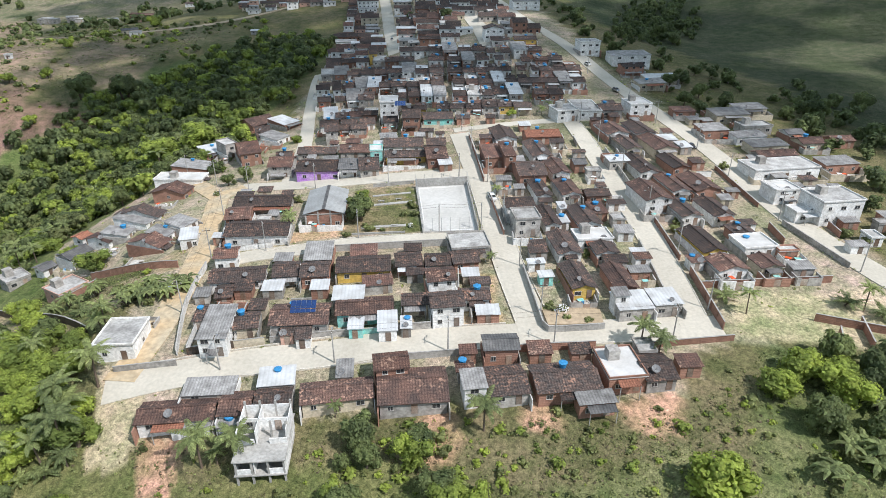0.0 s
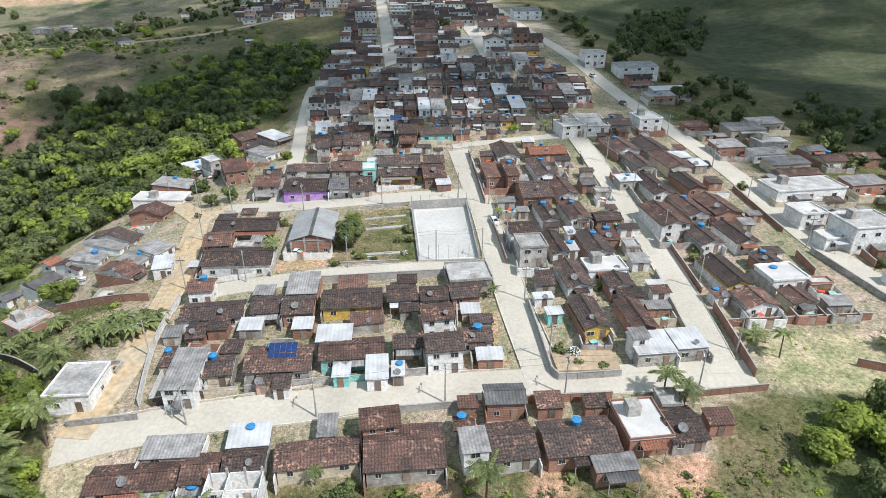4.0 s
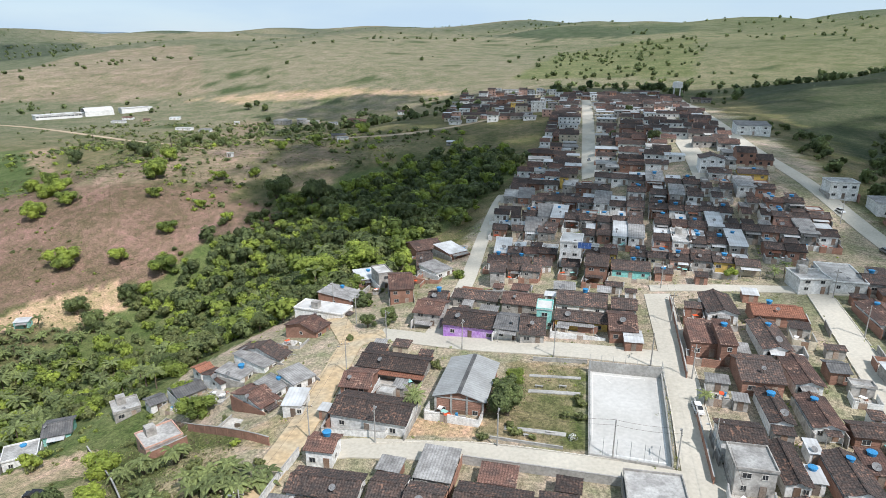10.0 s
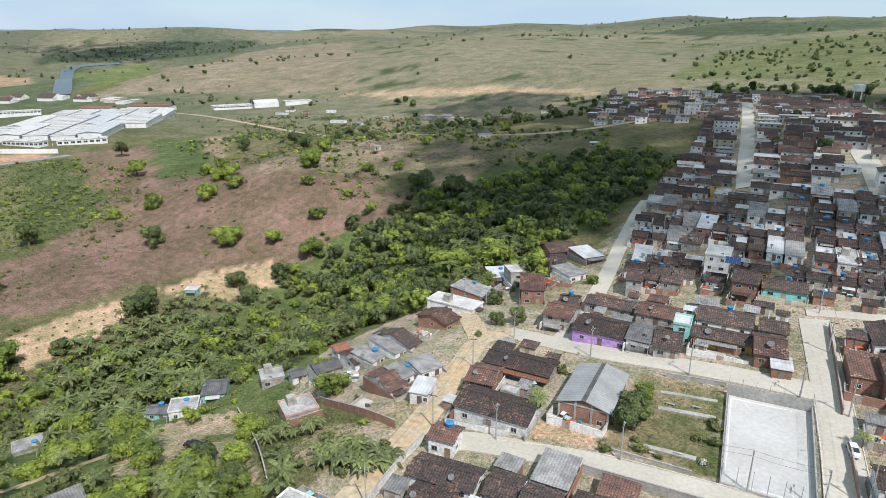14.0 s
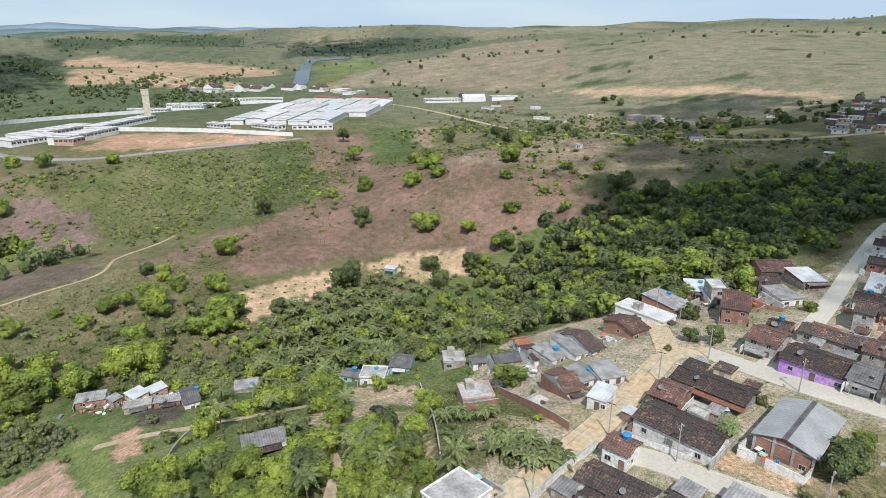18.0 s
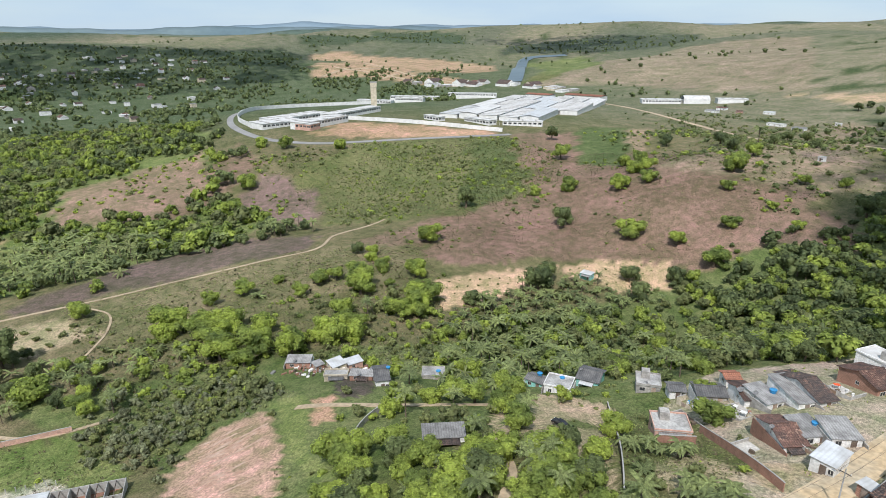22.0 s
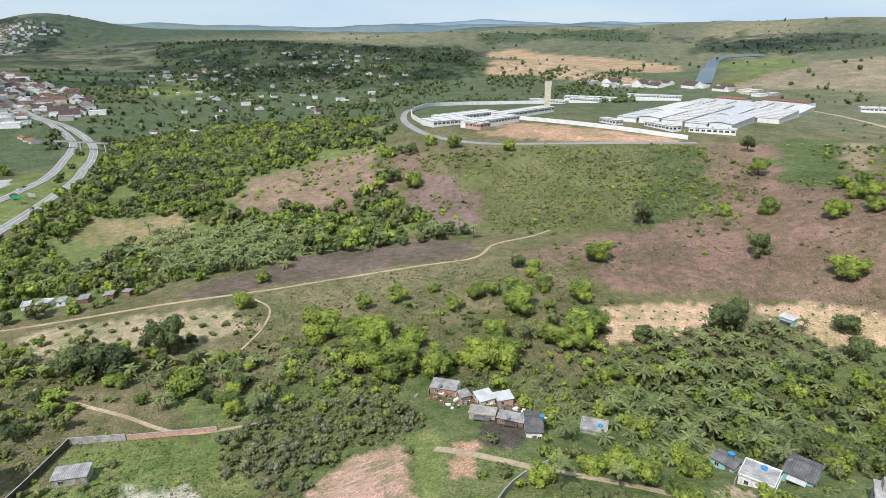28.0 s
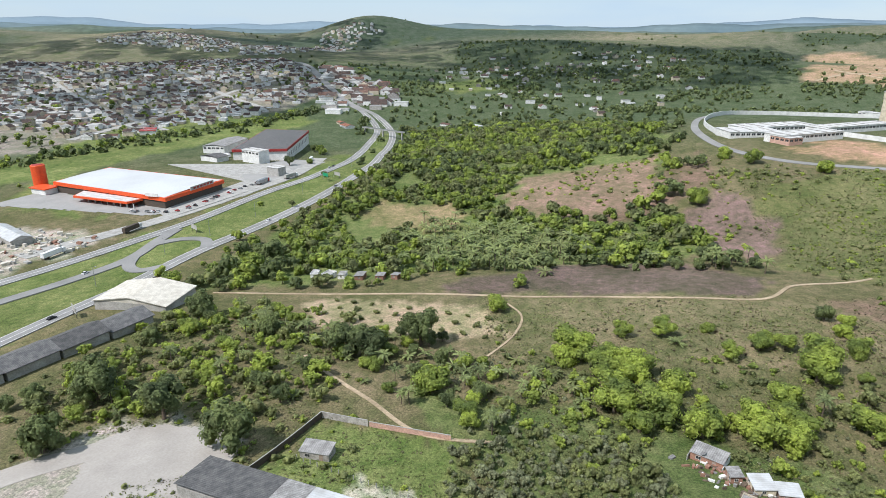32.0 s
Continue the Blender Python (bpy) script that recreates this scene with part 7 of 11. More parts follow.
def solar(x, y, z, rot, nx, ny):
    ob = thing("solar_panels", pose(x, y, z, 16, 0, rot), "dark blue solar panels on a tiled roof", "solar panels")
    pan = mat("solar_cells", (0.015, 0.035, 0.11), (0.02, 0.05, 0.15), 0.15, 2.0, 6.0, bump=0.0)
    for i in range(nx):
        for j in range(ny):
            p = part("panel", Shape().box(i * 1.05, j * 1.75, 0, i * 1.05 + 1.0, j * 1.75 + 1.68, 0.05), pan, ob)
            part("panel_frame", Shape().box(i * 1.05 - 0.02, j * 1.75 - 0.02, -0.03, i * 1.05 + 1.02, j * 1.75 + 1.70, -0.003), M_METAL, p)


solar(-31.5, 107.6, ground_z(-29, 109) + 3.7, 4, 5, 2)
solar(-18.5, 237.5, ground_z(-18, 240) + 8.8, 3, 4, 2)


# outbuildings, lean-tos and cross walls that fill the blocks
BLOCKS = [[(-52, 103), (-26, 106), (12, 108), (11, 139), (-27, 138), (-50, 133)], [(24, 120), (48, 120), (49, 140), (47.5, 178), (45, 226), (13, 222), (16, 180), (20, 140)], [(58, 124), (92, 124), (86, 160), (83, 200), (76, 250), (54, 228), (57, 170)],
          [(-54, 80), (-30, 80), (0, 86), (44, 88), (50, 99), (10, 98), (-52, 90)], [(-50, 192), (-10, 192), (4, 190), (0, 224), (-46, 226)], [(-60, 144), (-46, 144), (-44, 180), (-62, 180)], [(98, 130), (118, 135), (122, 190), (104, 240), (92, 236), (96, 180)]]
ra = random.Random(77)
for poly in BLOCKS:
    xs, ys = [p[0] for p in poly], [p[1] for p in poly]
    for _ in range(60):
        x, y = ra.uniform(min(xs), max(xs)), ra.uniform(min(ys), max(ys))
        w, d = ra.uniform(2.4, 5.0), ra.uniform(2.2, 4.2)
        if inside(poly, np.array([x]), np.array([y]))[0] and not any(abs(x - a) < bw + w / 2 - 0.5 and abs(y - c) < bd + d / 2 - 0.5 for a, c, bw, bd, _ in BUILT):
            house(x, y, w, d, 3, 1, ra.choice("gtttsuwtg") + ra.choice("GBWGBC") + "x", "annex")
    for _ in range(26):
        x, y = ra.uniform(min(xs), max(xs)), ra.uniform(min(ys), max(ys))
        L = ra.uniform(4, 9)
        v = ra.random() < 0.6
        e = (x + (0 if v else L), y + (L if v else 0))
        if inside(poly, np.array([x, e[0]]), np.array([y, e[1]])).all() and not any(abs((x + e[0]) / 2 - a) < bw - 0.2 + (0 if v else L / 2) and abs((y + e[1]) / 2 - c) < bd - 0.2 + (L / 2 if v else 0) for a, c, bw, bd, _ in BUILT):
            wall_run("yard_wall", [(x, y), e], ra.uniform(1.5, 2.1), WALLS[ra.choice("BGBWG")], "low yard wall between houses")

# yard and boundary walls
W_BRICK, W_GREY, W_WHITE = "bare brick yard wall", "grey plastered yard wall", "whitewashed yard wall"
wall_run("yard_wall", [(20.5, 106.5), (21.5, 104.8), (33, 105.6)], 1.6, M_CONCRETE, W_GREY)
wall_run("yard_wall", [(20.5, 106.5), (18.8, 128)], 1.6, M_CONCRETE, W_GREY)
wall_run("yard_wall", [(57, 105), (57.3, 126)], 2.2, WALLS["B"], W_BRICK)
wall_run("yard_wall", [(57.3, 120), (88, 122)], 1.8, WALLS["B"], W_BRICK)
wall_run("yard_wall", [(37, 99.6), (58, 102.0)], 1.4, WALLS["B"], "overgrown brick boundary wall")
wall_run("yard_wall", [(77, 108), (96, 101)], 1.8, WALLS["B"], W_BRICK)
wall_run("yard_wall", [(80, 104), (78, 99)], 1.8, WALLS["B"], W_BRICK)
wall_run("yard_wall", [(86, 107), (84, 99)], 1.8, WALLS["B"], W_BRICK)
wall_run("yard_wall", [(-64, 96.5), (-52, 97.6)], 1.5, WALLS["G"], W_GREY)
wall_run("yard_wall", [(-12, 97.2), (5, 98.6)], 1.5, M_CONCRETE, W_GREY)
wall_run("yard_wall", [(12, 99.0), (30, 100)], 1.8, WALLS["B"], W_BRICK)
wall_run("front_wall", [(-51, 100.6), (-42, 102.2)], 1.8, M_DARKMETAL, "dark metal front gates between white posts")
wall_run("front_wall", [(-42, 102.2), (-36, 103.0)], 1.7, WALLS["C"], "cream front yard wall with stains")
wall_run("front_wall", [(-35, 103.2), (-19, 105.0)], 1.6, WALLS["G"], W_GREY)
wall_run("front_wall", [(-18.6, 105.1), (-11.5, 105.8)], 1.3, WALLS["T"], "turquoise front yard wall")
wall_run("front_wall", [(-11, 105.9), (-2.5, 106.6)], 1.7, WALLS["G"], W_GREY)
for x, y, l in ((-51, 101, 12), (-42, 103, 9), (-35, 104, 8), (-19, 105.6, 8), (-11, 106.2, 8), (-2.5, 107, 9), (6, 107.6, 8)):
    wall_run("side_wall", [(x, y), (x - 0.06 * l, y + l)], 1.9, WALLS["W" if l > 8 else "G"], "tall yard wall between two houses")
wall_run("yard_wall", [(-53, 100.5), (-57, 118), (-58, 134)], 1.8, WALLS["W"], W_WHITE)
wall_run("yard_wall", [(-27, 139), (10, 141)], 1.8, M_CONCRETE, W_GREY)
wall_run("yard_wall", [(-57, 141), (-44, 142.6)], 1.5, WALLS["W"], W_WHITE)
wall_run("yard_wall", [(-44, 142.6), (-43, 152)], 1.5, WALLS["W"], W_WHITE)
wall_run("yard_wall", [(-57, 141), (-61, 160)], 1.7, WALLS["W"], W_WHITE)
wall_run("yard_wall", [(15.8, 145), (13.6, 168)], 1.7, WALLS["B"], W_BRICK)
wall_run("yard_wall", [(12.5, 178), (9.3, 218)], 1.8, WALLS["B"], W_BRICK)
wall_run("yard_wall", [(48.6, 112), (49.2, 140)], 1.5, M_CONCRETE, W_GREY)
wall_run("yard_wall", [(57, 132), (56.4, 158)], 1.6, WALLS["B"], W_BRICK)
wall_run("yard_wall", [(56, 164), (54, 200)], 1.6, WALLS["G"], W_GREY)
wall_run("yard_wall", [(95.5, 128), (90, 150)], 1.4, WALLS["G"], W_GREY)
wall_run("yard_wall", [(88, 160), (85.6, 186)], 1.4, WALLS["B"], W_BRICK)
wall_run("yard_wall", [(-95, 146), (-79, 140), (-66, 136)], 2.0, WALLS["B"], W_BRICK)
wall_run("yard_wall", [(-119, 139), (-101, 128), (-84, 116), (-76, 110)], 1.9, M_DARKMETAL, "long dark grey boundary wall")
wall_run("yard_wall", [(-96, 135), (-90, 140)], 2.0, WALLS["B"], W_BRICK)
wall_run("yard_wall", [(-152, 96), (-140, 80), (-120, 68)], 1.8, M_CONCRETE, "long dark grey boundary wall")
wall_run("yard_wall", [(-150, -44), (-175, -41.5), (-197, -39.5)], 2.2, M_DARKMETAL, "dark boundary wall with weathered posts")
wall_run("yard_wall", [(-197, -39.3), (-198, -24)], 2.2, WALLS["G"], W_GREY)
wall_run("yard_wall", [(-198, -23.6), (-200, 2)], 1.8, WALLS["K"], "reddish earth-stained boundary wall")
wall_run("park_wall", [(-24, 147.6), (-10, 147.8)], 0.5, M_CONCRETE, "low concrete edging of the small park", "edging")
wall_run("park_wall", [(-21.5, 179.6), (-9, 180.2)], 1.0, M_CONCRETE, "low concrete edging of the small park", "edging")
for x, y in ((-17, 150), (-13, 152), (-18, 168), (-13, 169)):
    b = thing("bench", on(x, y, 0, 5), "pale concrete park bench without a back", "bench", "park benches")
    part("seat", Shape().box(-0.9, -0.22, 0.4, 0.9, 0.22, 0.5), M_CONCRETE, b)
    for sx in (-0.65, 0.65):
        part("leg", Shape().box(sx - 0.1, -0.18, -0.3, sx + 0.1, 0.18, 0.4), M_CONCRETE, b)
ribbon("park_path", [(-20, 166), (-15, 166.5), (-9, 167)], 1.2, M_CONCRETE, "narrow pale park path", "path", lift=0.2, step=2)
ribbon("park_path_low", [(-22, 151.6), (-15, 152), (-10, 152.2)], 1.1, M_CONCRETE, "narrow pale park path", "path", lift=0.2, step=2)
ribbon("park_path_high", [(-21, 172.5), (-15, 173), (-9.6, 173.4)], 0.9, M_CONCRETE, "narrow pale park path", "path", lift=0.2, step=2)

# planted terrace behind its round-cornered wall, with white-flowering bush
TER = Shape()
TER.prism([(21.5, 106), (33, 106.6), (33.5, 113), (21, 112.5)], ground_z(27, 108) - 1.5, ground_z(27, 108) + 0.9)
single("garden_terrace", TER, M_TRACK, Matrix(), "raised earth garden terrace behind a wall", "terrace", kind="structure")

# kerbs along the streets
def kerb(pts):
    s = Shape()
    line = fine_line(pts, 2.0)
    for p, q in zip(line, line[1:]):
        d = q - p
        z = (ground_z(p.x, p.y) + ground_z(q.x, q.y)) / 2
        m = Matrix.Translation((p.x, p.y, z)) @ Matrix.Rotation(math.atan2(d.y, d.x), 4, "Z")
        s.box(0, -0.09, -0.4, d.length, 0.09, 0.36, m=m)
    single("kerb", s, M_KERB, Matrix(), "pale limewashed kerb along a street", "kerb", kind="structure")


kerb([(15.1, 108), (12.4, 128), (10.8, 146)])
kerb([(10.4, 148), (9.2, 165), (7.4, 182)])
kerb([(22.6, 108), (19.7, 128), (17.6, 150), (14.6, 180), (10, 220)])
kerb([(-46, 140), (-27, 145.2), (-6, 146.7), (9.6, 147.2)])
kerb([(48.9, 110), (49.6, 143), (48, 178), (45, 228)])
kerb([(55.4, 110), (56.4, 143), (55, 178), (51.5, 228)])
kerb([(-60, 98), (-38, 102), (-12, 106), (13, 107.8)])
kerb([(-40, 94), (-20, 96.2), (10, 100.2), (50, 101.8)])



# ---- the walled complex on the hill ----
def long_block(name, x, y, w, d, rot, h, label, roof="flat", wall=None, roofmat=None, windows=(), z=None, group="white complex"):
    """A long low institutional building: walls, eaves slab or gable roof, window strips on the given sides."""
    m = pose(x, y, 0, 0, 0, rot)
    if z is None:
        z = sum(ground_z(*(m @ Vector((sx * w / 2, sy * d / 2, 0))).xy) for sx in (-1, 1) for sy in (-1, 1)) / 4 + 0.3
    ob = thing(name, pose(x, y, z, 0, 0, rot), label, "building", group)
    part("wall", Shape().prism([(-w / 2, -d / 2), (w / 2, -d / 2), (w / 2, d / 2), (-w / 2, d / 2)], -9, h), wall or M_WHITE, ob)
    s = Shape()
    pitch = 0.2 if d < 19 else 0.08
    if roof == "gable":
        for sg in (1, -1):
            q = [Vector((-w / 2 - 0.6, sg * (d / 2 + 0.8), h)), Vector((w / 2 + 0.6, sg * (d / 2 + 0.8), h)), Vector((w / 2 + 0.6, 0, h + d * pitch)), Vector((-w / 2 - 0.6, 0, h + d * pitch))]
            s.face(q if sg < 0 else q[::-1])
            s.face([p - Vector((0, 0, 0.25)) for p in (q[::-1] if sg < 0 else q)])
        for sx in (-w / 2, w / 2):
            s.face([Vector((sx, -d / 2, h)), Vector((sx, d / 2, h)), Vector((sx, 0, h + d * pitch * 0.95))])
    elif roof == "round":
        n = 10
        for j in range(n):
            a0, a1 = math.pi * j / n, math.pi * (j + 1) / n
            p = [Vector((sx, -math.cos(a) * d / 2, h + math.sin(a) * d * 0.28)) for sx, a in ((-w / 2, a0), (w / 2, a0), (w / 2, a1), (-w / 2, a1))]
            s.face(p)
    else:
        s.box(-w / 2 - 0.5, -d / 2 - 0.5, h, w / 2 + 0.5, d / 2 + 0.5, h + 0.35)
        n = max(1, int(w / 14))
        for j in range(n):
            part("roof_rib", Shape().box(-w / 2 + (j + 0.45) * w / n, -d / 2, h + 0.354, -w / 2 + (j + 0.55) * w / n, d / 2, h + 0.8), ROOFS["s"], ob)
    part("roof", s, roofmat or ROOFS["S"], ob)
    for side in windows:
        L, o = (w, d / 2) if side in (0, 180) else (d, w / 2)
        n = max(1, int(L / 5))
        for j in range(n):
            px = (j + 0.5) / n * L - L / 2
            p = Matrix.Rotation(radians(side), 4, "Z") @ Vector((px, -o, 0))
            wi = part("window", Shape().box(-1.7, -0.08, 0, 1.7, 0.02, 1.9), M_GLASS, ob, "dark strip window")
            wi.matrix_local = pose(p.x, p.y, h - 3.2, 0, 0, side)
            part("mullion", Shape().box(-0.08, -0.14, 0, 0.08, -0.081, 1.9), M_WHITE, wi)
    BUILT.append((x, y, w / 2, w / 2 if abs(rot) > 25 else d / 2, z + h))
    return ob


WB = "long low white building with a flat roof"
long_block("white_block", -708, 134, 50, 28, 112, 5.5, WB, windows=(0, 90))
long_block("white_block", -692, 178, 74, 20, 130, 7.0, WB, windows=(0, 180))
long_block("white_block", -752, 160, 84, 24, 124, 5.5, WB, windows=(0,))
long_block("white_block", -770, 232, 100, 18, 130, 6.0, WB, windows=(0,))
long_block("brick_block", -668, 160, 16, 20, 130, 6.0, "low building with orange brick and white bays", wall=WALLS["K"], windows=(0, 270))
tw = thing("water_tower", pose(-862, 286, ground_z(-862, 286), 0, 0, -15), "tall pale concrete water tower", "water tower")
part("shaft", Shape().box(-5.5, -4, -4, 5.5, 4, 27), WALLS["C"], tw)
part("head", Shape().box(-6, -4.5, 27, 6, 4.5, 33), WALLS["C"], tw)
part("cap", Shape().box(-6.3, -4.8, 33, 6.3, 4.8, 33.6), M_CONCRETE, tw)
# the large group of white sheds
u, v = Vector((-0.70, 0.714)), Vector((0.714, 0.70))
for row in range(6):
    for seg in range(3):
        L = (84, 96, 92)[seg]
        if row == 5 and seg == 0:
            continue
        s0 = (10, 100, 204)[seg] + L / 2 + row * 3
        c = Vector((-702, 321)) + u * s0 + v * (8 + row * 24)
        long_block("white_shed", c.x, c.y, L + 6, 22.4, 134.5, 5.0 + (row * 2 + seg) % 3 * 0.8, "long white shed with a pale low roof", roof="gable" if (row + seg) % 3 == 1 else "flat", roofmat=ROOFS["S"] if (row + seg) % 4 else ROOFS["w"], windows=(180,) if row == 5 else (), group="white sheds")
for x, y, w, d, rot in ((-655, 352, 40, 12, 20), (-628, 392, 44, 12, 60), (-690, 310, 26, 10, 20)):
    long_block("white_office", x, y, w, d, rot, 4.5, "small white building with dark windows", windows=(0, 90))
long_block("tiled_hall", -967, 612, 46, 22, 35, 8, "white hall with a wide orange tile roof", roof="gable", roofmat=ROOFS["o"])
long_block("tiled_hall", -905, 662, 66, 24, 30, 8, "white hall with a wide orange tile roof", roof="gable", roofmat=ROOFS["o"])
long_block("white_block", -1130, 440, 90, 18, 60, 8, WB, windows=(0,))
long_block("white_block", -1092, 540, 90, 18, 60, 9, WB, windows=(0,))
long_block("white_block", -1010, 330, 60, 14, 50, 6, WB, windows=(0,))
long_block("white_block", -1040, 400, 50, 14, 50, 7, WB, windows=(0,))
long_block("white_works", -820, 745, 60, 20, 62, 6, "white works building beside the hill road", windows=(0,))
long_block("white_works", -798, 795, 40, 24, 62, 5, "white works building with a rounded roof", roof="round")
long_block("white_works", -770, 842, 46, 16, 62, 6, "white works building beside the hill road")


def perimeter(name, pts, h, label):
    s = Shape()
    line = fine_line(pts, 7.0)
    for p, q in zip(line, line[1:]):
        d = q - p
        z = (ground_z(p.x, p.y) + ground_z(q.x, q.y)) / 2
        m = Matrix.Translation((p.x, p.y, z)) @ Matrix.Rotation(math.atan2(d.y, d.x), 4, "Z")
        s.box(0, -0.3, -3, d.length + 0.1, 0.3, h, m=m)
        s.box(0, -0.45, -3, 0.6, 0.45, h + 0.15, m=m)
    single(name, s, M_WHITE, Matrix(), label, "wall", kind="structure")


perimeter("perimeter_wall", [(-706, 108), (-800, 100), (-890, 118), (-950, 150), (-985, 225), (-1000, 330)], 5.0, "high white perimeter wall in a wide curve")
perimeter("inner_wall", [(-727, 216), (-660, 286), (-599, 352)], 4.2, "high white wall beside the bare red yard")
for k in range(22):
    f = k / 21
    p = Vector((-634, 366)).lerp(Vector((-776, 612)), f)
    o = thing("fence_post", on(p.x, p.y), "white fence post on the hill crest", "fence post", "fence posts")
    part("shaft", Shape().tube([(0, 0, -0.5), (0, 0, 2.6)], [0.18, 0.15], 6), M_WHITE, o)

# houses along the hill road
for x, y, w, d, rot, st, sty in ((-462, 772, 22, 10, 10, 2, "sGx"), (-425, 777, 24, 10, 10, 1, "sGx"), (-293, 433, 4, 3, 0, 1, "sWx"), (-242, 514, 9, 5, 20, 1, "gWx"), (-325, 727, 40, 8, -15, 1, "rBx"), (-145, 509, 9, 5, 10, 1, "wGx"),
                                 (-716, 770, 14, 9, 20, 1, "rWx"), (-300, 797, 14, 9, 0, 1, "dWx"), (-560, 700, 20, 9, 15, 1, "sWx"), (-520, 690, 14, 8, 15, 1, "gWx"), (-262, 232, 6, 4.5, 30, 1, "wTx")):
    house(x, y, w, d, rot, st, sty)
for x, y, w, d, r, n, sty in ((-467, 779, 13, 10, 30, 2, "sGx"), (-438, 780, 13, 10, 30, 2, "gGx"), (-364, 727, 11, 7, 35, 1, "gWx"), (-300, 680, 26, 7, 40, 1, "rKx"), (-253, 528, 12, 7, 30, 1, "DCx"), (-531, 768, 7, 5, 30, 1, "sWx"), (-699, 735, 18, 8, 20, 1, "gWx"), (-648, 787, 14, 8, 20, 1, "wWx"), (-676, 762, 8, 6, 20, 1, "rKx")):
    house(x, y, w, d, r, n, sty)
# tall houses in the far village
house(-102, 640, 13, 12, 8, 3, "sWx")
house(55, 450, 18, 14, 5, 2, "gWx")
house(-128, 668, 12, 10, 8, 2, "sYx")
t2 = thing("water_tower", pose(22, 760, ground_z(22, 760)), "white village water tower on four legs", "water tower")
for sx in (-3, 3):
    for sy in (-3, 3):
        part("leg", Shape().box(sx - 0.5, sy - 0.5, -2, sx + 0.5, sy + 0.5, 12), M_WHITE, t2)
part("cistern", Shape().tube([(0, 0, 12), (0, 0, 12.5), (0, 0, 18), (0, 0, 18.6)], [4.0, 5.0, 5.0, 1.0], 14), M_WHITE, t2)



# ---- the orange store by the highway ----
def store():
    ob = thing("warehouse_store", pose(-460, -364, -58.0, 0, 0, 0), "huge flat-roofed store clad in orange with a white roof", "store")
    ring = [(24, -63), (38, 63), (-27, 66), (-36, -65)]
    part("wall", Shape().prism(ring, -3, 6.4), M_DARKMETAL, ob, "dark open shop front")
    part("fascia", Shape().prism([(p[0] * 1.03, p[1] * 1.03) for p in ring], 6.2, 9.2), M_ORANGE, ob, "orange fascia band")
    rf = Shape()
    n = 18
    for k in range(n):
        a, b = k / n, (k + 1) / n
        P = lambda s, t: Vector((*(Vector(ring[0]).lerp(Vector(ring[1]), s).lerp(Vector(ring[3]).lerp(Vector(ring[2]), s), t)), 9.25 + 0.7 * math.sin(math.pi * t)))
        for j in range(6):
            rf.face([P(a, j / 6), P(b, j / 6), P(b, (j + 1) / 6), P(a, (j + 1) / 6)])
    part("roof", rf.weld(), mat("pale_membrane_roof", (0.55, 0.56, 0.56), (0.49, 0.495, 0.49), 0.55, 0.03, 0.6, bump=0.05, grain=(0.94, 1.05)), ob, "smooth white roof")
    part("canopy", Shape().prism([(30, -26), (46, -20), (48, 36), (36, 40)], 4.2, 5.8), M_ORANGE, ob, "low orange canopy")
    part("canopy_roof", Shape().prism([(31, -25), (45, -19), (47, 35), (37, 39)], 5.81, 6.0), ROOFS["S"], ob)
    part("annex", Shape().prism([(22, -82), (34, -80), (36, -62), (24, -62)], -2, 4.6), M_WHITE, ob, "white annex")
    part("annex_roof", Shape().prism([(21, -83), (35, -81), (37, -61), (23, -61)], 4.6, 5.4), M_ORANGE, ob)
    for k in range(8):
        f = k / 7
        p = Vector((41, -10)).lerp(Vector((46, 40)), f)
        part("column", Shape().tube([(p.x, p.y, -1), (p.x, p.y, 4.2)], [0.35, 0.35], 8), M_WHITE, ob)
    sg = part("sign_board", Shape().box(-14, 67.5, 9.3, 14, 68.1, 12.2), M_CONCRETE, ob, "pale sign board with unreadable bars")
    for k in range(6):
        part("sign_bar", Shape().box(-12 + k * 4, 68.11, 10, -9.2 + k * 4, 68.2, 11.6), M_RED, sg)
    part("sign_board", Shape().box(38.5, 46, 9.3, 39, 58, 12), M_WHITE, ob)
    BUILT.append((-460, -364, 45, 80, -48))
    t = thing("storage_tank", pose(-440, -449, -58.0), "tall orange cylindrical water tank", "tank")
    part("barrel", Shape().tube([(0, 0, -2), (0, 0, 21), (0, 0, 21.6)], [5.6, 5.6, 5.0], 20), M_ORANGE, t)
    part("cap", Shape().tube([(0, 0, 21.6), (0, 0, 22.0)], [4.6, 3.0], 20), M_RED, t)


store()


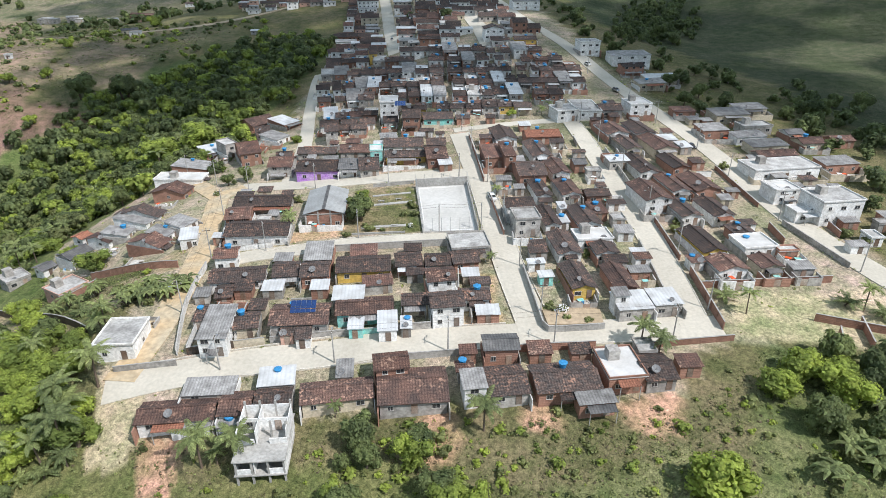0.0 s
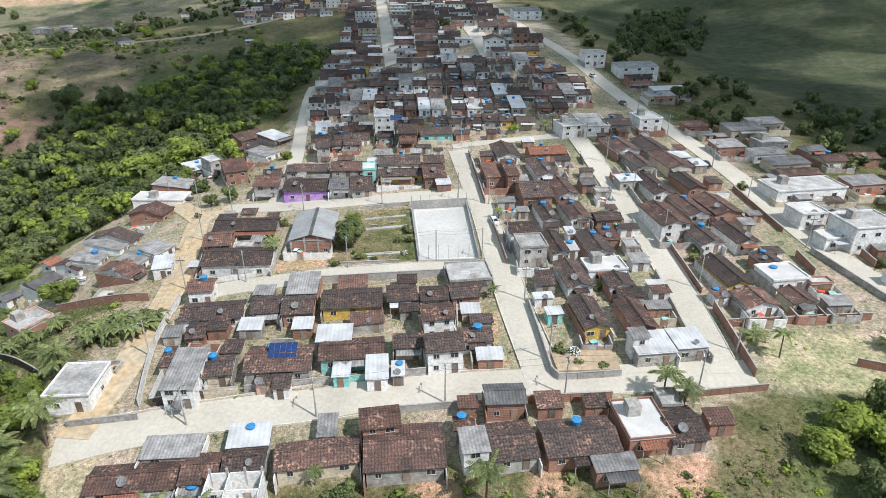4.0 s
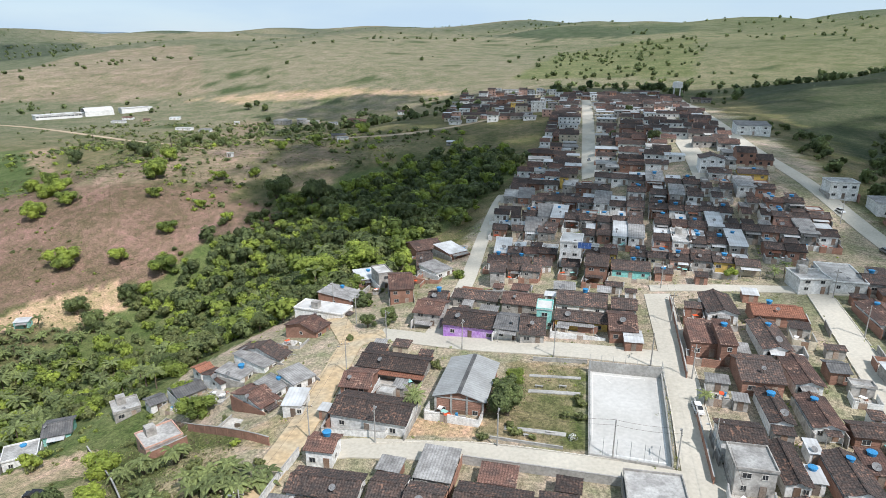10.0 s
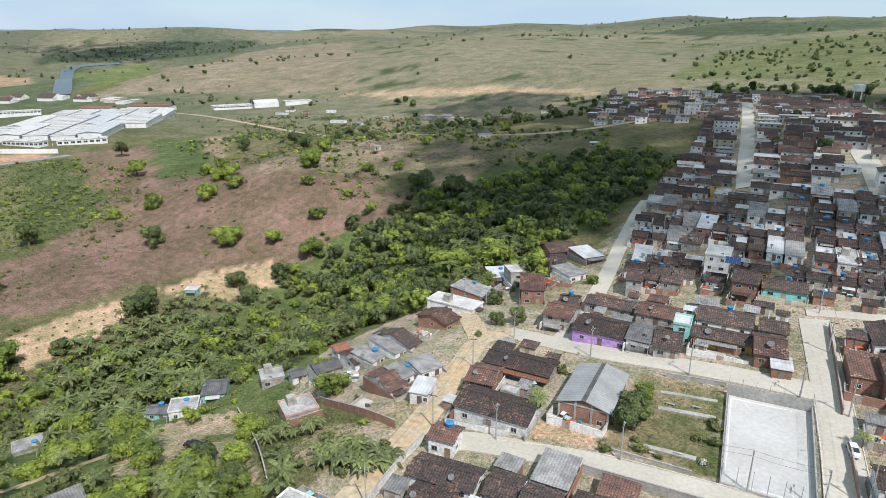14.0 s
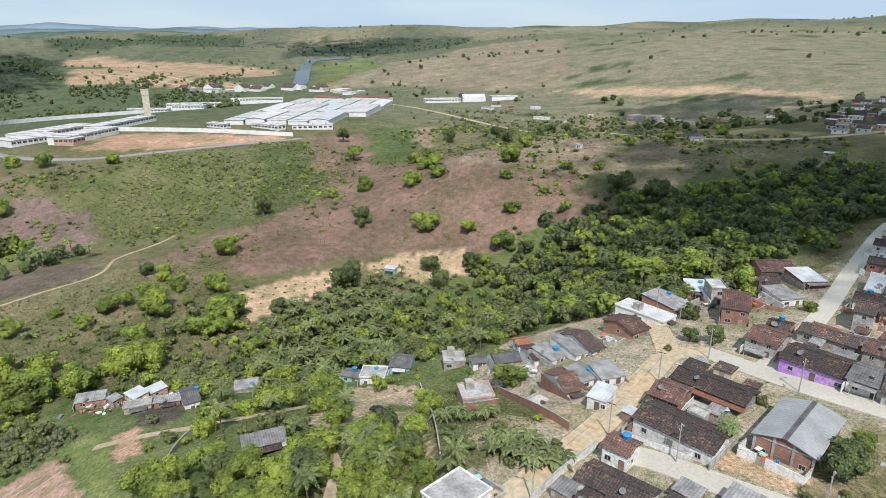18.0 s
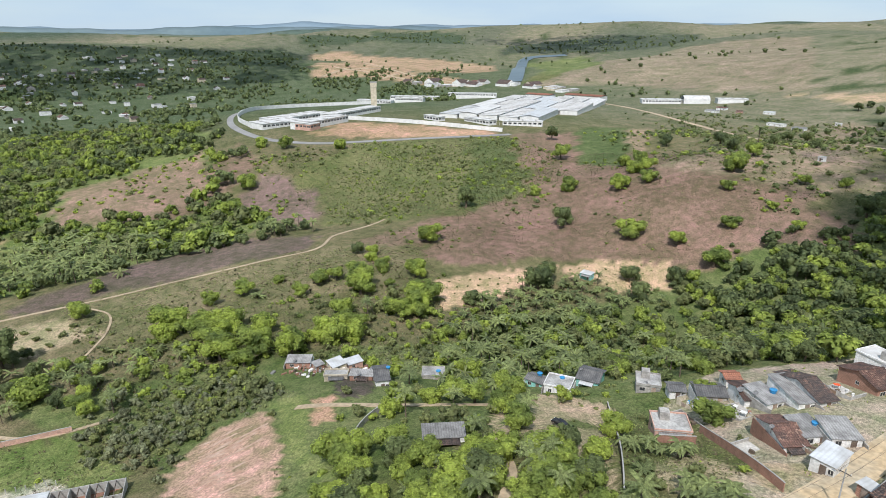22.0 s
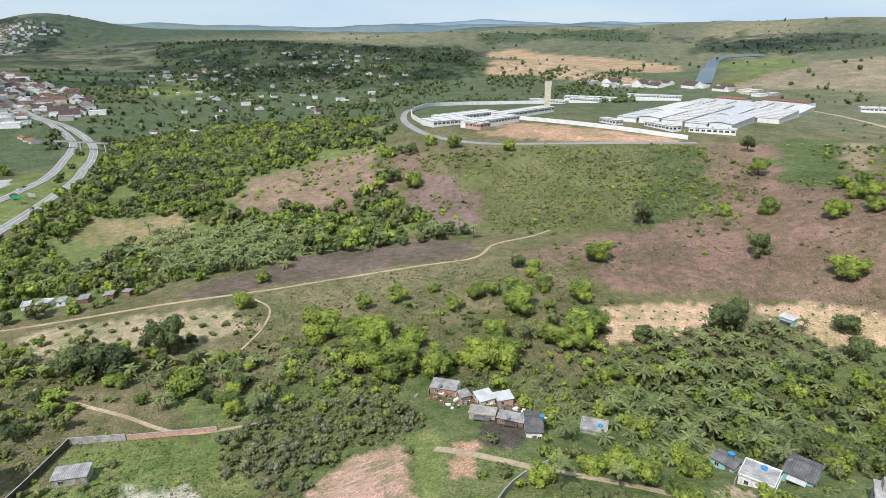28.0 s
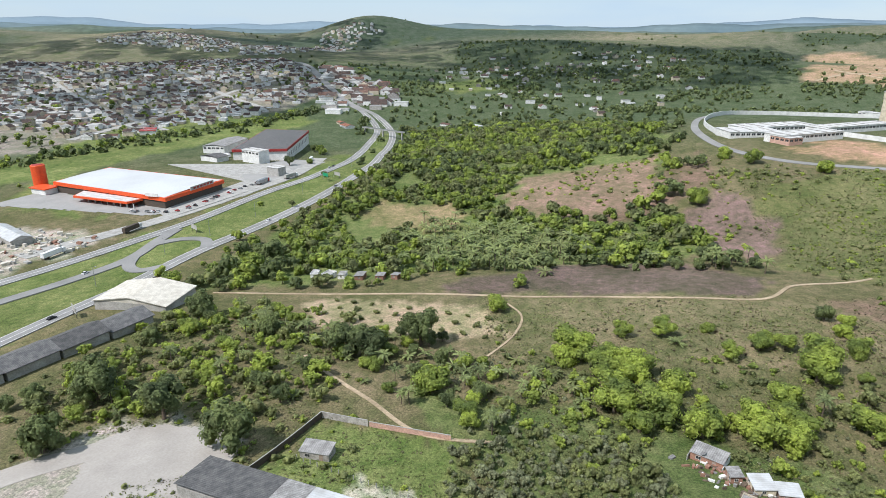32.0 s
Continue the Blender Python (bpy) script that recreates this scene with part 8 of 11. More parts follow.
def big_shed():
    z = -58.0
    ob = thing("distribution_warehouse", pose(-676, -368, z, 0, 0, 0), "large white warehouse with a dark roof and red band", "warehouse")
    ring = [(68, -8), (45, 44), (-76, 0), (-70, -58)]
    part("wall", Shape().prism(ring, -6, 8.0), M_WHITE, ob)
    part("fascia", Shape().prism([(p[0] * 1.02, p[1] * 1.02) for p in ring], 7.5, 10.2), M_RED, ob, "dark red fascia")
    rf = Shape()
    c = Vector((sum(p[0] for p in ring) / 4, sum(p[1] for p in ring) / 4, 13))
    for a, b in zip(ring, ring[1:] + ring[:1]):
        rf.face([Vector((*a, 10.3)), Vector((*b, 10.3)), c])
    part("roof", rf, ROOFS["D"], ob)
    for k in range(14):
        f = (k + 0.5) / 14
        p = Vector(ring[1]).lerp(Vector(ring[2]), f)
        q = part("loading_door", Shape().box(-1.8, -0.1, 0, 1.8, 0.15, 4.5), M_CONCRETE, ob)
        q.matrix_local = pose(p.x, p.y, 0, 0, 0, 200)
    BUILT.append((-676, -368, 80, 60, -46))
    long_block("old_warehouse", -668, -430, 60, 26, 10, 8, "white warehouse with a grey gable roof", roof="gable", roofmat=ROOFS["g"], windows=(0, 90), z=-60)
    long_block("white_office", -606, -346, 14, 26, -15, 13, "white three-storey office with rows of windows", windows=(90,), z=-59)
    long_block("low_workshop", -598, -392, 16, 24, -10, 5, "low workshop with a dark roof", roof="gable", roofmat=ROOFS["D"], z=-58.5)
    long_block("gatehouse", -552, -286, 10, 14, -10, 8, "small grey concrete gatehouse beside the forecourt", wall=M_CONCRETE, z=-57.5)


big_shed()
fore = Shape()
fore.prism([(-400, -280), (-560, -268), (-600, -310), (-560, -420), (-520, -300), (-412, -300)], -60, -57.15)
single("forecourt", fore, M_CONCRETE, Matrix(), "pale concrete forecourt in front of the store", "forecourt", kind="structure")


def truck(x, y, rot, label, cab=None, load=None, L=13.0):
    ob = thing("truck", on(x, y, 0.5, rot), label, "truck", "trucks")
    part("cab", Shape().box(-L / 2, -1.25, 0.5, -L / 2 + 2.2, 1.25, 3.2), cab or P_WHITE, ob)
    part("windscreen", Shape().box(-L / 2 - 0.03, -1.1, 1.9, -L / 2 - 0.001, 1.1, 2.8), M_GLASS, ob)
    part("trailer", Shape().box(-L / 2 + 2.6, -1.3, 1.1, L / 2, 1.3, 3.9), load or P_WHITE, ob)
    part("chassis", Shape().box(-L / 2 + 0.3, -0.9, 0.7, L / 2, 0.9, 1.09), M_DARKMETAL, ob)
    for sx in (-L / 2 + 1.1, L / 2 - 3.4, L / 2 - 2.1, L / 2 - 0.9):
        for sy in (-1.1, 1.1):
            w = part("wheel", Shape().tube([(0, 0, -0.15), (0, 0, 0.15)], [0.52, 0.52], 10), M_DARKMETAL, ob)
            w.matrix_local = pose(sx, sy, 0.52, 90, 0, 0)


truck(-308, -282, 4, "white box truck parked beside the highway", L=16)
truck(-366, -279, 4, "truck with a dark flat load beside the highway", load=M_DARKMETAL, L=16)
truck(-518, -278, 2, "truck with a red cab and grey trailer", cab=P_RED, load=P_GREY, L=17)
truck(-545, -266, -8, "truck with a pale trailer on the highway", load=M_CONCRETE, L=17)
truck(-640, -300, 20, "white truck in the yard")
truck(-622, -395, 70, "white truck in the yard")
for x, y, r, p, w in ((-290, -238, 4, P_WHITE, "white"), (-231, -192, 0, P_BLACK, "black"), (-422, -209, 0, P_WHITE, "white"), (-600, -256, -12, P_WHITE, "white"), (-612, -258, -12, P_BLACK, "black"), (-530, -212, 4, P_GREY, "grey"), (-700, -246, 15, P_WHITE, "white"), (-840, -326, 20, P_GREY, "grey")):
    car(x, y, r, p, "%s car on the highway" % w)
rc = random.Random(31)
for k in range(34):
    f = k / 33
    p = Vector((-404, -318)).lerp(Vector((-416, -283)), rc.random()) if k < 12 else Vector((-424, -286)).lerp(Vector((-520, -282)), rc.random())
    car(p.x + rc.uniform(-2, 2), p.y + rc.uniform(-3, 3), rc.choice((80, 95, 260)), rc.choice((P_WHITE, P_GREY, P_BLACK, P_RED)), "car in the store's car park", z=-57.1)
for a, b in (((-378, -238), 5), ((-236, -184), 0), ((-560, -226), 8)):
    s = thing("billboard", on(a[0], a[1], 0, b + 60), "roadside board on two posts, seen from behind", "billboard", "billboards")
    part("board", Shape().box(-4, -0.1, 2.5, 4, 0.1, 5.5), M_CONCRETE, s)
    for sx in (-3, 3):
        part("post", Shape().tube([(sx, 0, -0.5), (sx, 0, 2.5)], [0.14, 0.14], 6), M_DARKMETAL, s)
gs = thing("road_sign", on(-545, -230, 0, 60), "green highway direction sign on posts", "road sign")
part("board", Shape().box(-4.5, -0.1, 4.5, 4.5, 0.1, 7.5), mat("green_sign_paint", (0.02, 0.30, 0.14), None, 0.5, 1.0, 3.0, bump=0.0), gs)
for sx in (-4, 4):
    part("post", Shape().tube([(sx, 0, -0.5), (sx, 0, 7.5)], [0.15, 0.15], 6), M_METAL, gs)
fb = thing("footbridge", pose(-872, -318, -68, 0, 0, 68), "grey concrete footbridge over the highway", "footbridge")
part("deck", Shape().box(-42, -1.5, 6.2, 42, 1.5, 7.0), M_CONCRETE, fb)
for sx in (-38, 0, 38):
    part("pier", Shape().box(sx - 0.8, -1.2, -4, sx + 0.8, 1.2, 6.2), M_CONCRETE, fb)
for sy in (-1.4, 1.4):
    part("railing", Shape().box(-42, sy - 0.06, 7.0, 42, sy + 0.06, 8.1), M_METAL, fb)
for k in range(16):
    f = k / 15
    i = f * (len(NEARWAY) - 3)
    a, b = Vector(NEARWAY[int(i)]), Vector(NEARWAY[int(i) + 1])
    p = a.lerp(b, i - int(i))
    q = thing("highway_lamp", on(p.x, p.y - 16, 0, 90), "tall grey highway lamp post", "street lamp", "highway lamps")
    part("mast", Shape().tube([(0, 0, -0.5), (0, 0, 11)], [0.16, 0.09], 6), M_METAL, q)
    part("arm", Shape().tube([(0, 0, 10.9), (1.8, 0, 11.4)], [0.06, 0.05], 5), M_METAL, q)
    part("lamp_head", Shape().box(1.6, -0.2, 11.3, 2.6, 0.2, 11.5), M_METAL, q)

# sheds by the near carriageway and yards
long_block("pale_roofed_shed", -261, -168, 24, 36, 8, 5, "shed with a wide pale sheet roof", roof="gable", roofmat=M_KERB, wall=M_CONCRETE)
for k in range(4):
    p = Vector((-172, -160)).lerp(Vector((-228, -148)), k / 3)
    long_block("dark_shed", p.x, p.y, 18, 13, -11, 4.2, "low dark-roofed roadside shed", roof="gable", roofmat=ROOFS["D"], wall=M_CONCRETE)
def works():
    """A long low workshop: sheet roofs over one end, roofless rooms with rusty beams at the other."""
    z = ground_z(-153, -10) + 0.2
    ob = thing("workshop", pose(-152.5, -8, z, 0, 0, -3), "long low workshop, half roofed with white and dark sheets", "workshop")
    part("wall", Shape().prism([(-6, -44), (6, -44), (6, 12), (-6, 12)], -4, 2.9), M_CONCRETE, ob)
    for y0, y1, mm, word in ((-44.4, -20, ROOFS["D"], "dark sheet roof"), (-19.9, -12, ROOFS["g"], "grey sheet roof"), (-11.9, 12, ROOFS["w"], "white sheet roof")):
        r = Shape()
        n = int((y1 - y0) / 1.1)
        for j in range(n):
            a, b = y0 + (y1 - y0) * j / n, y0 + (y1 - y0) * (j + 1) / n
            za, zb = 0.06 * (j % 2), 0.06 * ((j + 1) % 2)
            q = [Vector((-6.4, a, 3.0 + za)), Vector((6.4, a, 3.9 + za)), Vector((6.4, b, 3.9 + zb)), Vector((-6.4, b, 3.0 + zb))]
            r.face(q)
            r.face([p - Vector((0, 0, 0.07)) for p in reversed(q)])
        part("roof", r.weld(), mm, ob, word)
    for k in range(5):
        y = 12.2 + k * 4.2
        part("room_wall", Shape().box(-6, y, -4, 6, y + 0.18, 2.9), M_CONCRETE, ob)
        if k < 4:
            part("beam", Shape().box(-6, y + 2.0, 2.5, 6, y + 2.15, 2.75), M_DARKMETAL, ob, "rusty roof beam")
            part("room_floor", Shape().box(-5.8, y + 0.19, -3, 5.8, y + 4.19, 0.05), WALLS["B"], ob)
    for x in (-6, 0, 5.82):
        part("long_wall", Shape().box(x, 12.19, -4, x + 0.18, 29.2, 2.85), M_CONCRETE, ob)
    BUILT.append((-152.5, -6, 8, 32, z + 3))


works()
# rows of old fence posts on the meadow by the workshop
fence = thing("post_fence", Matrix(), "row of weathered concrete fence posts without wire", "fence")
for k in range(17):
    u = k / 16
    x, y = -175 + 6 * u, -35 + 38 * u
    part("post", Shape().box(x - 0.1, y - 0.1, ground_z(x, y) - 0.4, x + 0.1, y + 0.1, ground_z(x, y) + 1.5), M_CONCRETE, fence)
# scrap, boards and sheets among the shacks
SCRAP = Shape()
rs = random.Random(12)
for _ in range(130):
    u = rs.random()
    x, y = -209 + 20 * u + rs.gauss(0, 4), 71 + 27 * u + rs.gauss(0, 3.5)
    if not free(x, y, -0.4) and not holds(OPEN[1], x, y):
        continue
    m = on(x, y, 0.05, rs.uniform(0, 180))
    w, d, h = rs.uniform(0.4, 2.2), rs.uniform(0.2, 1.3), rs.uniform(0.1, 0.9)
    SCRAP.box(-w / 2, -d / 2, -0.4, w / 2, d / 2, h, rs.choice((0, 0, 1, 2, 3)), m)
single("scrap_heap", SCRAP, [M_BARK, M_WHITE, ROOFS["g"], WALLS["B"]], Matrix(), "boards, sheets and scrap among the shacks", "scrap", kind="stuff")
for x, y, w, d, sty in ((-208, 73, 7, 5, "gGx"), (-200, 85, 6, 5, "wCx"), (-199, 91, 5, 5, "wKx"), (-203, 79, 4, 3, "gBx")):
    if not any(abs(x - b[0]) < b[2] + w / 2 and abs(y - b[1]) < b[3] + d / 2 for b in BUILT):
        house(x, y, w, d, rs.uniform(-15, 25), 1, sty, name="shack", note="low shack patched with boards under a pale sheet roof")
for x, y in ((-329, -101), (-330, -91), (-332, -80), (-334, -72), (-327, -108), (-326, -116)):
    house(x, y, rc.uniform(4, 7), rc.uniform(3, 5), rc.uniform(-20, 20), 1, rc.choice(("gWx", "wTx", "sWx", "gBx")), name="roadside_stall", note="small roadside stall with a sheet roof")

# ---- far towns ----
def town(name, poly, n, seed, size, label, spread=1.0):
    """Far houses past counting, each a block with a pitched or flat roof."""
    r = random.Random(seed)
    s = Shape()
    xs, ys = [p[0] for p in poly], [p[1] for p in poly]
    done = 0
    while done < n:
        x, y = r.uniform(min(xs), max(xs)), r.uniform(min(ys), max(ys))
        if not inside(poly, np.array([x]), np.array([y]))[0] or not free(x, y, 7):
            n -= 0.1
            continue
        done += 1
        z = ground_z(x, y)
        w, d, h = size * r.uniform(0.7, 1.5), size * r.uniform(0.6, 1.2), r.choice((3, 3, 3.5, 6)) * 1.1
        m = pose(x, y, z, 0, 0, r.choice((20, 25, 110, 112)) + r.uniform(-6, 6))
        slot = r.choice((0, 0, 0, 1, 2))
        s.box(-w / 2, -d / 2, -4, w / 2, d / 2, h, slot, m)
        roof = r.choice((3, 3, 3, 4, 5, 5, 6, 6))
        e = 0.3 * d if roof in (3, 4) else 0.3
        q = [m @ Vector(p) for p in ((-w / 2 - 0.3, -d / 2 - 0.3, h + 0.02), (w / 2 + 0.3, -d / 2 - 0.3, h + 0.02), (w / 2 + 0.3, 0, h + e), (-w / 2 - 0.3, 0, h + e), (w / 2 + 0.3, d / 2 + 0.3, h + 0.02), (-w / 2 - 0.3, d / 2 + 0.3, h + 0.02))]
        s.face([q[0], q[1], q[2], q[3]], roof)
        s.face([q[3], q[2], q[4], q[5]], roof)
        s.face([q[0], q[3], q[5]], slot)
        s.face([q[1], q[4], q[2]], slot)
    return single(name, s, [WALLS["W"], WALLS["C"], WALLS["G"], ROOFS["d"], ROOFS["r"], ROOFS["g"], ROOFS["S"]], Matrix(), label, "town", kind="stuff")


town("riverside_town", [(-660, -600), (-900, -580), (-1120, -570), (-1420, -760), (-1700, -1000), (-1650, -1250), (-1450, -1600), (-1000, -1300), (-640, -800)], 1900, 3, 12, "dense far town of small white and tiled houses")
town("hillside_town", [(-1880, -1090), (-2080, -1090), (-2300, -1120), (-2560, -1150), (-2640, -1060), (-2680, -1200), (-2560, -1340), (-2300, -1250), (-2080, -1180), (-1960, -1300), (-2120, -1720), (-2060, -1900), (-1780, -1800), (-1800, -1480), (-1760, -1140)], 800, 4, 11, "far hillside town of small tiled houses")
town("roadside_town", [(-1010, -470), (-1080, -420), (-1260, -520), (-1500, -700), (-1460, -760), (-1200, -620)], 170, 5, 19, "far roadside sheds with pale roofs")
town("roadside_stores", [(-1090, -400), (-1160, -390), (-1330, -520), (-1440, -740), (-1400, -760), (-1180, -560)], 70, 8, 26, "large pale-roofed stores beside the far road")
town("works_quarter", [(-1320, 570), (-1470, 510), (-1440, 570), (-1360, 650), (-1160, 700), (-1030, 730), (-1120, 780), (-1250, 690)], 45, 9, 24, "pale far works and stores by the river")
town("valley_village", [(-960, -60), (-1100, -260), (-1500, -500), (-2100, -500), (-2200, 0), (-1700, 200), (-1300, 100)], 120, 6, 12, "scattered far houses in the valley")
for x, y, w, d, r, sty in ((-968, -205, 18, 9, 60, "SWx"), (-982, -259, 18, 10, 60, "rWx"), (-858, -128, 16, 8, 50, "gWx"), (-877, -204, 6, 12, 40, "SWx"), (-918, -398, 24, 14, 50, "oWx"), (-940, -420, 14, 10, 50, "oCx")):
    house(x, y, w, d, r, 1, sty)
long_block("filling_station", -728, -600, 34, 20, 40, 5, "filling station with a flat red canopy", wall=M_WHITE, roofmat=M_RED)

# river
riv = Shape()
rl = fine_line([(-1262, 716), (-1380, 788), (-1888, 1076), (-1987, 1146), (-2015, 1202), (-1996, 1312)], 25)
pts = []
for j, p in enumerate(rl):
    d = (rl[min(j + 1, len(rl) - 1)] - rl[max(j - 1, 0)]).normalized()
    sdir = Vector((d.y, -d.x, 0))
    pts.append((p + sdir * 17, p - sdir * 17))
zz = land([p.x for ab in pts for p in ab], [p.y for ab in pts for p in ab])
for j in range(len(pts) - 1):
    q = [pts[j][0], pts[j][1], pts[j + 1][1], pts[j + 1][0]]
    k = [zz[2 * j], zz[2 * j + 1], zz[2 * j + 3], zz[2 * j + 2]]
    riv.face([Vector((p.x, p.y, h + 1.5)) for p, h in zip(q, k)])
M_WATER = mat("river_water", (0.065, 0.092, 0.100), (0.055, 0.080, 0.084), 0.28, 0.01, 0.2, bump=0.02)
single("river", riv, M_WATER, Matrix(), "slow grey-blue river between green banks", "river", kind="structure")


# tracks cut into the far earthworks
for k, way in enumerate(([(-1300, 605), (-1480, 560), (-1640, 520), (-1760, 430)], [(-1280, 640), (-1500, 600), (-1700, 575), (-1880, 540)], [(-1640, 370), (-1720, 450), (-1740, 560)], [(-1540, 480), (-1620, 560)])):
    ribbon("earthworks_track_%d" % (k + 1), way, 9.0, M_TRACK, "pale dirt track cut into far red earthworks", "track", lift=0.6, step=20, note=False)


# ---- ranges at the edge of sight, the farther two coloured with haze ----
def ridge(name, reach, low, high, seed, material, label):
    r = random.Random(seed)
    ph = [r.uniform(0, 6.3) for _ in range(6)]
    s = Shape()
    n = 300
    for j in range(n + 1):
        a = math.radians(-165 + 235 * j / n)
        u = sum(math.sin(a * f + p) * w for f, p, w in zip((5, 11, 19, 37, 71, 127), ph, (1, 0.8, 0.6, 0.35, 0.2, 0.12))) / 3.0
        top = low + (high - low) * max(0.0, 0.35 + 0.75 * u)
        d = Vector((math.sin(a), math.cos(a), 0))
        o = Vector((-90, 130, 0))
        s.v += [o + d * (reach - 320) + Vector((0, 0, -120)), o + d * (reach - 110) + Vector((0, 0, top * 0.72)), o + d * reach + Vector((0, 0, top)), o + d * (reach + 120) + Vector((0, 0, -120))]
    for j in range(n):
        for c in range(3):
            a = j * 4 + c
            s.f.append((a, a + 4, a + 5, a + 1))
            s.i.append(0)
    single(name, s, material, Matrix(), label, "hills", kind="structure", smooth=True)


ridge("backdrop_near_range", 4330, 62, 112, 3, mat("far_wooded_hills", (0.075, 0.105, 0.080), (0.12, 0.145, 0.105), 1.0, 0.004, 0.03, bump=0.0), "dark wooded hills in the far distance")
# the blue of these two is air haze put into the base colour
ridge("backdrop_mid_range", 4520, 84, 140, 11, mat("hazed_mid_hills", (0.105, 0.150, 0.165), (0.14, 0.185, 0.19), 1.0, 0.003, 0.02, bump=0.0, grain=(0.9, 1.1)), "blue-green hills in the far distance, haze put into their colour")
ridge("backdrop_far_range", 4700, 100, 165, 21, mat("hazed_far_hills", (0.17, 0.23, 0.27), (0.19, 0.25, 0.29), 1.0, 0.003, 0.02, bump=0.0, grain=(0.95, 1.05)), "pale blue mountains at the horizon, haze put into their colour")

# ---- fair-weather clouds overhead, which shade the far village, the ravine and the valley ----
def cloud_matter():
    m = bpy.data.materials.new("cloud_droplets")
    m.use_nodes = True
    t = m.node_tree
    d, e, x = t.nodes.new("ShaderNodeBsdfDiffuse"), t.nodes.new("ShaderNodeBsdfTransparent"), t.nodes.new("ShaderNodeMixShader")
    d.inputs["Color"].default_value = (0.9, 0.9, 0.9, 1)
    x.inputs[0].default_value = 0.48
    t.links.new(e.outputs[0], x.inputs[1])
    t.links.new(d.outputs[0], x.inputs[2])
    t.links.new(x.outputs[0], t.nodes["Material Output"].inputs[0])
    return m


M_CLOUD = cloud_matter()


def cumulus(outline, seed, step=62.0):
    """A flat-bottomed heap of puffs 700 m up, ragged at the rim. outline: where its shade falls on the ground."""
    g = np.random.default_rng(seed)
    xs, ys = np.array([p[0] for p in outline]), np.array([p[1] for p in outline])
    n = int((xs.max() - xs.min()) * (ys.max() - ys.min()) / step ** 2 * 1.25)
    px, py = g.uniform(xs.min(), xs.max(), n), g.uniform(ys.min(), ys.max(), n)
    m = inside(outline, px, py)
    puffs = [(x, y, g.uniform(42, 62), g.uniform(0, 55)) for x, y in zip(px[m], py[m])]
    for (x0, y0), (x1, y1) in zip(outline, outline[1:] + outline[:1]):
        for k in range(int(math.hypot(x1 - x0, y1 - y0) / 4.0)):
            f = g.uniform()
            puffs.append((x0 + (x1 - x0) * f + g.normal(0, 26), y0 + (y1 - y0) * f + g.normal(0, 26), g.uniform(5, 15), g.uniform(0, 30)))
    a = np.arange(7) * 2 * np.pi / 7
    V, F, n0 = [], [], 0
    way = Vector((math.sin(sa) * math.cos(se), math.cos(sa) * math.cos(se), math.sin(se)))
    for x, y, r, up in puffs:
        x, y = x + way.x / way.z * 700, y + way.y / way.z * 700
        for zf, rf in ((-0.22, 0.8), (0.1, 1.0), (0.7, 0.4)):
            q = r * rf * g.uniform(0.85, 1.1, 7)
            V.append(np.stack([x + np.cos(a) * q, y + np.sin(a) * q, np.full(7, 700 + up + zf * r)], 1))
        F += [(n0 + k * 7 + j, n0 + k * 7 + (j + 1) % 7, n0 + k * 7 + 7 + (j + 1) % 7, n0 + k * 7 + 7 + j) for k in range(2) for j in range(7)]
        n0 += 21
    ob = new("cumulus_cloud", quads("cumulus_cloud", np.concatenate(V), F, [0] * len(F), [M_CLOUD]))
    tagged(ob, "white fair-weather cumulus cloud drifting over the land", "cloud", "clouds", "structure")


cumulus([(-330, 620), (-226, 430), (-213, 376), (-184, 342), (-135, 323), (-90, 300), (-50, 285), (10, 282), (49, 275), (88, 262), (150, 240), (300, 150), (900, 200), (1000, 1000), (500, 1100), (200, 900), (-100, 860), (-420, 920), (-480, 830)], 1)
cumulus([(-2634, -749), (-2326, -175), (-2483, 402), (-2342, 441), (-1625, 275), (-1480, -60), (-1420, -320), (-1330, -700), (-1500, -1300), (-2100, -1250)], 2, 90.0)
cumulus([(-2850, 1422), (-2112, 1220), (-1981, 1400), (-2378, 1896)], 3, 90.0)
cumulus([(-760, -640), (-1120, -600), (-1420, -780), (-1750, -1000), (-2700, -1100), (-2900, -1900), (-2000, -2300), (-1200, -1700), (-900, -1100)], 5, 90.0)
# extra cloud, added unseen; its shade falls outside every view
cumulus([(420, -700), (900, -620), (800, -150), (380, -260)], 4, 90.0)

# rubble, crates and low sheets on the lot beside the highway
rl2 = random.Random(6)
HEAP = Shape()
for _ in range(260):
    x, y = rl2.uniform(-345, -235), rl2.uniform(-360, -280)
    w, d, h = rl2.uniform(0.5, 4.5), rl2.uniform(0.5, 3.0), rl2.uniform(0.3, 2.0)
    HEAP.box(-w / 2, -d / 2, -0.5, w / 2, d / 2, h, rl2.choice((0, 0, 1, 1, 2)), on(x, y, 0, rl2.uniform(0, 180)))
single("rubble_lot", HEAP, [M_CONCRETE, M_KERB, WALLS["B"]], Matrix(), "rubble, crates and sheets on a bare lot", "rubble", kind="stuff")
for x, y in ((-330, -352), (-322, -330), (-300, -340)):
    long_block("lean_shed", x, y, 22, 12, 70, 4.0, "low open shed with a pale sheet roof", roof="gable", roofmat=ROOFS["w"], wall=M_CONCRETE, group="roadside sheds")


# ---- trees ----
M_DRYGRASS = leaf_mat("dry_scrub", (0.115, 0.095, 0.058), (0.20, 0.165, 0.105))


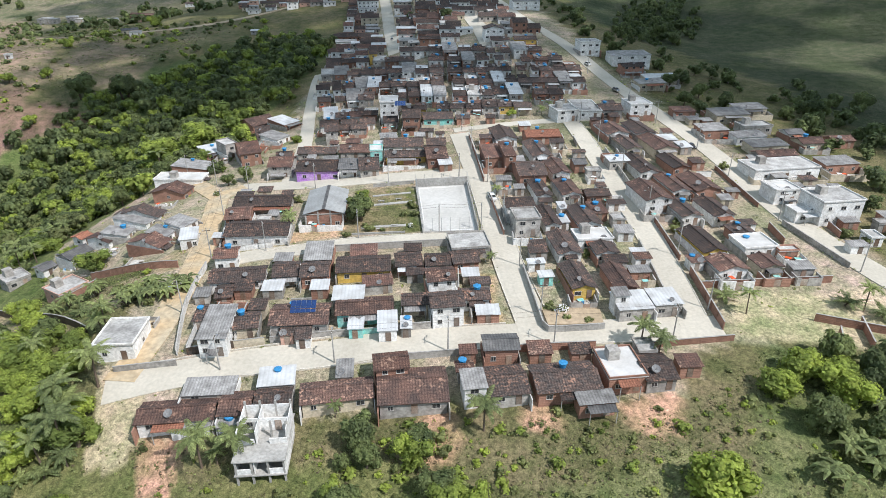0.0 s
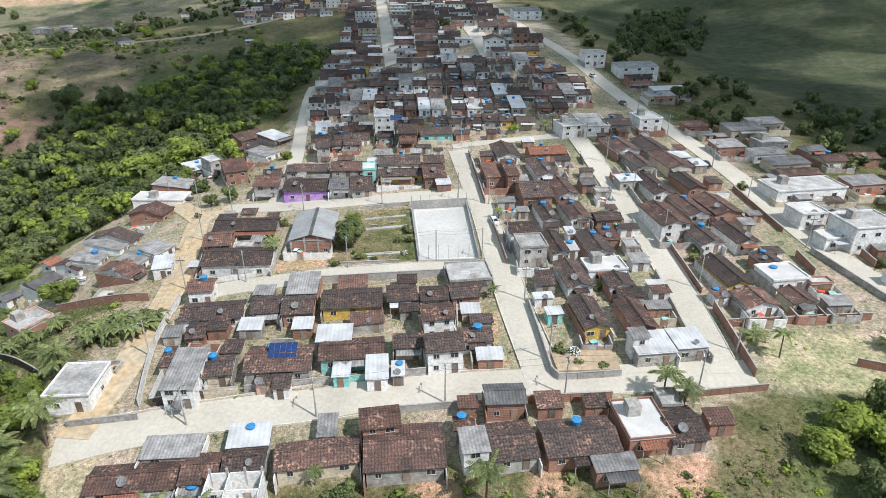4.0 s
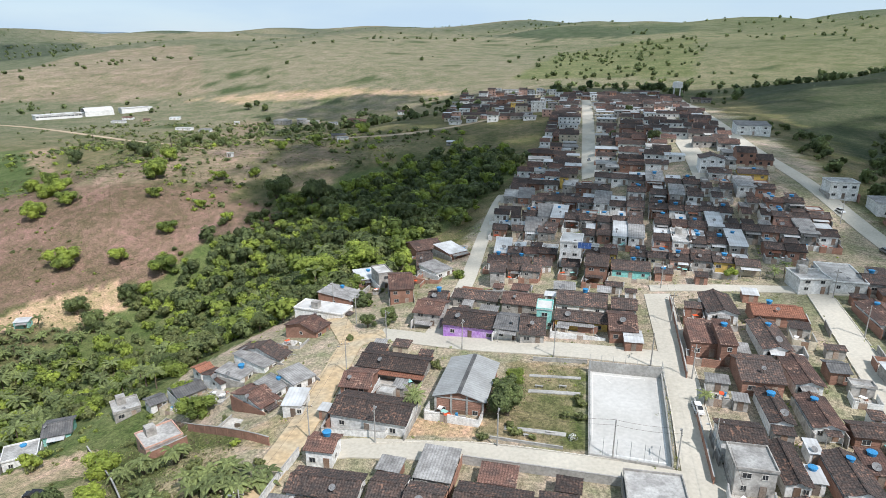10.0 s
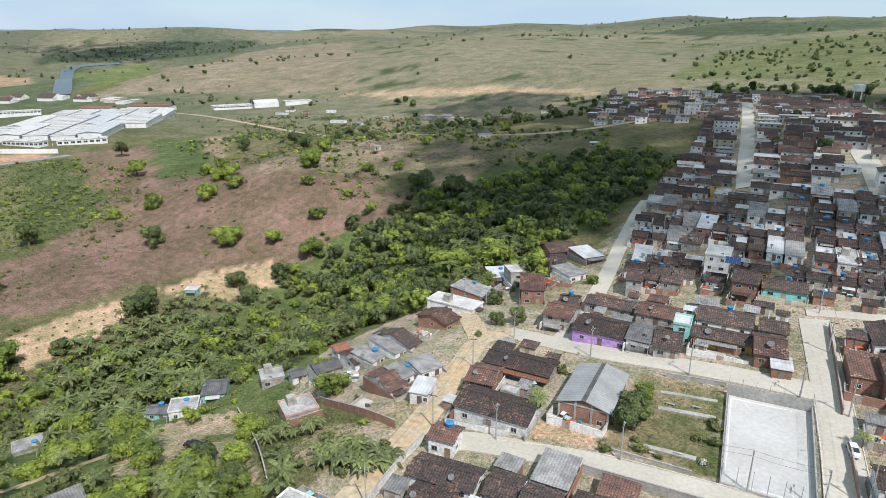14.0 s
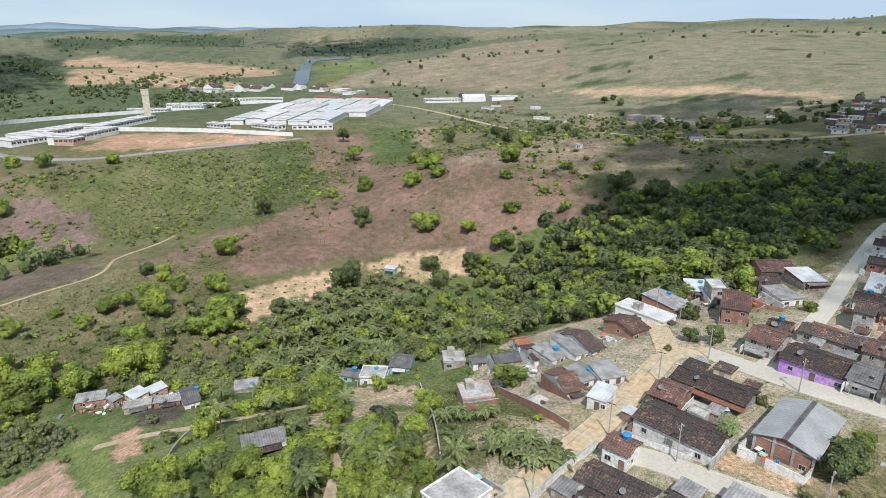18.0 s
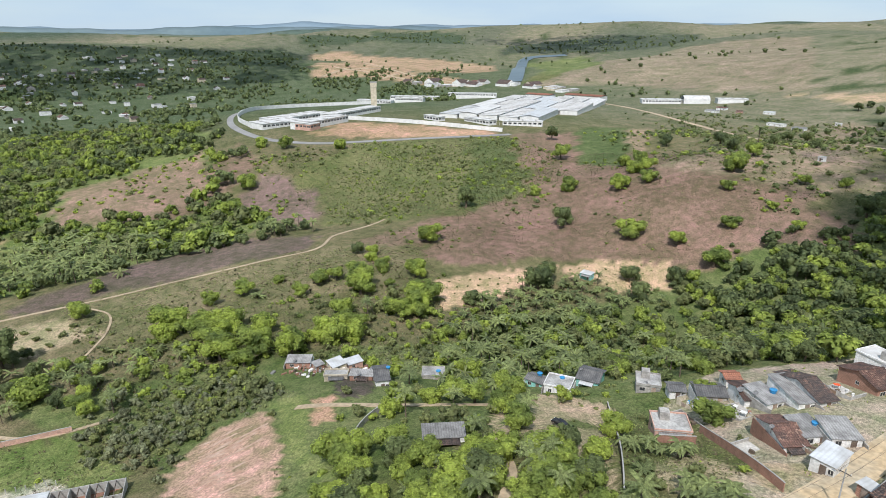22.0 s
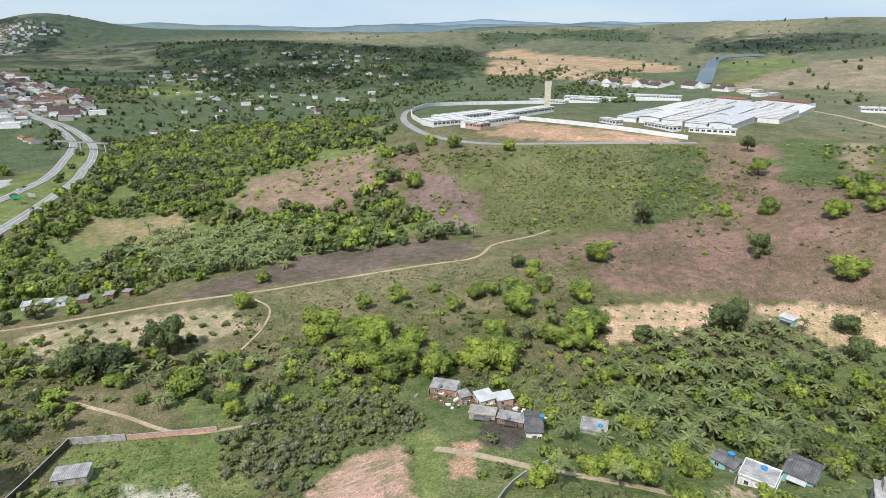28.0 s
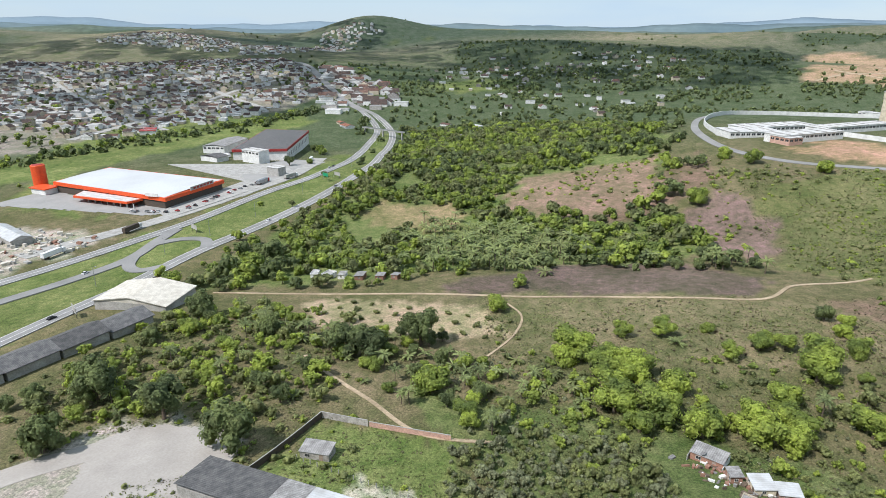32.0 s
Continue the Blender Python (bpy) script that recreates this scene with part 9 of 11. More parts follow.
def leaf_cloud(seed, n, leaf, lobes=9, stem=False):
    """Corners and four-cornered faces of a crown of unit radius about the origin: lobes set with small leaf clumps, uneven
    and with gaps, over dark inner bodies. The third value marks the faces of the stem."""
    g = np.random.default_rng(seed)
    cs = [np.array((0.0, 0.0, 0.12))]
    rs = [0.60]
    for k in range(lobes):
        a, q = 2 * np.pi * k / lobes + g.uniform(-0.4, 0.4), g.uniform(0.36, 0.72)
        cs.append(np.array((np.cos(a) * q, np.sin(a) * q, g.uniform(-0.42, 0.5))))
        rs.append(g.uniform(0.27, 0.45))
    cs, rs = np.array(cs), np.array(rs)
    V, F, S = [], [], []
    for c, r in list(zip(cs, rs))[:None if n > 60 else 2 if n > 14 else 1]:
        n0 = sum(len(v) for v in V)
        ring = []
        for zf, rf in ((-0.75, 0.62), (0.05, 0.93), (0.72, 0.56)):
            a = np.arange(4) * np.pi / 2 + zf + c[0] * 5
            q = r * rf * g.uniform(0.8, 1.0, 4)
            ring.append(np.stack([c[0] + np.cos(a) * q, c[1] + np.sin(a) * q, np.full(4, c[2] + zf * r)], 1))
        V.append(np.concatenate(ring))
        for k in range(2):
            for j in range(4):
                e = (j + 1) % 4
                F.append((n0 + k * 4 + j, n0 + k * 4 + e, n0 + k * 4 + 4 + e, n0 + k * 4 + 4 + j))
        F.append((n0 + 8, n0 + 9, n0 + 10, n0 + 11))
    S += [0] * len(F)
    pick = g.choice(len(rs), n * 2, p=rs ** 2 / (rs ** 2).sum())
    d = g.normal(0, 1, (n * 2, 3)) + (0, 0, 0.3)
    d /= np.linalg.norm(d, axis=1)[:, None]
    p = cs[pick] + d * (rs[pick] * g.uniform(0.90, 1.08, n * 2))[:, None]
    deep = (np.linalg.norm(p[:, None] - cs[None], axis=2) < 0.80 * rs[None]).any(1)
    p, d = p[~deep][:n], d[~deep][:n]
    m = len(p)
    nrm = d + g.uniform(-1, 1, (m, 3)) * 0.48 + (0, 0, 0.25)
    nrm /= np.linalg.norm(nrm, axis=1)[:, None]
    u = np.cross(nrm, g.normal(0, 1, (m, 3)))
    u /= np.linalg.norm(u, axis=1)[:, None]
    w = np.cross(nrm, u)
    L = leaf * g.uniform(0.6, 1.35, m)[:, None]
    n0 = sum(len(v) for v in V)
    V.append(np.stack([p - u * L - nrm * 0.3 * L, p - w * L * 0.65, p + u * L - nrm * 0.3 * L, p + w * L * 0.65], 1).reshape(-1, 3))
    F += [(n0 + 4 * k, n0 + 4 * k + 1, n0 + 4 * k + 2, n0 + 4 * k + 3) for k in range(m)]
    S += [0] * m
    if stem:
        n0 = sum(len(v) for v in V)
        a = np.arange(4) * np.pi / 2
        V.append(np.concatenate([np.stack([np.cos(a) * q, np.sin(a) * q, np.full(4, z)], 1) for q, z in ((0.06, -1.35), (0.04, -0.1))]))
        F += [(n0 + j, n0 + (j + 1) % 4, n0 + 4 + (j + 1) % 4, n0 + 4 + j) for j in range(4)]
        S += [2] * 4
    return np.concatenate(V), np.array(F), np.array(S)


def stamp(name, rows, kinds, materials, label, category):
    """Plants past counting as one mesh. rows: kind, x, y, z, breadth, height, turn, material."""
    V, F, S, n = [], [], [], 0
    for k, x, y, z, fx, fz, a, slot in rows:
        v, f, t = kinds[k]
        c, q = math.cos(a), math.sin(a)
        V.append(np.stack([(v[:, 0] * c - v[:, 1] * q) * fx + x, (v[:, 0] * q + v[:, 1] * c) * fx + y, v[:, 2] * fz + z], 1))
        F.append(f + n)
        S.append(np.where(t == 0, slot, t))
        n += len(v)
    ob = new(name, quads(name, np.concatenate(V), np.concatenate(F), np.concatenate(S), materials))
    return tagged(ob, label, category, kind="stuff")


def trunk(h, r0, spread, seed):
    r = random.Random(seed)
    s = Shape()
    lean = Vector((r.uniform(-0.08, 0.08), r.uniform(-0.08, 0.08), 1)) * h
    s.tube([(0, 0, -0.6), lean * 0.5, lean], [r0 * 1.3, r0, r0 * 0.7], 6)
    for k in range(4):
        a = 2 * math.pi * k / 4 + r.uniform(-0.5, 0.5)
        e = lean + Vector((math.cos(a) * spread, math.sin(a) * spread, h * r.uniform(0.35, 0.8)))
        s.tube([lean * 0.85, (lean * 0.85 + e) / 2 + Vector((0, 0, 0.2)), e], [r0 * 0.55, r0 * 0.4, r0 * 0.15], 5)
    return s


def tree_kind(name, label, material, h, rx, rz, n, leaf, seed):
    if name == "shrub":
        v, f, t = leaf_cloud(seed, n, leaf / rx, 6)
        ob = new(name, quads(name, v * (rx, rx, rz) + (0, 0, rz * 0.5), f, t, [material]))
        ob.matrix_world = pose(0, 0, -200)
        return tagged(ob, label, "shrub", "shrubs")
    ob = thing(name, pose(0, 0, -200), label, "tree", "trees")
    th = h - rz * 1.1
    part("trunk", trunk(max(th, 0.8), 0.09 * rx ** 0.8 + 0.05, rx * 0.5, seed), M_BARK, ob)
    v, f, t = leaf_cloud(seed, n, leaf / rx, 11)
    part("crown", quads("crown", v * (rx, rx, rz) + (0, 0, h - rz * 0.75), f, t, [material]), material, ob)
    return ob


def palm_kind(name, label, h, fr, n, seed, droop=0.8, material=None):
    """A palm: a ringed trunk and arching fronds with leaflets on both sides."""
    r = random.Random(seed)
    ob = thing(name, pose(0, 0, -200), label, "palm", "palms")
    s = Shape()
    lean = Vector((r.uniform(-0.6, 0.6), r.uniform(-0.6, 0.6), h))
    s.tube([(0, 0, -0.5), lean * 0.3 * 1.0, lean * 0.7, lean], [0.24, 0.17, 0.15, 0.16], 6)
    part("trunk", s, M_BARK, ob)
    c = Shape()
    for k in range(n):
        a = 2 * math.pi * k / n * 1.0 + r.uniform(-0.25, 0.25)
        up = r.uniform(0.1, 1.7)
        L = fr * r.uniform(0.8, 1.1)
        d = Vector((math.cos(a), math.sin(a), 0))
        sd = Vector((-d.y, d.x, 0))
        pts = []
        for j in range(6):
            u = j / 5
            pts.append(lean + d * L * u * (1 - 0.12 * u * u) + Vector((0, 0, L * (up * 0.55 * u - droop * u * u * 0.75))))
        for j in range(5):
            w0, w1 = 0.30 * (1 - (2 * j / 5 - 0.7) ** 2 * 0.5), 0.30 * (1 - (2 * (j + 1) / 5 - 0.7) ** 2 * 0.5)
            if j == 4:
                w1 = 0.05
            for sg in (1, -1):
                for q in (0, 1):
                    e0 = pts[j].lerp(pts[j + 1], q * 0.5)
                    e1 = pts[j].lerp(pts[j + 1], q * 0.5 + 0.42)
                    ww = (w0 + (w1 - w0) * q * 0.5) * fr / 3.2
                    dn = Vector((0, 0, -ww * 0.7))
                    t1 = e1 + sd * sg * ww * 1.5 + dn + d * 0.25
                    t0 = e0 + sd * sg * ww * 1.5 + dn + d * 0.25
                    c.face([e0, e1, t1, t0])
    part("crown", c, material or M_PALM, ob)
    return ob


def banana_kind(seed):
    r = random.Random(seed)
    ob = thing("banana_plant", pose(0, 0, -200), "clump of banana plants with long ragged leaves", "banana plant", "banana plants")
    st, c = Shape(), Shape()
    for q in range(5):
        o = Vector((r.uniform(-1.6, 1.6), r.uniform(-1.6, 1.6), 0))
        h = r.uniform(1.5, 2.6)
        st.tube([Vector((0, 0, -0.5)), o + Vector((0, 0, 0.25)), o + Vector((0, 0, h))], [0.3, 0.16, 0.1], 5)
        for k in range(7):
            a = k * 2.4 + r.uniform(-0.3, 0.3)
            d, sd = Vector((math.cos(a), math.sin(a), 0)), Vector((-math.sin(a), math.cos(a), 0))
            L, up = r.uniform(1.8, 2.6), r.uniform(0.5, 1.2)
            pts = [o + Vector((0, 0, h)) + d * L * u + Vector((0, 0, L * (up * u - 1.0 * u * u))) for u in (0, 0.3, 0.65, 1)]
            for j in range(3):
                w0, w1 = (0.12, 0.36, 0.34, 0.05)[j], (0.12, 0.36, 0.34, 0.05)[j + 1]
                for sg in (1, -1):
                    c.face([pts[j], pts[j + 1], pts[j + 1] + sd * sg * w1 + Vector((0, 0, -w1 * 0.4)), pts[j] + sd * sg * w0 + Vector((0, 0, -w0 * 0.4))])
    part("stem_clump", st.weld(), M_BARK, ob)
    part("leaves", c, M_PALM, ob)
    return ob


MANGO = [tree_kind("mango_tree", "broad bright green leafy tree", M_LEAF, 4.3 + k * 0.3, 3.4 + 0.25 * k, 3.0, 860, 0.24, 20 + k) for k in range(4)]
WOODS = [tree_kind("woodland_tree", "dark green woodland tree with an uneven crown", M_DEEP, 5.2 + 0.6 * k, 3.2 + 0.3 * k, 3.5, 860, 0.24, 40 + k) for k in range(3)]
SHRUB = [tree_kind("shrub", "low round green shrub", M_BUSH, 2.1 + 0.3 * k, 1.6, 1.35, 230, 0.20, 60 + k) for k in range(3)]
COCO = [palm_kind("coconut_palm", "coconut palm with arching fronds", 4.4 + 1.1 * k, 3.5, 18, 80 + k) for k in range(3)]
YOUNG = [palm_kind("young_palm", "low young palm with spreading fronds", 1.2, 3.0, 16, 90 + k, 0.55) for k in range(2)]
BANANA = [banana_kind(95 + k) for k in range(2)]
KINDS = {"m": MANGO, "w": WOODS, "s": SHRUB, "c": COCO, "y": YOUNG, "b": BANANA}
FIRST = {id(o) for k in KINDS.values() for o in k}
rt = random.Random(5)
TREES = []


def plant(kind, x, y, size=1.0):
    """One tree of its own at a place."""
    src = rt.choice(KINDS[kind])
    m = pose(x, y, ground_z(x, y), 0, 0, rt.uniform(0, 360))
    if id(src) in FIRST:
        FIRST.discard(id(src))
        src.matrix_world = m
        src.scale = (size, size, size * rt.uniform(0.9, 1.1))
        ob = src
    else:
        ob = copy_thing(src, m)
        ob.scale = (size, size * rt.uniform(0.92, 1.08), size * rt.uniform(0.9, 1.12))
    TREES.append((x, y, 3.0 * size))
    return ob


def scatter(poly, spacing, seed, keep=1.0, gap=1.5, edge=0.0):
    """Places spread over a polygon, some metres apart, clear of roads and houses."""
    r = random.Random(seed)
    xs, ys = [p[0] for p in poly], [p[1] for p in poly]
    out = []
    y = min(ys)
    while y < max(ys):
        x = min(xs)
        while x < max(xs):
            px, py = x + r.uniform(-0.45, 0.45) * spacing, y + r.uniform(-0.45, 0.45) * spacing
            if r.random() < keep and holds(poly, px + r.gauss(0, edge), py + r.gauss(0, edge)) and free(px, py, gap):
                out.append((px, py))
            x += spacing
        y += spacing * 0.87
    return out


def low_crown(r, s, x, y, z, rx, rz, n, leaf, slot=0):
    """A spray of leaves straight into a joint mesh."""
    for k in range(n):
        v = Vector((r.gauss(0, 1), r.gauss(0, 1), r.gauss(0.35, 0.8))).normalized()
        q = r.uniform(0.80, 1.06)
        p = Vector((x + v.x * rx * q, y + v.y * rx * q, z + v.z * rz * q))
        nrm = (v + Vector((r.uniform(-1, 1), r.uniform(-1, 1), r.uniform(-0.2, 1))) * 0.45).normalized()
        u = nrm.orthogonal().normalized()
        u = u * math.cos(k * 2.4) + nrm.cross(u) * math.sin(k * 2.4)
        w = nrm.cross(u)
        L = leaf * r.uniform(0.7, 1.35)
        n0 = len(s.v)
        s.v += [p - u * L - nrm * 0.25 * L, p - w * L * 0.7, p + u * L - nrm * 0.25 * L, p + w * L * 0.7]
        s.f.append((n0, n0 + 1, n0 + 2, n0 + 3))
        s.i.append(slot)


def wood(name, places, label, materials, size, n, leaf, seed, category="trees", lobes=7, lift=(0.62, 0.95)):
    """Many trees that nobody could count, as one mesh of trunks and crowns."""
    r = random.Random(seed)
    kinds = [leaf_cloud(seed * 10 + k, n, leaf, lobes, True) for k in range(5)]
    zs = land([p[0] for p in places], [p[1] for p in places])
    rows = []
    for (x, y), z in zip(places, zs):
        f = size * r.choice((0.45, 0.6, 0.75, 0.9, 1.0, 1.3)) * r.uniform(0.85, 1.15)
        h = f * r.uniform(0.75, 1.05)
        rows.append((r.randrange(5), x, y, z + h * r.uniform(*lift), f, h, r.uniform(0, 6.28), 0 if r.random() < 0.6 else 1))
    return stamp(name, rows, kinds, [*materials, M_BARK], label, category)


UPPER = [(-86, 262), (-130, 262), (-205, 262), (-238, 300), (-215, 335), (-175, 410), (-125, 500), (-85, 470), (-76, 380), (-74, 300)]
RAVINE = [(-78, 218), (-98, 196), (-128, 170), (-160, 150), (-205, 140), (-236, 158), (-232, 255), (-238, 300), (-215, 335), (-175, 410), (-125, 500), (-85, 470), (-76, 380), (-74, 300)]
GROVE = [(-84, 78), (-96, 100), (-112, 128), (-128, 138), (-150, 140), (-172, 128), (-176, 96), (-160, 72), (-120, 66)]
BELT = [(-214, 20), (-218, 8), (-254, 10), (-250, 60), (-262, 140), (-232, 150), (-182, 140), (-180, 90), (-220, 75), (-185, 50)]
GARDEN = [(-212, -42), (-186, -52), (-184, -92), (-150, -106), (-150, -130), (-190, -138), (-245, -138), (-275, -125), (-266, -75), (-240, -58), (-225, -46)]
THICKET = [(-184, 4), (-206, 4), (-214, 15), (-213, 40), (-206, 56), (-195, 70), (-182, 60), (-177, 50), (-174, 40), (-159, 30), (-150, 26), (-166, 20)]
ROADWOOD = [(-285, -172), (-300, -150), (-318, -112), (-345, -60), (-388, 10), (-400, 60), (-432, 90), (-520, 60), (-640, 60), (-770, 60), (-900, 0), (-960, -120), (-940, -300), (-760, -240), (-640, -205), (-535, -190), (-402, -188)]
EASTWOOD = [(112, 96), (104, 140), (106, 200), (98, 262), (84, 320), (70, 400), (62, 520), (84, 520), (96, 400), (125, 340), (170, 290), (160, 180), (150, 110)]
SOUTHWEST = [(-66, 88), (-78, 100), (-96, 120), (-118, 100), (-112, 76), (-108, 40), (-70, 30), (-50, 52), (-58, 72)]
BRUSH = [(-56, 68), (-30, 60), (0, 70), (40, 66), (62, 84), (70, 96), (130, 88), (110, 30), (0, 20), (-60, 30)]

PALMS = [(-254, 158), (-266, 215), (-246, 262), (-222, 252), (-228, 200), (-234, 160)]
wood("ravine_wood", scatter(UPPER, 6.2, 1, 0.95, edge=9), "dense dark wood filling the ravine", (M_DEEP, M_LEAF), 4.3, 105, 0.155, 1, lobes=6)
LOWER = [p for p in scatter(RAVINE, 5.6, 11, 0.92, edge=8) if p[1] < 275 and not holds(PALMS, *p)]
wood("ravine_trees", LOWER[0::3], "mixed green trees and bushes down the ravine", (M_LEAF, M_BUSH), 3.4, 170, 0.12, 12)
wood("ravine_bushes", LOWER[1::3], "low green bushes down the ravine", (M_BUSH, M_LEAF), 2.2, 90, 0.15, 13)
wood("ravine_shade_trees", LOWER[2::3], "darker trees down the ravine", (M_DEEP, M_LEAF), 3.8, 180, 0.12, 14)
CLEARINGS = [[(-474, -159), (-507, -158), (-510, -97), (-471, -70), (-450, -80), (-450, -136)], [(-518, -63), (-601, -55), (-619, -10), (-640, 56), (-519, 56), (-490, 20), (-490, -23)], [(-425, -103), (-475, -104), (-464, -35), (-434, 1), (-389, 13), (-363, -16), (-360, -56)]]
LEAFY = [p for p in scatter(ROADWOOD, 8.6, 2, 0.95, edge=12) if wobble(np.array([p[0]]), np.array([p[1]]), 34, 1)[0] < 0.72 and not any(holds(q, *p) for q in CLEARINGS)]
wood("roadside_wood", [p for p in LEAFY if wobble(np.array([p[0]]), np.array([p[1]]), 55, 5)[0] > -0.3], "dense bright green wood beside the highway", (M_LEAF, M_BUSH), 5.6, 64, 0.19, 2, lobes=4)
wood("roadside_shade_wood", [p for p in LEAFY if wobble(np.array([p[0]]), np.array([p[1]]), 55, 5)[0] <= -0.3], "darker stands of wood beside the highway", (M_DEEP, M_LEAF), 5.6, 64, 0.19, 16, lobes=4)
wood("east_wood", scatter(EASTWOOD, 8.0, 3, 0.3) + scatter([(150, 520), (188, 533), (165, 429), (118, 365), (104, 400)], 6.5, 8, 0.9, edge=6), "dark trees along the eastern edge of the village", (M_DEEP, M_DEEP), 3.8, 110, 0.15, 3)
wood("grove_undergrowth", scatter(GROVE, 7.0, 4, 0.7), "green grove below the village", (M_LEAF, M_BUSH), 2.2, 110, 0.14, 4)
wood("valley_belt", [p for p in scatter(BELT, 7.4, 5, 0.8, edge=7) if not holds(PALMS, *p)], "green trees along the valley floor", (M_LEAF, M_BUSH), 2.7, 110, 0.14, 5)
wood("garden_wood", scatter(GARDEN, 6.6, 6, 0.85, edge=6), "trees and scrub beside the yards", (M_LEAF, M_BUSH), 2.9, 110, 0.14, 6)
M_DULL = leaf_mat("dull_thicket_leaves", (0.170, 0.186, 0.104), (0.290, 0.308, 0.168))
wood("thicket", scatter(THICKET, 3.1, 7, 0.95, edge=4), "grey-green thicket on the slope", (M_DULL, M_BUSH), 1.9, 100, 0.12, 7, lobes=6)


def bushes(name, poly, spacing, seed, size, label, mats, grain=24, cut=-0.1, edge=6, n=30):
    """Undergrowth in drifts: bushes past counting, from knee height to twice a man's."""
    r = random.Random(seed)
    pl = [p for p in scatter(poly, spacing, seed, 0.95, 1.0, edge) if wobble(np.array([p[0]]), np.array([p[1]]), grain, seed)[0] + r.uniform(-0.55, 0.55) > cut]
    kinds = [leaf_cloud(seed * 10 + k, n, 0.25, 4) for k in range(4)]
    zs = land([p[0] for p in pl], [p[1] for p in pl])
    rows = []
    for (x, y), z in zip(pl, zs):
        f = size * r.choice((0.35, 0.5, 0.65, 0.8, 1.0, 1.3)) * r.uniform(0.85, 1.15)
        rows.append((r.randrange(4), x, y, z + f * 0.3, f * r.uniform(0.9, 1.2), f * 0.75, r.uniform(0, 6.28), 0 if r.random() < 0.6 else 1))
    stamp(name, rows, kinds, mats, label, "bushes")


bushes("valley_low_bushes", [(-176, 20), (-214, 20), (-232, -20), (-262, -10), (-262, 140), (-236, 200), (-200, 140), (-180, 90)], 2.7, 80, 0.9, "low weeds and saplings between the valley trees", [M_BUSH, M_DULL], 18, -0.5, 5, 16)
bushes("valley_bushes", [(-214, 20), (-232, -20), (-262, -10), (-272, 60), (-276, 120), (-280, 215), (-240, 210), (-180, 140), (-180, 90)], 4.2, 71, 1.9, "green undergrowth between the valley trees", [M_BUSH, M_LEAF], cut=-0.25)
bushes("garden_bushes", [(-120, 70), (-140, 25), (-150, -12), (-205, -2), (-200, -42), (-262, -62), (-270, -130), (-180, -140), (-150, -120), (-120, 30)], 4.4, 72, 1.6, "green undergrowth round the yards", [M_BUSH, M_LEAF], cut=0.0)
bushes("wall_slope_bushes", [(-582, 150), (-575, 345), (-480, 350), (-390, 285), (-370, 209), (-400, 100), (-480, 75), (-560, 90)], 6.2, 73, 2.4, "green scrub on the slope under the walls", [M_BUSH, M_LEAF], 40, 0.05)
bushes("brown_slope_bushes", [(-240, 290), (-300, 200), (-345, 130), (-400, 240), (-470, 370), (-400, 430), (-250, 390)], 8.5, 74, 1.8, "scattered bushes on the brown hillside", [M_BUSH, M_LEAF], 30, 0.18)
bushes("ridge_bushes", [(-240, 330), (-330, 390), (-460, 400), (-560, 430), (-520, 560), (-300, 560), (-150, 560), (-130, 500), (-190, 420)], 8.0, 75, 2.8, "trees and bushes on the ridge", [M_DEEP, M_LEAF], 45, 0.0)
bushes("village_edge_bushes", [(-60, 82), (-80, 100), (-118, 132), (-150, 150), (-110, 200), (-84, 190), (-80, 150), (-112, 150), (-70, 116)], 4.0, 76, 1.3, "weeds and bushes along the village edge", [M_BUSH, M_LEAF], 15, 0.1)
bushes("south_bushes", [(-66, 80), (-40, 76), (0, 80), (44, 82), (60, 92), (72, 94), (130, 86), (120, 20), (-20, 20), (-70, 40)], 3.6, 77, 1.0, "low bushes below the village", [M_BUSH, M_LEAF], 12, -0.05)
bushes("west_bushes", [(-405, 20), (-440, 60), (-520, 60), (-640, 110), (-560, 110), (-420, 112), (-406, 100)], 7.5, 78, 2.2, "scrub between the track and the wood", [M_BUSH, M_LEAF], 30, 0.25)

def palm_cloud(seed, h, fr, n=13):
    """Corners and four-cornered faces of one palm: fronds in two drooping halves on a thin stem."""
    g = np.random.default_rng(seed)
    V, F, S, n0 = [], [], [], 0
    for k in range(n):
        a, up, L = 2 * np.pi * k / n + g.uniform(-0.25, 0.25), g.uniform(0.2, 1.8), fr * g.uniform(0.8, 1.1)
        d, sd = np.array((np.cos(a), np.sin(a), 0)), np.array((-np.sin(a), np.cos(a), 0))
        for sg in (1, -1):
            rib = [np.array((0, 0, h)) + d * L * u * (1 - 0.12 * u * u) + np.array((0, 0, L * (up * 0.55 * u - 0.6 * u * u))) for u in (0, 0.35, 0.7, 1)]
            rim = [p + sd * sg * q * fr + np.array((0, 0, -q * 0.3 * fr)) + d * 0.2 for p, q in zip(rib, (0.03, 0.13, 0.12, 0.01))]
            V += rib + rim
            F += [(n0 + j, n0 + j + 1, n0 + 5 + j, n0 + 4 + j) for j in range(3)]
            S += [0] * 3
            n0 += 8
    a = np.arange(4) * np.pi / 2
    for q, z in ((0.2, -0.6), (0.13, h)):
        V += [np.array((np.cos(t) * q, np.sin(t) * q, z)) for t in a]
    F += [(n0 + j, n0 + (j + 1) % 4, n0 + 4 + (j + 1) % 4, n0 + 4 + j) for j in range(4)]
    return np.array(V), np.array(F), np.array(S + [2] * 4)


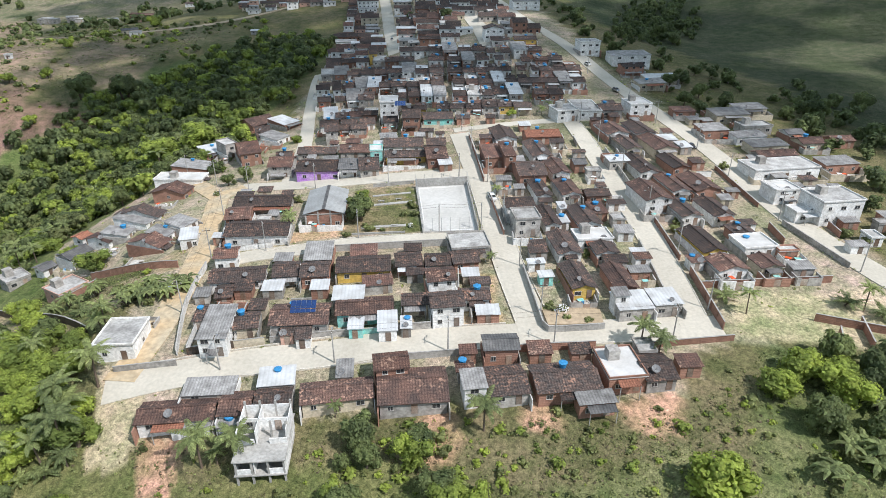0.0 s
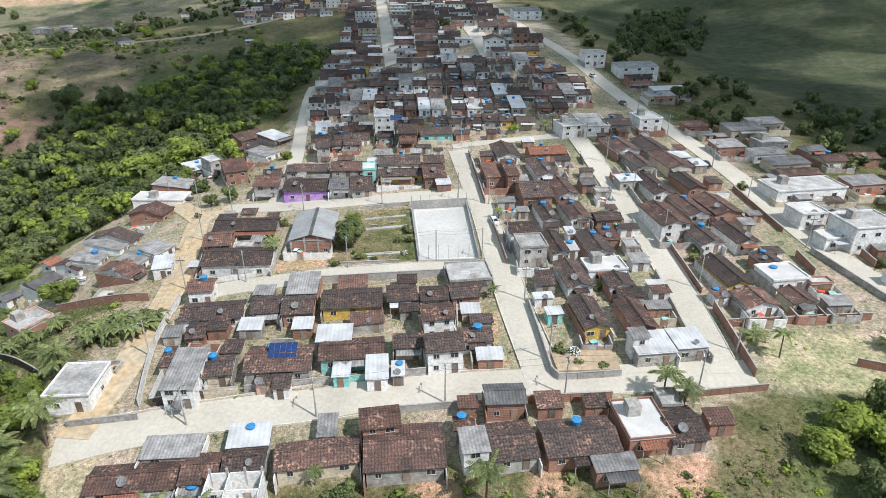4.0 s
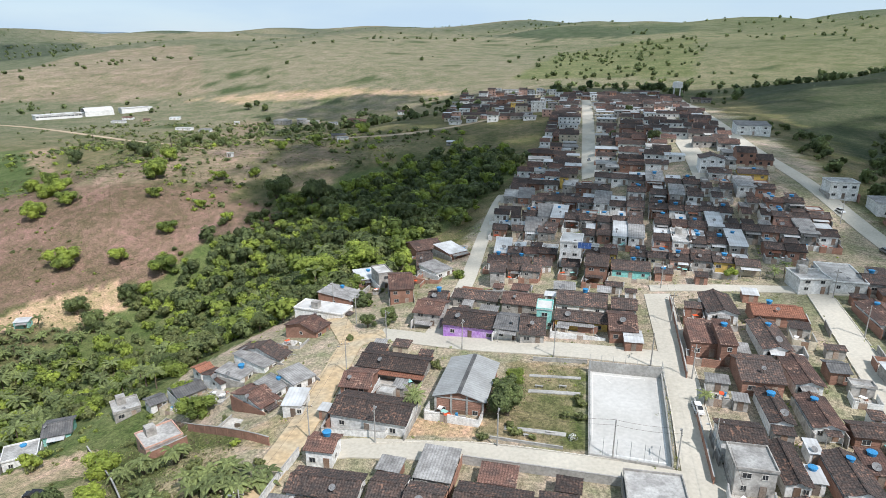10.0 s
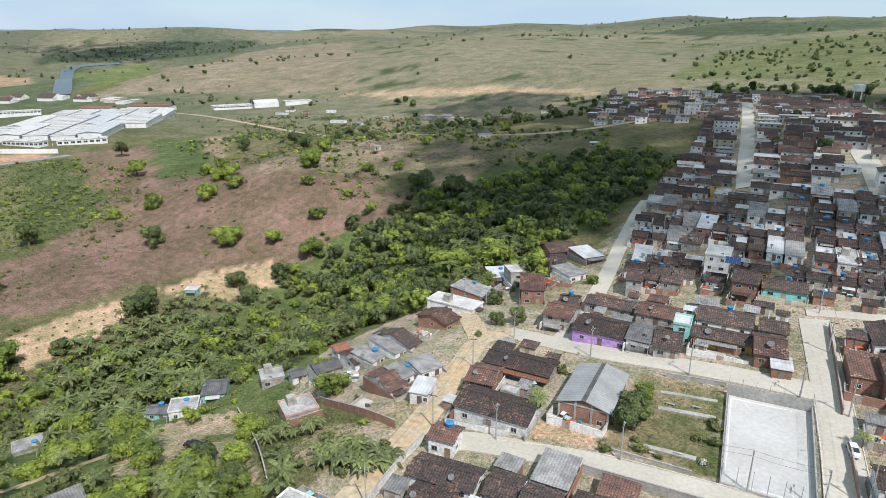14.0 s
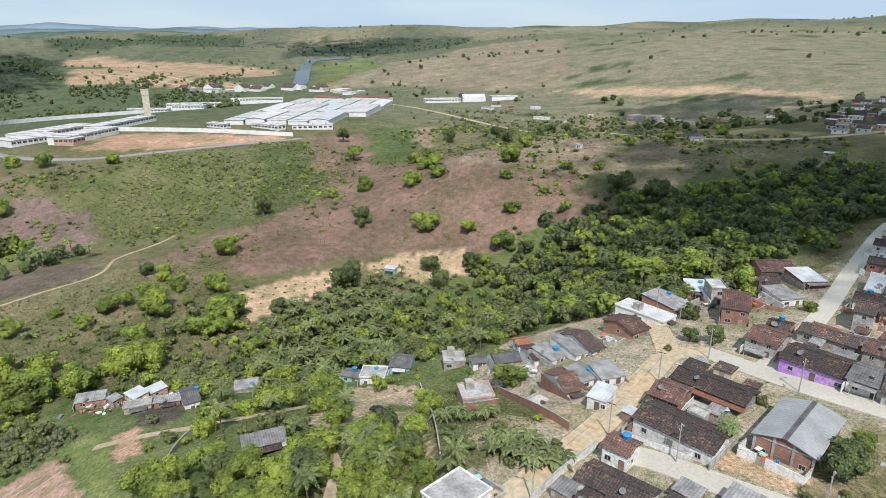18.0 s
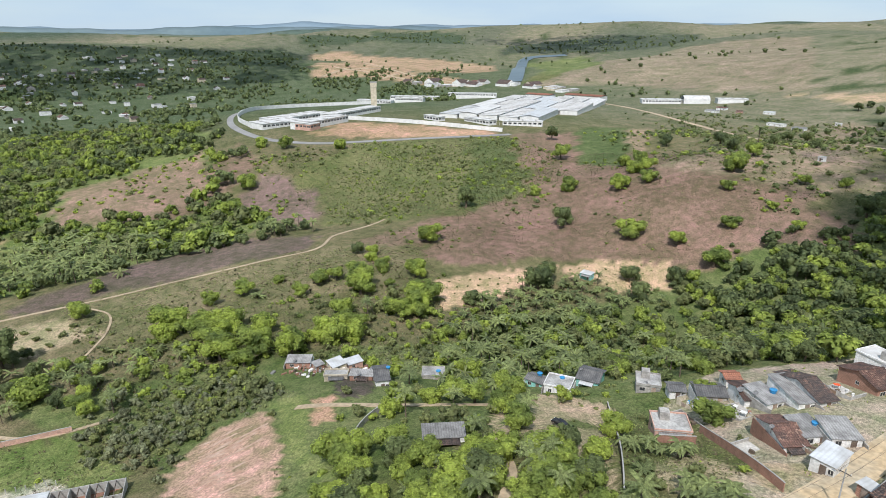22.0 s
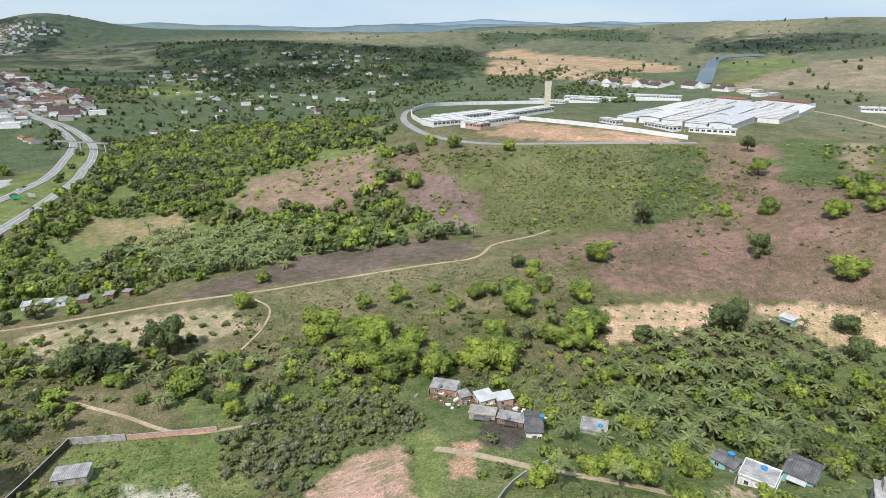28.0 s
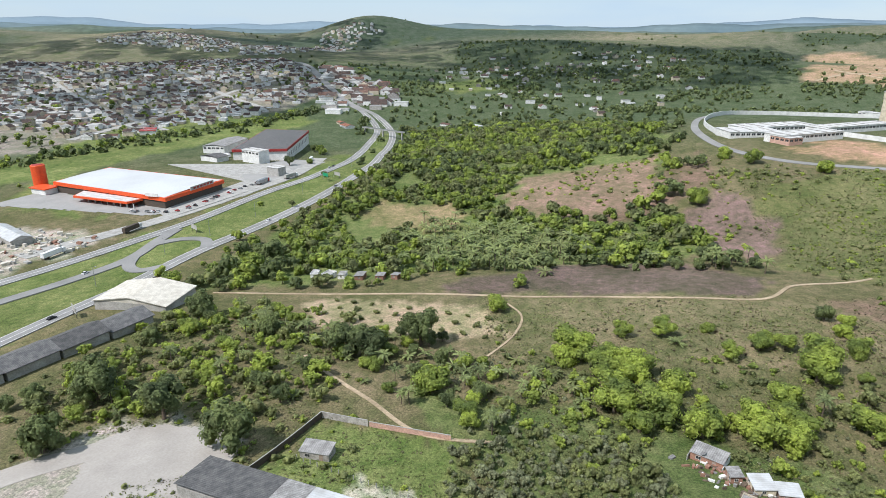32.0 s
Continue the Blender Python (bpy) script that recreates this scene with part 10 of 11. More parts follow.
def palm_grove(name, places, seed, low, high, label):
    """Palms past counting as one mesh."""
    r = random.Random(seed)
    kinds = [palm_cloud(seed + k, (1.3, 2.4, 3.8, 5.6)[k], 3.3) for k in range(4)]
    zs = land([p[0] for p in places], [p[1] for p in places])
    rows = []
    for (x, y), z in zip(places, zs):
        f = r.uniform(low, high)
        rows.append((r.choice((0, 0, 1, 1, 2, 3)), x, y, z, f, f, r.uniform(0, 6.28), 0 if r.random() < 0.75 else 1))
    stamp(name, rows, kinds, [M_PALM, M_BUSH, M_BARK], label, "palms")


palm_grove("valley_palms", scatter([(-150, 108), (-170, 120), (-222, 140), (-246, 160), (-262, 199), (-262, 236), (-225, 225), (-165, 166), (-150, 130)], 6.4, 41, 0.9, edge=5), 300, 0.8, 1.25, "palms crowding the valley floor")
palm_grove("belt_palms", scatter([(-250, 8), (-250, 40), (-232, 42), (-226, 20), (-232, -50), (-250, -110), (-262, -100), (-254, -40)], 6.8, 42, 0.7, edge=4), 310, 0.8, 1.2, "palms along the valley path")
palm_grove("roadside_palms", scatter(CLEARINGS[2], 7.6, 43, 0.9, edge=5), 320, 1.3, 1.9, "dark tall palms beside the highway wood")
palm_grove("ravine_palms", scatter([(-90, 262), (-130, 215), (-170, 170), (-205, 160), (-200, 215), (-150, 280), (-110, 300)], 11.0, 44, 0.7, edge=6), 330, 0.9, 1.4, "palms among the ravine trees")
bushes("highway_bank_bushes", [(-518, -63), (-601, -55), (-619, -10), (-660, 76), (-519, 76), (-470, 40), (-490, -23)], 9.0, 81, 2.6, "bushes on the bare red bank above the wood", [M_LEAF, M_BUSH], 26, 0.1, 4, 40)
bushes("hill_scrub", [(-700, 565), (-684, 760), (-579, 809), (-392, 736), (-238, 541), (-250, 484), (-253, 417), (-340, 400), (-460, 480), (-560, 520)], 9.5, 82, 2.8, "scrub and small trees along the hill road", [M_DEEP, M_BUSH], 38, -0.1, 6, 30)
bushes("wall_slope_scrub", [(-551, 294), (-563, 344), (-459, 298), (-407, 274), (-393, 242), (-382, 213), (-470, 260)], 2.8, 83, 1.1, "close dark scrub on the slope under the walls", [M_BUSH, M_DEEP], 40, -0.9, 3, 16)
bushes("wall_slope_weeds", [(-538, 199), (-551, 294), (-470, 260), (-382, 213), (-396, 152), (-411, 126), (-468, 134), (-511, 148)], 3.6, 84, 1.2, "rank weeds on the slope under the walls", [M_BUSH, M_LEAF], 22, -0.15, 3, 16)
bushes("yard_back_bushes", [(-30, 74), (-26, 80), (-4, 80), (4, 78), (14, 82), (30, 80), (44, 84), (58, 92), (58, 84), (30, 74), (0, 70)], 2.5, 85, 1.25, "leafy bushes behind the last yards", [M_LEAF, M_BUSH], 9, -0.35, 2, 40)

# trees that stand out from the scrub, each at its place
for x, y, size in ((-503, 83, 2.2), (-607, 106, 2.2), (-590, 126, 2.2), (-568, 171, 2.2), (-597, 88, 1.57), (-330, 168, 2.16), (-309, 128, 1.32), (-292, 129, 1.26), (-281, 143, 1.86), (-288, 96, 1.42), (-291, 105, 1.24), (-271, 112, 2.2), (-299, 78, 1.04), (-250, 133, 2.2), (-274, 127, 0.8), (-444, 76, 2.2), (-468, 68, 2.2), (-372, 290, 2.2), (-386, 271, 1.49), (-284, 276, 2.2), (-261, 289, 1.45), (-252, 316, 1.49), (-228, 339, 0.99), (-251, 345, 0.94), (-300, 365, 2.2), (-281, 341, 1.35), (-265, 385, 1.25), (-326, 320, 1.69)):
    plant("m", x, y, size)
for x, y, size in ((-352, 328, 2.08), (-337, 306, 2.2), (-234, 290, 2.08), (-251, 402, 1.27), (-116, 249, 2.2), (-103, 254, 2.2), (-293, 61, 1.43), (-279, 85, 1.18), (-238, 100, 1.58), (-249, 65, 1.96), (-252, 52, 1.8), (-239, 47, 2.07), (-234, 76, 1.37), (-229, 89, 1.86), (-228, 98, 1.52), (-223, 55, 1.3), (-243, 122, 1.63), (-240, 130, 1.45), (-126, 69, 1.23), (-123, 74, 1.21), (-118, 81, 1.18), (-108, 85, 1.11), (-96, 86, 1.21), (-95, 91, 0.77), (-107, 96, 0.65), (-124, 112, 1.08), (-113, 110, 0.91), (-141, 87, 1.02)):
    plant("m", x, y, size)
for x, y, size in ((-117, 70, 1.16), (-301, -9, 1.47), (-288, 46, 1.2), (-292, 98, 1.05), (-280, 114, 2.2), (-266, 29, 2.07), (-261, 42, 1.71), (-259, 52, 1.85), (-232, 47, 1.81), (-231, 60, 1.94), (-226, 73, 1.91), (-251, 99, 1.53), (-238, 88, 1.45), (-225, -14, 2.2), (-288, -179, 2.05), (-296, 130, 1.35), (-317, 131, 1.03), (-253, 138, 2.06), (-260, 27, 1.85), (-255, 42, 1.81), (-245, 98, 1.28), (-178, 127, 1.54), (-145, 126, 1.3), (-459, 337, 2.2)):
    plant("m", x, y, size)
for x, y, size in ((-389, 218, 1.99), (-256, 199, 2.2), (-232, 242, 1.49), (-248, 157, 0.96), (-322, 124, 1.13), (-325, 255, 2.09), (-218, 375, 2.2), (-193, 375, 2.2), (-238, 269, 1.8), (-539, 376, 2.15), (-240, -44, 2.19), (-257, -29, 2.11), (-241, -56, 1.92), (-244, -89, 1.72), (-251, -128, 2.2), (-173, -55, 2.2), (-179, -110, 2.2), (-178, -83, 1.95), (-153, -102, 2.2)):
    plant("w", x, y, size)
for x, y, size in ((-248, 109, 1.09), (-189, 136, 1.24), (-192, 124, 1.07), (-137, 90, 1), (-136, 103, 0.9)):
    plant("c", x, y, size)
for x, y in scatter(SOUTHWEST, 5.4, 23, 0.9):
    plant(rt.choice("mmmwcy"), x, y, rt.uniform(0.7, 1.15))
for x, y in scatter(GARDEN, 13.0, 24, 0.7):
    plant(rt.choice("mmwcy"), x, y, rt.uniform(0.7, 1.1))
for x, y in scatter([(-78, 205), (-100, 190), (-130, 165), (-165, 150), (-180, 165), (-140, 215), (-90, 260)], 11.0, 25, 0.75):
    plant(rt.choice("mwwwc"), x, y, rt.uniform(0.8, 1.2))
for x, y in scatter(BRUSH, 6.0, 26, 0.6):
    plant(rt.choice("ssssb"), x, y, rt.uniform(0.4, 1.25))
for x, y in scatter([(-28, 72), (-6, 78), (6, 76), (6, 64), (-28, 60)], 5.0, 33, 0.8):
    plant(rt.choice("swsm"), x, y, rt.uniform(0.5, 1.0))
# palms below the sandy terraces
for x, y in scatter(PALMS, 5.6, 27, 0.85):
    plant(rt.choice("cyyb"), x, y, rt.uniform(0.6, 0.9))
for x, y in scatter([(-262, -70), (-264, 0), (-225, 22), (-205, 12), (-215, -30), (-235, -60)], 8.0, 34, 0.75):
    plant(rt.choice("mmwcy"), x, y, rt.uniform(0.7, 1.1))
# rows of young plants on the sandy terraces
for i in range(4):
    for j in range(9):
        x, y = -272 + i * 6.5, 152 + j * 5.6 + i * 1.5
        if holds(OPEN[3], x, y) or holds(OPEN[4], x, y):
            plant("s", x, y, rt.uniform(0.3, 0.5))
        y += 76
        if holds(OPEN[4], x, y):
            plant("s", x, y, rt.uniform(0.3, 0.5))
for x, y in scatter([(-383, 30), (-400, 70), (-425, 95), (-405, 120), (-388, 95)], 9.0, 31, 0.7):
    plant(rt.choice("cyw"), x, y, rt.uniform(1.0, 1.4))
# palms by the fields
for x, y in ((-285, 66), (-391, 88), (-394, 82), (-402, 68), (-386, 111), (-391, 55), (-359, -19), (-374, -34), (-380, -20), (-366, -26), (-388, -8), (-396, 20), (-404, 36), (-398, 96), (-402, 90)):
    plant(rt.choice("cy"), x, y, rt.uniform(1.2, 1.6))
bushes("dry_slope_scrub", [(-272, -10), (-312, -10), (-338, 100), (-345, 150), (-300, 160), (-272, 130), (-264, 40)], 3.4, 79, 0.8, "low dry scrub on the slope under the track", [M_BUSH, M_DRYGRASS], 16, 0.0, 4, 16)
for x, y in scatter([(-335, -95), (-345, -60), (-388, 10), (-425, 20), (-390, -70), (-350, -120)], 10.0, 36, 0.7):
    plant(rt.choice("yyc"), x, y, rt.uniform(1.1, 1.5))
far_places = []
rf = random.Random(9)
DARKFIELD = [(150, 130), (330, 40), (900, 100), (1000, 250), (640, 490), (400, 690), (250, 800), (150, 890), (90, 860), (80, 700), (85, 560), (115, 400), (160, 300)]
while len(far_places) < 1700:
    a, q = rf.uniform(-2.3, 1.0), 620 + 3000 * rf.random() ** 1.6
    x, y = math.sin(a) * q - 60, math.cos(a) * q + 60
    if wobble(np.array([x]), np.array([y]), 160, 3)[0] + rf.uniform(-0.5, 0.5) > 0.25 and free(x, y, 6) and not (-1010 < x < -560 and 80 < y < 760) and not holds(DARKFIELD, x, y):
        far_places.append((x, y))
# the hedge along the crest of the dark field
far_places += [(90 + 0.79 * a - 0.615 * rf.gauss(0, 3) + 4, 880 - 0.615 * a + rf.gauss(0, 4) + 4) for a in range(6, 640, 5)]
while len(far_places) < 4300:
    a, q = rf.uniform(-2.05, -1.15), 640 + 1150 * rf.random() ** 1.1
    x, y = math.sin(a) * q - 60, math.cos(a) * q + 60
    if (rf.random() < 0.12 or wobble(np.array([x]), np.array([y]), 70, 6)[0] > 0.15) and free(x, y, 5) and not (-1010 < x < -560 and 80 < y < 760):
        far_places.append((x, y))
for grove, n in (([(-2634, -749), (-2326, -175), (-2483, 402), (-2342, 441), (-1625, 275), (-1608, 45), (-1552, -226), (-1850, -527)], 900), ([(-2694, 480), (-3485, 1043), (-2999, 1367), (-2435, 1108), (-2616, 794), (-2525, 495)], 260), ([(-2521, 1448), (-2456, 1736), (-2324, 2061), (-2225, 2147), (-1841, 1648), (-2004, 1431), (-2100, 1104), (-2238, 1196)], 260), ([(-215, 1052), (-220, 1542), (-96, 1727), (88, 1904), (59, 1068)], 90)):
    while n > 0:
        p = (rf.uniform(min(q[0] for q in grove), max(q[0] for q in grove)), rf.uniform(min(q[1] for q in grove), max(q[1] for q in grove)))
        n -= 0.1
        if holds(grove, *p) and free(p[0], p[1], 5):
            far_places.append(p)
            n -= 0.9
for p, q in zip([(-500, -560), (-640, -545), (-800, -530), (-960, -500)], [(-640, -545), (-800, -530), (-960, -500), (-1060, -520)]):
    for k in range(26):
        far_places.append((p[0] + (q[0] - p[0]) * rf.random() + rf.uniform(-6, 6), p[1] + (q[1] - p[1]) * rf.random() + rf.uniform(-9, 9)))
hedge = []
for p, q in zip([(-420, -580), (-500, -574), (-590, -574), (-698, -570), (-820, -546), (-900, -535)], [(-500, -574), (-590, -574), (-698, -570), (-820, -546), (-900, -535), (-1000, -522)]):
    for k in range(34):
        f = rf.random()
        hedge.append((p[0] + (q[0] - p[0]) * f + rf.uniform(-3, 3), p[1] + (q[1] - p[1]) * f + rf.gauss(0, 5)))
for _ in range(900):
    hedge.append((rf.uniform(-1500, -560), rf.uniform(-1300, -600)))
for _ in range(60):
    f = rf.random()
    hedge.append((-436 - 300 * f + rf.gauss(0, 3), -470 + rf.gauss(0, 4)))
hedge = [p for p in hedge if free(p[0], p[1], 2.0)]
wood("town_trees", hedge, "hedge along the canal and trees among the far town", (M_DEEP, M_LEAF), 5.6, 26, 0.27, 15, lobes=2, lift=(0.4, 0.8))
wood("distant_trees", far_places, "scattered trees and copses on the far hills", (M_DEEP, M_DEEP), 6.0, 12, 0.42, 10, lobes=1, lift=(0.3, 0.6))


# trees that stand alone in the village and its yards
for kind, x, y, size in (('w', -14, 78, 1.15), ('c', 7, 80.5, 1.05), ('m', 42, 68, 1.75), ('c', 42, 98.5, 0.95), ('c', 39, 100.5, 0.95), ('y', 62, 116, 1.1), ('c', 64, 110.5, 0.75), ('y', 86, 113, 1.2), ('c', 89, 111, 0.8), ('y', 92, 109, 1.1), ('b', 67, 76, 1.3), ('b', 69, 73, 1.3), ('w', 64, 80, 1.0), ('w', 76, 87, 1.1), ('b', 62, 70, 1.2), ('y', 71, 70, 1.2), ('w', 73, 78, 1.0), ('m', 60, 88, 1.25), ('m', 66, 92, 1.3), ('w', 75, 96, 1.15), ('m', 71, 86, 1.3), ('w', 65, 80, 1.2), ('w', 80, 90, 1.3), ('m', 73, 91, 1.2), ('y', 77, 84, 1.2), ('y', 82, 86, 1.3), ('b', 84, 88, 1.1), ('b', 89, 92, 1.1), ('w', 90, 84, 0.9), ('y', 82, 80, 1.0), ('w', -22.5, 156, 1.2), ('w', -24, 161.5, 1.15), ('m', -23.5, 167, 0.7), ('s', -25.5, 146.8, 0.8), ('s', -19.8, 150, 1.0), ('s', -8, 158, 1.0)):
    plant(kind, x, y, size)
for kind, x, y, size in (('s', -8.2, 163, 0.9), ('c', -37.5, 75.5, 0.6), ('c', -36, 79, 0.6), ('c', -19, 84, 0.5), ('m', -57, 236, 0.7), ('w', -66, 196, 0.8), ('w', -71, 193, 0.7), ('s', -53, 166, 1.2), ('c', -41.5, 153, 0.95), ('c', 11.5, 131, 0.5), ('m', 5, 66, 0.8), ('s', 60.5, 146, 1.3), ('s', 62, 150, 1.1), ('s', 103, 143, 1.4), ('s', 106, 139, 1.4), ('s', 88, 186, 1.2), ('b', -85, 132, 1.1), ('b', -90, 128, 1.1), ('b', -94, 126, 1.0), ('y', -82, 120, 0.9), ('s', -78, 128, 1.2), ('s', -84, 122, 1.3), ('s', -77, 118, 1.2), ('b', -99, 224, 1.2), ('b', -104, 218, 1.2), ('b', -112, 205, 1.1), ('c', 15.6, 168.5, 0.55), ('s', -43, 172, 1.0)):
    plant(kind, x, y, size)
for kind, x, y, size in (('s', -11, 158, 0.8), ('s', -9.4, 165, 0.7), ('s', -21, 152, 0.7), ('s', -16, 149.5, 0.6), ('m', -95, 176, 0.7), ('m', -108, 160, 0.75), ('s', -72, 184, 0.9), ('m', -99, 222, 0.9), ('m', -92, 230, 1.0), ('s', 25.5, 108.5, 0.8), ('s', 30, 107.6, 0.9), ('s', 22.5, 112, 1.0), ('s', 35, 134, 0.9), ('s', 47, 132, 0.9), ('m', 14, 258, 0.6), ('m', 26, 236, 0.6), ('c', 38, 238, 0.7), ('c', 41, 240, 0.7), ('m', -340, -6, 0.9), ('y', -352, -58, 1.2), ('c', -410, -30, 1.3), ('c', -414, -26, 1.4), ('c', -448, 20, 1.2), ('w', -392, 92, 1.2), ('m', -455, -238, 0.9), ('m', -300, -196, 1.1), ('m', -620, -290, 1.3), ('w', -560, -240, 1.0)):
    plant(kind, x, y, size)
# trees on the eastern edge, by the store and along the hill road
for kind, x, y, size in (('w', 97.7, 251.4, 1.0), ('w', 144, 241, 1.3), ('w', 172, 254, 1.4), ('w', 101, 280, 1.0), ('w', 116, 254, 1.1), ('w', 164, 261, 1.2), ('w', 109, 266, 1.0), ('w', 152, 247, 1.1), ('w', 134, 240, 0.9), ('m', -692, -318, 2.0), ('m', -684, -310, 1.6), ('w', -600, -302, 1.5), ('w', -700, -330, 1.6), ('w', -408, 460, 1.9), ('w', -358, 421, 1.8), ('m', -327, 409, 2.0), ('m', -313, 384, 1.9), ('w', -369, 477, 1.6), ('w', -432, 567, 1.7), ('w', -426, 586, 1.6), ('w', -333, 478, 1.5), ('m', -376, 352, 1.9), ('m', -342, 330, 1.8), ('m', -380, 342, 1.9), ('w', -455, 441, 1.7), ('w', -441, 433, 1.6), ('w', -584, 872, 1.8), ('w', -550, 866, 1.9), ('w', -586, 898, 1.8), ('m', -266, 512, 1.4), ('m', -244, 559, 1.8), ('c', -384, 477, 2.0), ('c', -565, 565, 1.8), ('m', -271, 468, 1.3), ('w', -219, 384, 1.9), ('w', -191, 380, 1.9)):
    plant(kind, x, y, size)
# trees, palms and banana plants round the western yards
for kind, x, y, size in (('m', -152, 126, 1.15), ('m', -112, 109, 1.1), ('m', -98, 106, 1.15), ('m', -91, 115, 1.1), ('w', -99, 114, 1.0), ('m', -138, 110, 1.1), ('m', -145, 106, 1.1), ('m', -145, 100, 1.1), ('m', -132, 114, 0.9), ('w', -83, 108, 0.9), ('m', -87, 102, 0.9), ('m', -97, 151, 1.25), ('m', -100, 99, 1.0), ('m', -219, 134, 1.0), ('m', -121, 204, 1.6), ('m', -185, 214, 1.2), ('w', -250, 250, 1.6), ('w', -248, 159, 1.2), ('w', -264, 209, 1.7), ('c', -256, 190, 0.95), ('c', -246, 194, 0.95), ('c', -247, 171, 0.95), ('c', -244, 213, 0.95), ('c', -228, 211, 0.95), ('c', -233, 177, 0.95), ('c', -124, 167, 0.95), ('c', -123, 183, 0.95), ('c', -243, 162, 0.95), ('c', -221, 195, 0.95), ('c', -217, 152, 0.95), ('c', -189, 141, 0.95), ('c', -172, 161, 0.95), ('c', -71, 109, 0.95), ('c', -120, 116, 0.95), ('b', -72, 121, 1.2), ('b', -72, 124, 1.2), ('b', -68, 122, 1.2), ('b', -68, 125, 1.2), ('b', -63, 122, 1.2), ('b', -61, 125, 1.2), ('s', -94, 126, 0.8), ('s', -106, 134, 0.8), ('s', -92, 139, 0.6), ('s', -85, 147, 0.7), ('s', -109, 142, 0.8), ('s', -66, 119, 0.9), ('s', -64, 130, 0.8), ('s', -87, 119, 0.7)):
    plant(kind, x, y, size)
for kind, x, y, size in (('m', -82, 101, 1.1), ('m', -83, 108, 1.0), ('m', -73, 98, 1.0), ('m', -74, 88, 1.1), ('m', -103, 129, 1.0), ('m', -73, 92, 0.9), ('m', -76, 106, 0.9), ('m', -71, 78, 1.0), ('m', -67, 85, 0.8)):
    plant(kind, x, y, size)
# dark trees at the far end of the village
for x, y, size in ((-117, 834, 2.0), (-110, 828, 1.7), (-81, 815, 1.6), (-5, 842, 2.2), (4, 838, 2.0), (-14, 840, 1.8), (32, 854, 1.8), (-96, 778, 1.5), (-25, 500, 1.2), (2, 430, 1.2), (-20, 610, 1.3)):
    plant("w", x, y, size)
# young fruit trees in rows on the ploughed plot
for i in range(3):
    for j in range(10):
        plant("s", -276 - 9 * i + 1.2 * j * 0.4, -92 + j * 9.5 + 3 * i, rt.uniform(0.8, 1.25))
# grass tufts and low scrub over the open slopes
def tufts(name, poly, spacing, seed, size, label, n=7, dry=False):
    """Low weeds: small sprays of leaves close to the ground, thick in some places and thin in others."""
    r = random.Random(seed)
    s = Shape()
    pl = [p for p in scatter(poly, spacing, seed, 0.9, 0.3) if wobble(np.array([p[0]]), np.array([p[1]]), 9, 2)[0] + r.uniform(-0.7, 0.7) > -0.35]
    zs = land([p[0] for p in pl], [p[1] for p in pl])
    for (x, y), z in zip(pl, zs):
        f = size * r.choice((0.5, 0.7, 1.0, 1.4, 2.0))
        low_crown(r, s, x, y, z + 0.1 * f, f, f * r.uniform(0.35, 0.6), n, size * r.uniform(0.25, 0.42), 0 if r.random() < (0.15 if dry else 0.7) else 1)
    single(name, s, [M_BUSH, M_DRYGRASS], Matrix(), label, "scrub", kind="stuff")


tufts("scrub_south", [(-66, 80), (-40, 78), (0, 82), (44, 84), (60, 98), (72, 100), (130, 92), (120, 20), (-20, 20), (-70, 40)], 1.15, 51, 0.55, "rough grass and weeds below the village", 6)
tufts("scrub_slope", [(-290, 205), (-345, 120), (-400, 240), (-470, 370), (-400, 430), (-250, 390), (-235, 330)], 2.1, 52, 0.7, "dry scrub on the brown hillside", 6, True)
tufts("scrub_green", [(-582, 190), (-575, 345), (-480, 350), (-390, 285), (-370, 209), (-430, 120), (-560, 110)], 2.9, 53, 1.0, "green scrub on the slope under the walls")
tufts("scrub_valley", [(-180, 15), (-262, -5), (-320, -20), (-345, 100), (-320, 160), (-240, 150), (-180, 90)], 1.7, 54, 0.75, "rough grass between the valley trees")
tufts("scrub_gardens", [(-132, 60), (-205, 5), (-200, -40), (-262, -60), (-262, -130), (-180, -140), (-130, -90), (-120, 30)], 1.7, 55, 0.7, "rough grass and weeds round the yards")
tufts("scrub_ridge", [(-330, 390), (-420, 420), (-460, 520), (-300, 520), (-170, 520), (-200, 430), (-240, 380)], 3.4, 56, 1.0, "scattered scrub on the ridge")
tufts("park_weeds", [(-22, 149), (-21, 178), (-9, 178), (-6.5, 149)], 1.5, 57, 0.35, "weeds on the park lawn")
tufts("west_yard_weeds", [(-78, 118), (-72, 138), (-112, 150), (-114, 128), (-98, 104)], 1.2, 58, 0.6, "weeds in the western yards")


# bushes covered with white flowers
def flowering(x, y, size):
    v, f, t = leaf_cloud(71, 240, 0.13, 6)
    g = np.random.default_rng(int(abs(x) * 10))
    d = g.normal(0, 1, (170, 3)) + (0, 0, 0.6)
    d /= np.linalg.norm(d, axis=1)[:, None]
    u = np.cross(d, g.normal(0, 1, (170, 3)))
    u *= g.uniform(0.06, 0.12, (170, 1)) / np.linalg.norm(u, axis=1)[:, None]
    w = np.cross(d, u)
    p = d * 1.02
    bloom = np.stack([p - u, p - w, p + u, p + w], 1).reshape(-1, 3)
    f = np.concatenate([f, np.arange(680).reshape(-1, 4) + len(v)])
    v = np.concatenate([v, bloom]) * (1.6, 1.6, 1.4) * size + (0, 0, 0.7 * size)
    ob = new("flowering_shrub", quads("flowering_shrub", v, f, [0] * len(t) + [1] * 170, [M_BUSH, M_WHITE]))
    ob.matrix_world = pose(x, y, ground_z(x, y))
    tagged(ob, "round shrub covered with white flowers", "shrub", "shrubs")


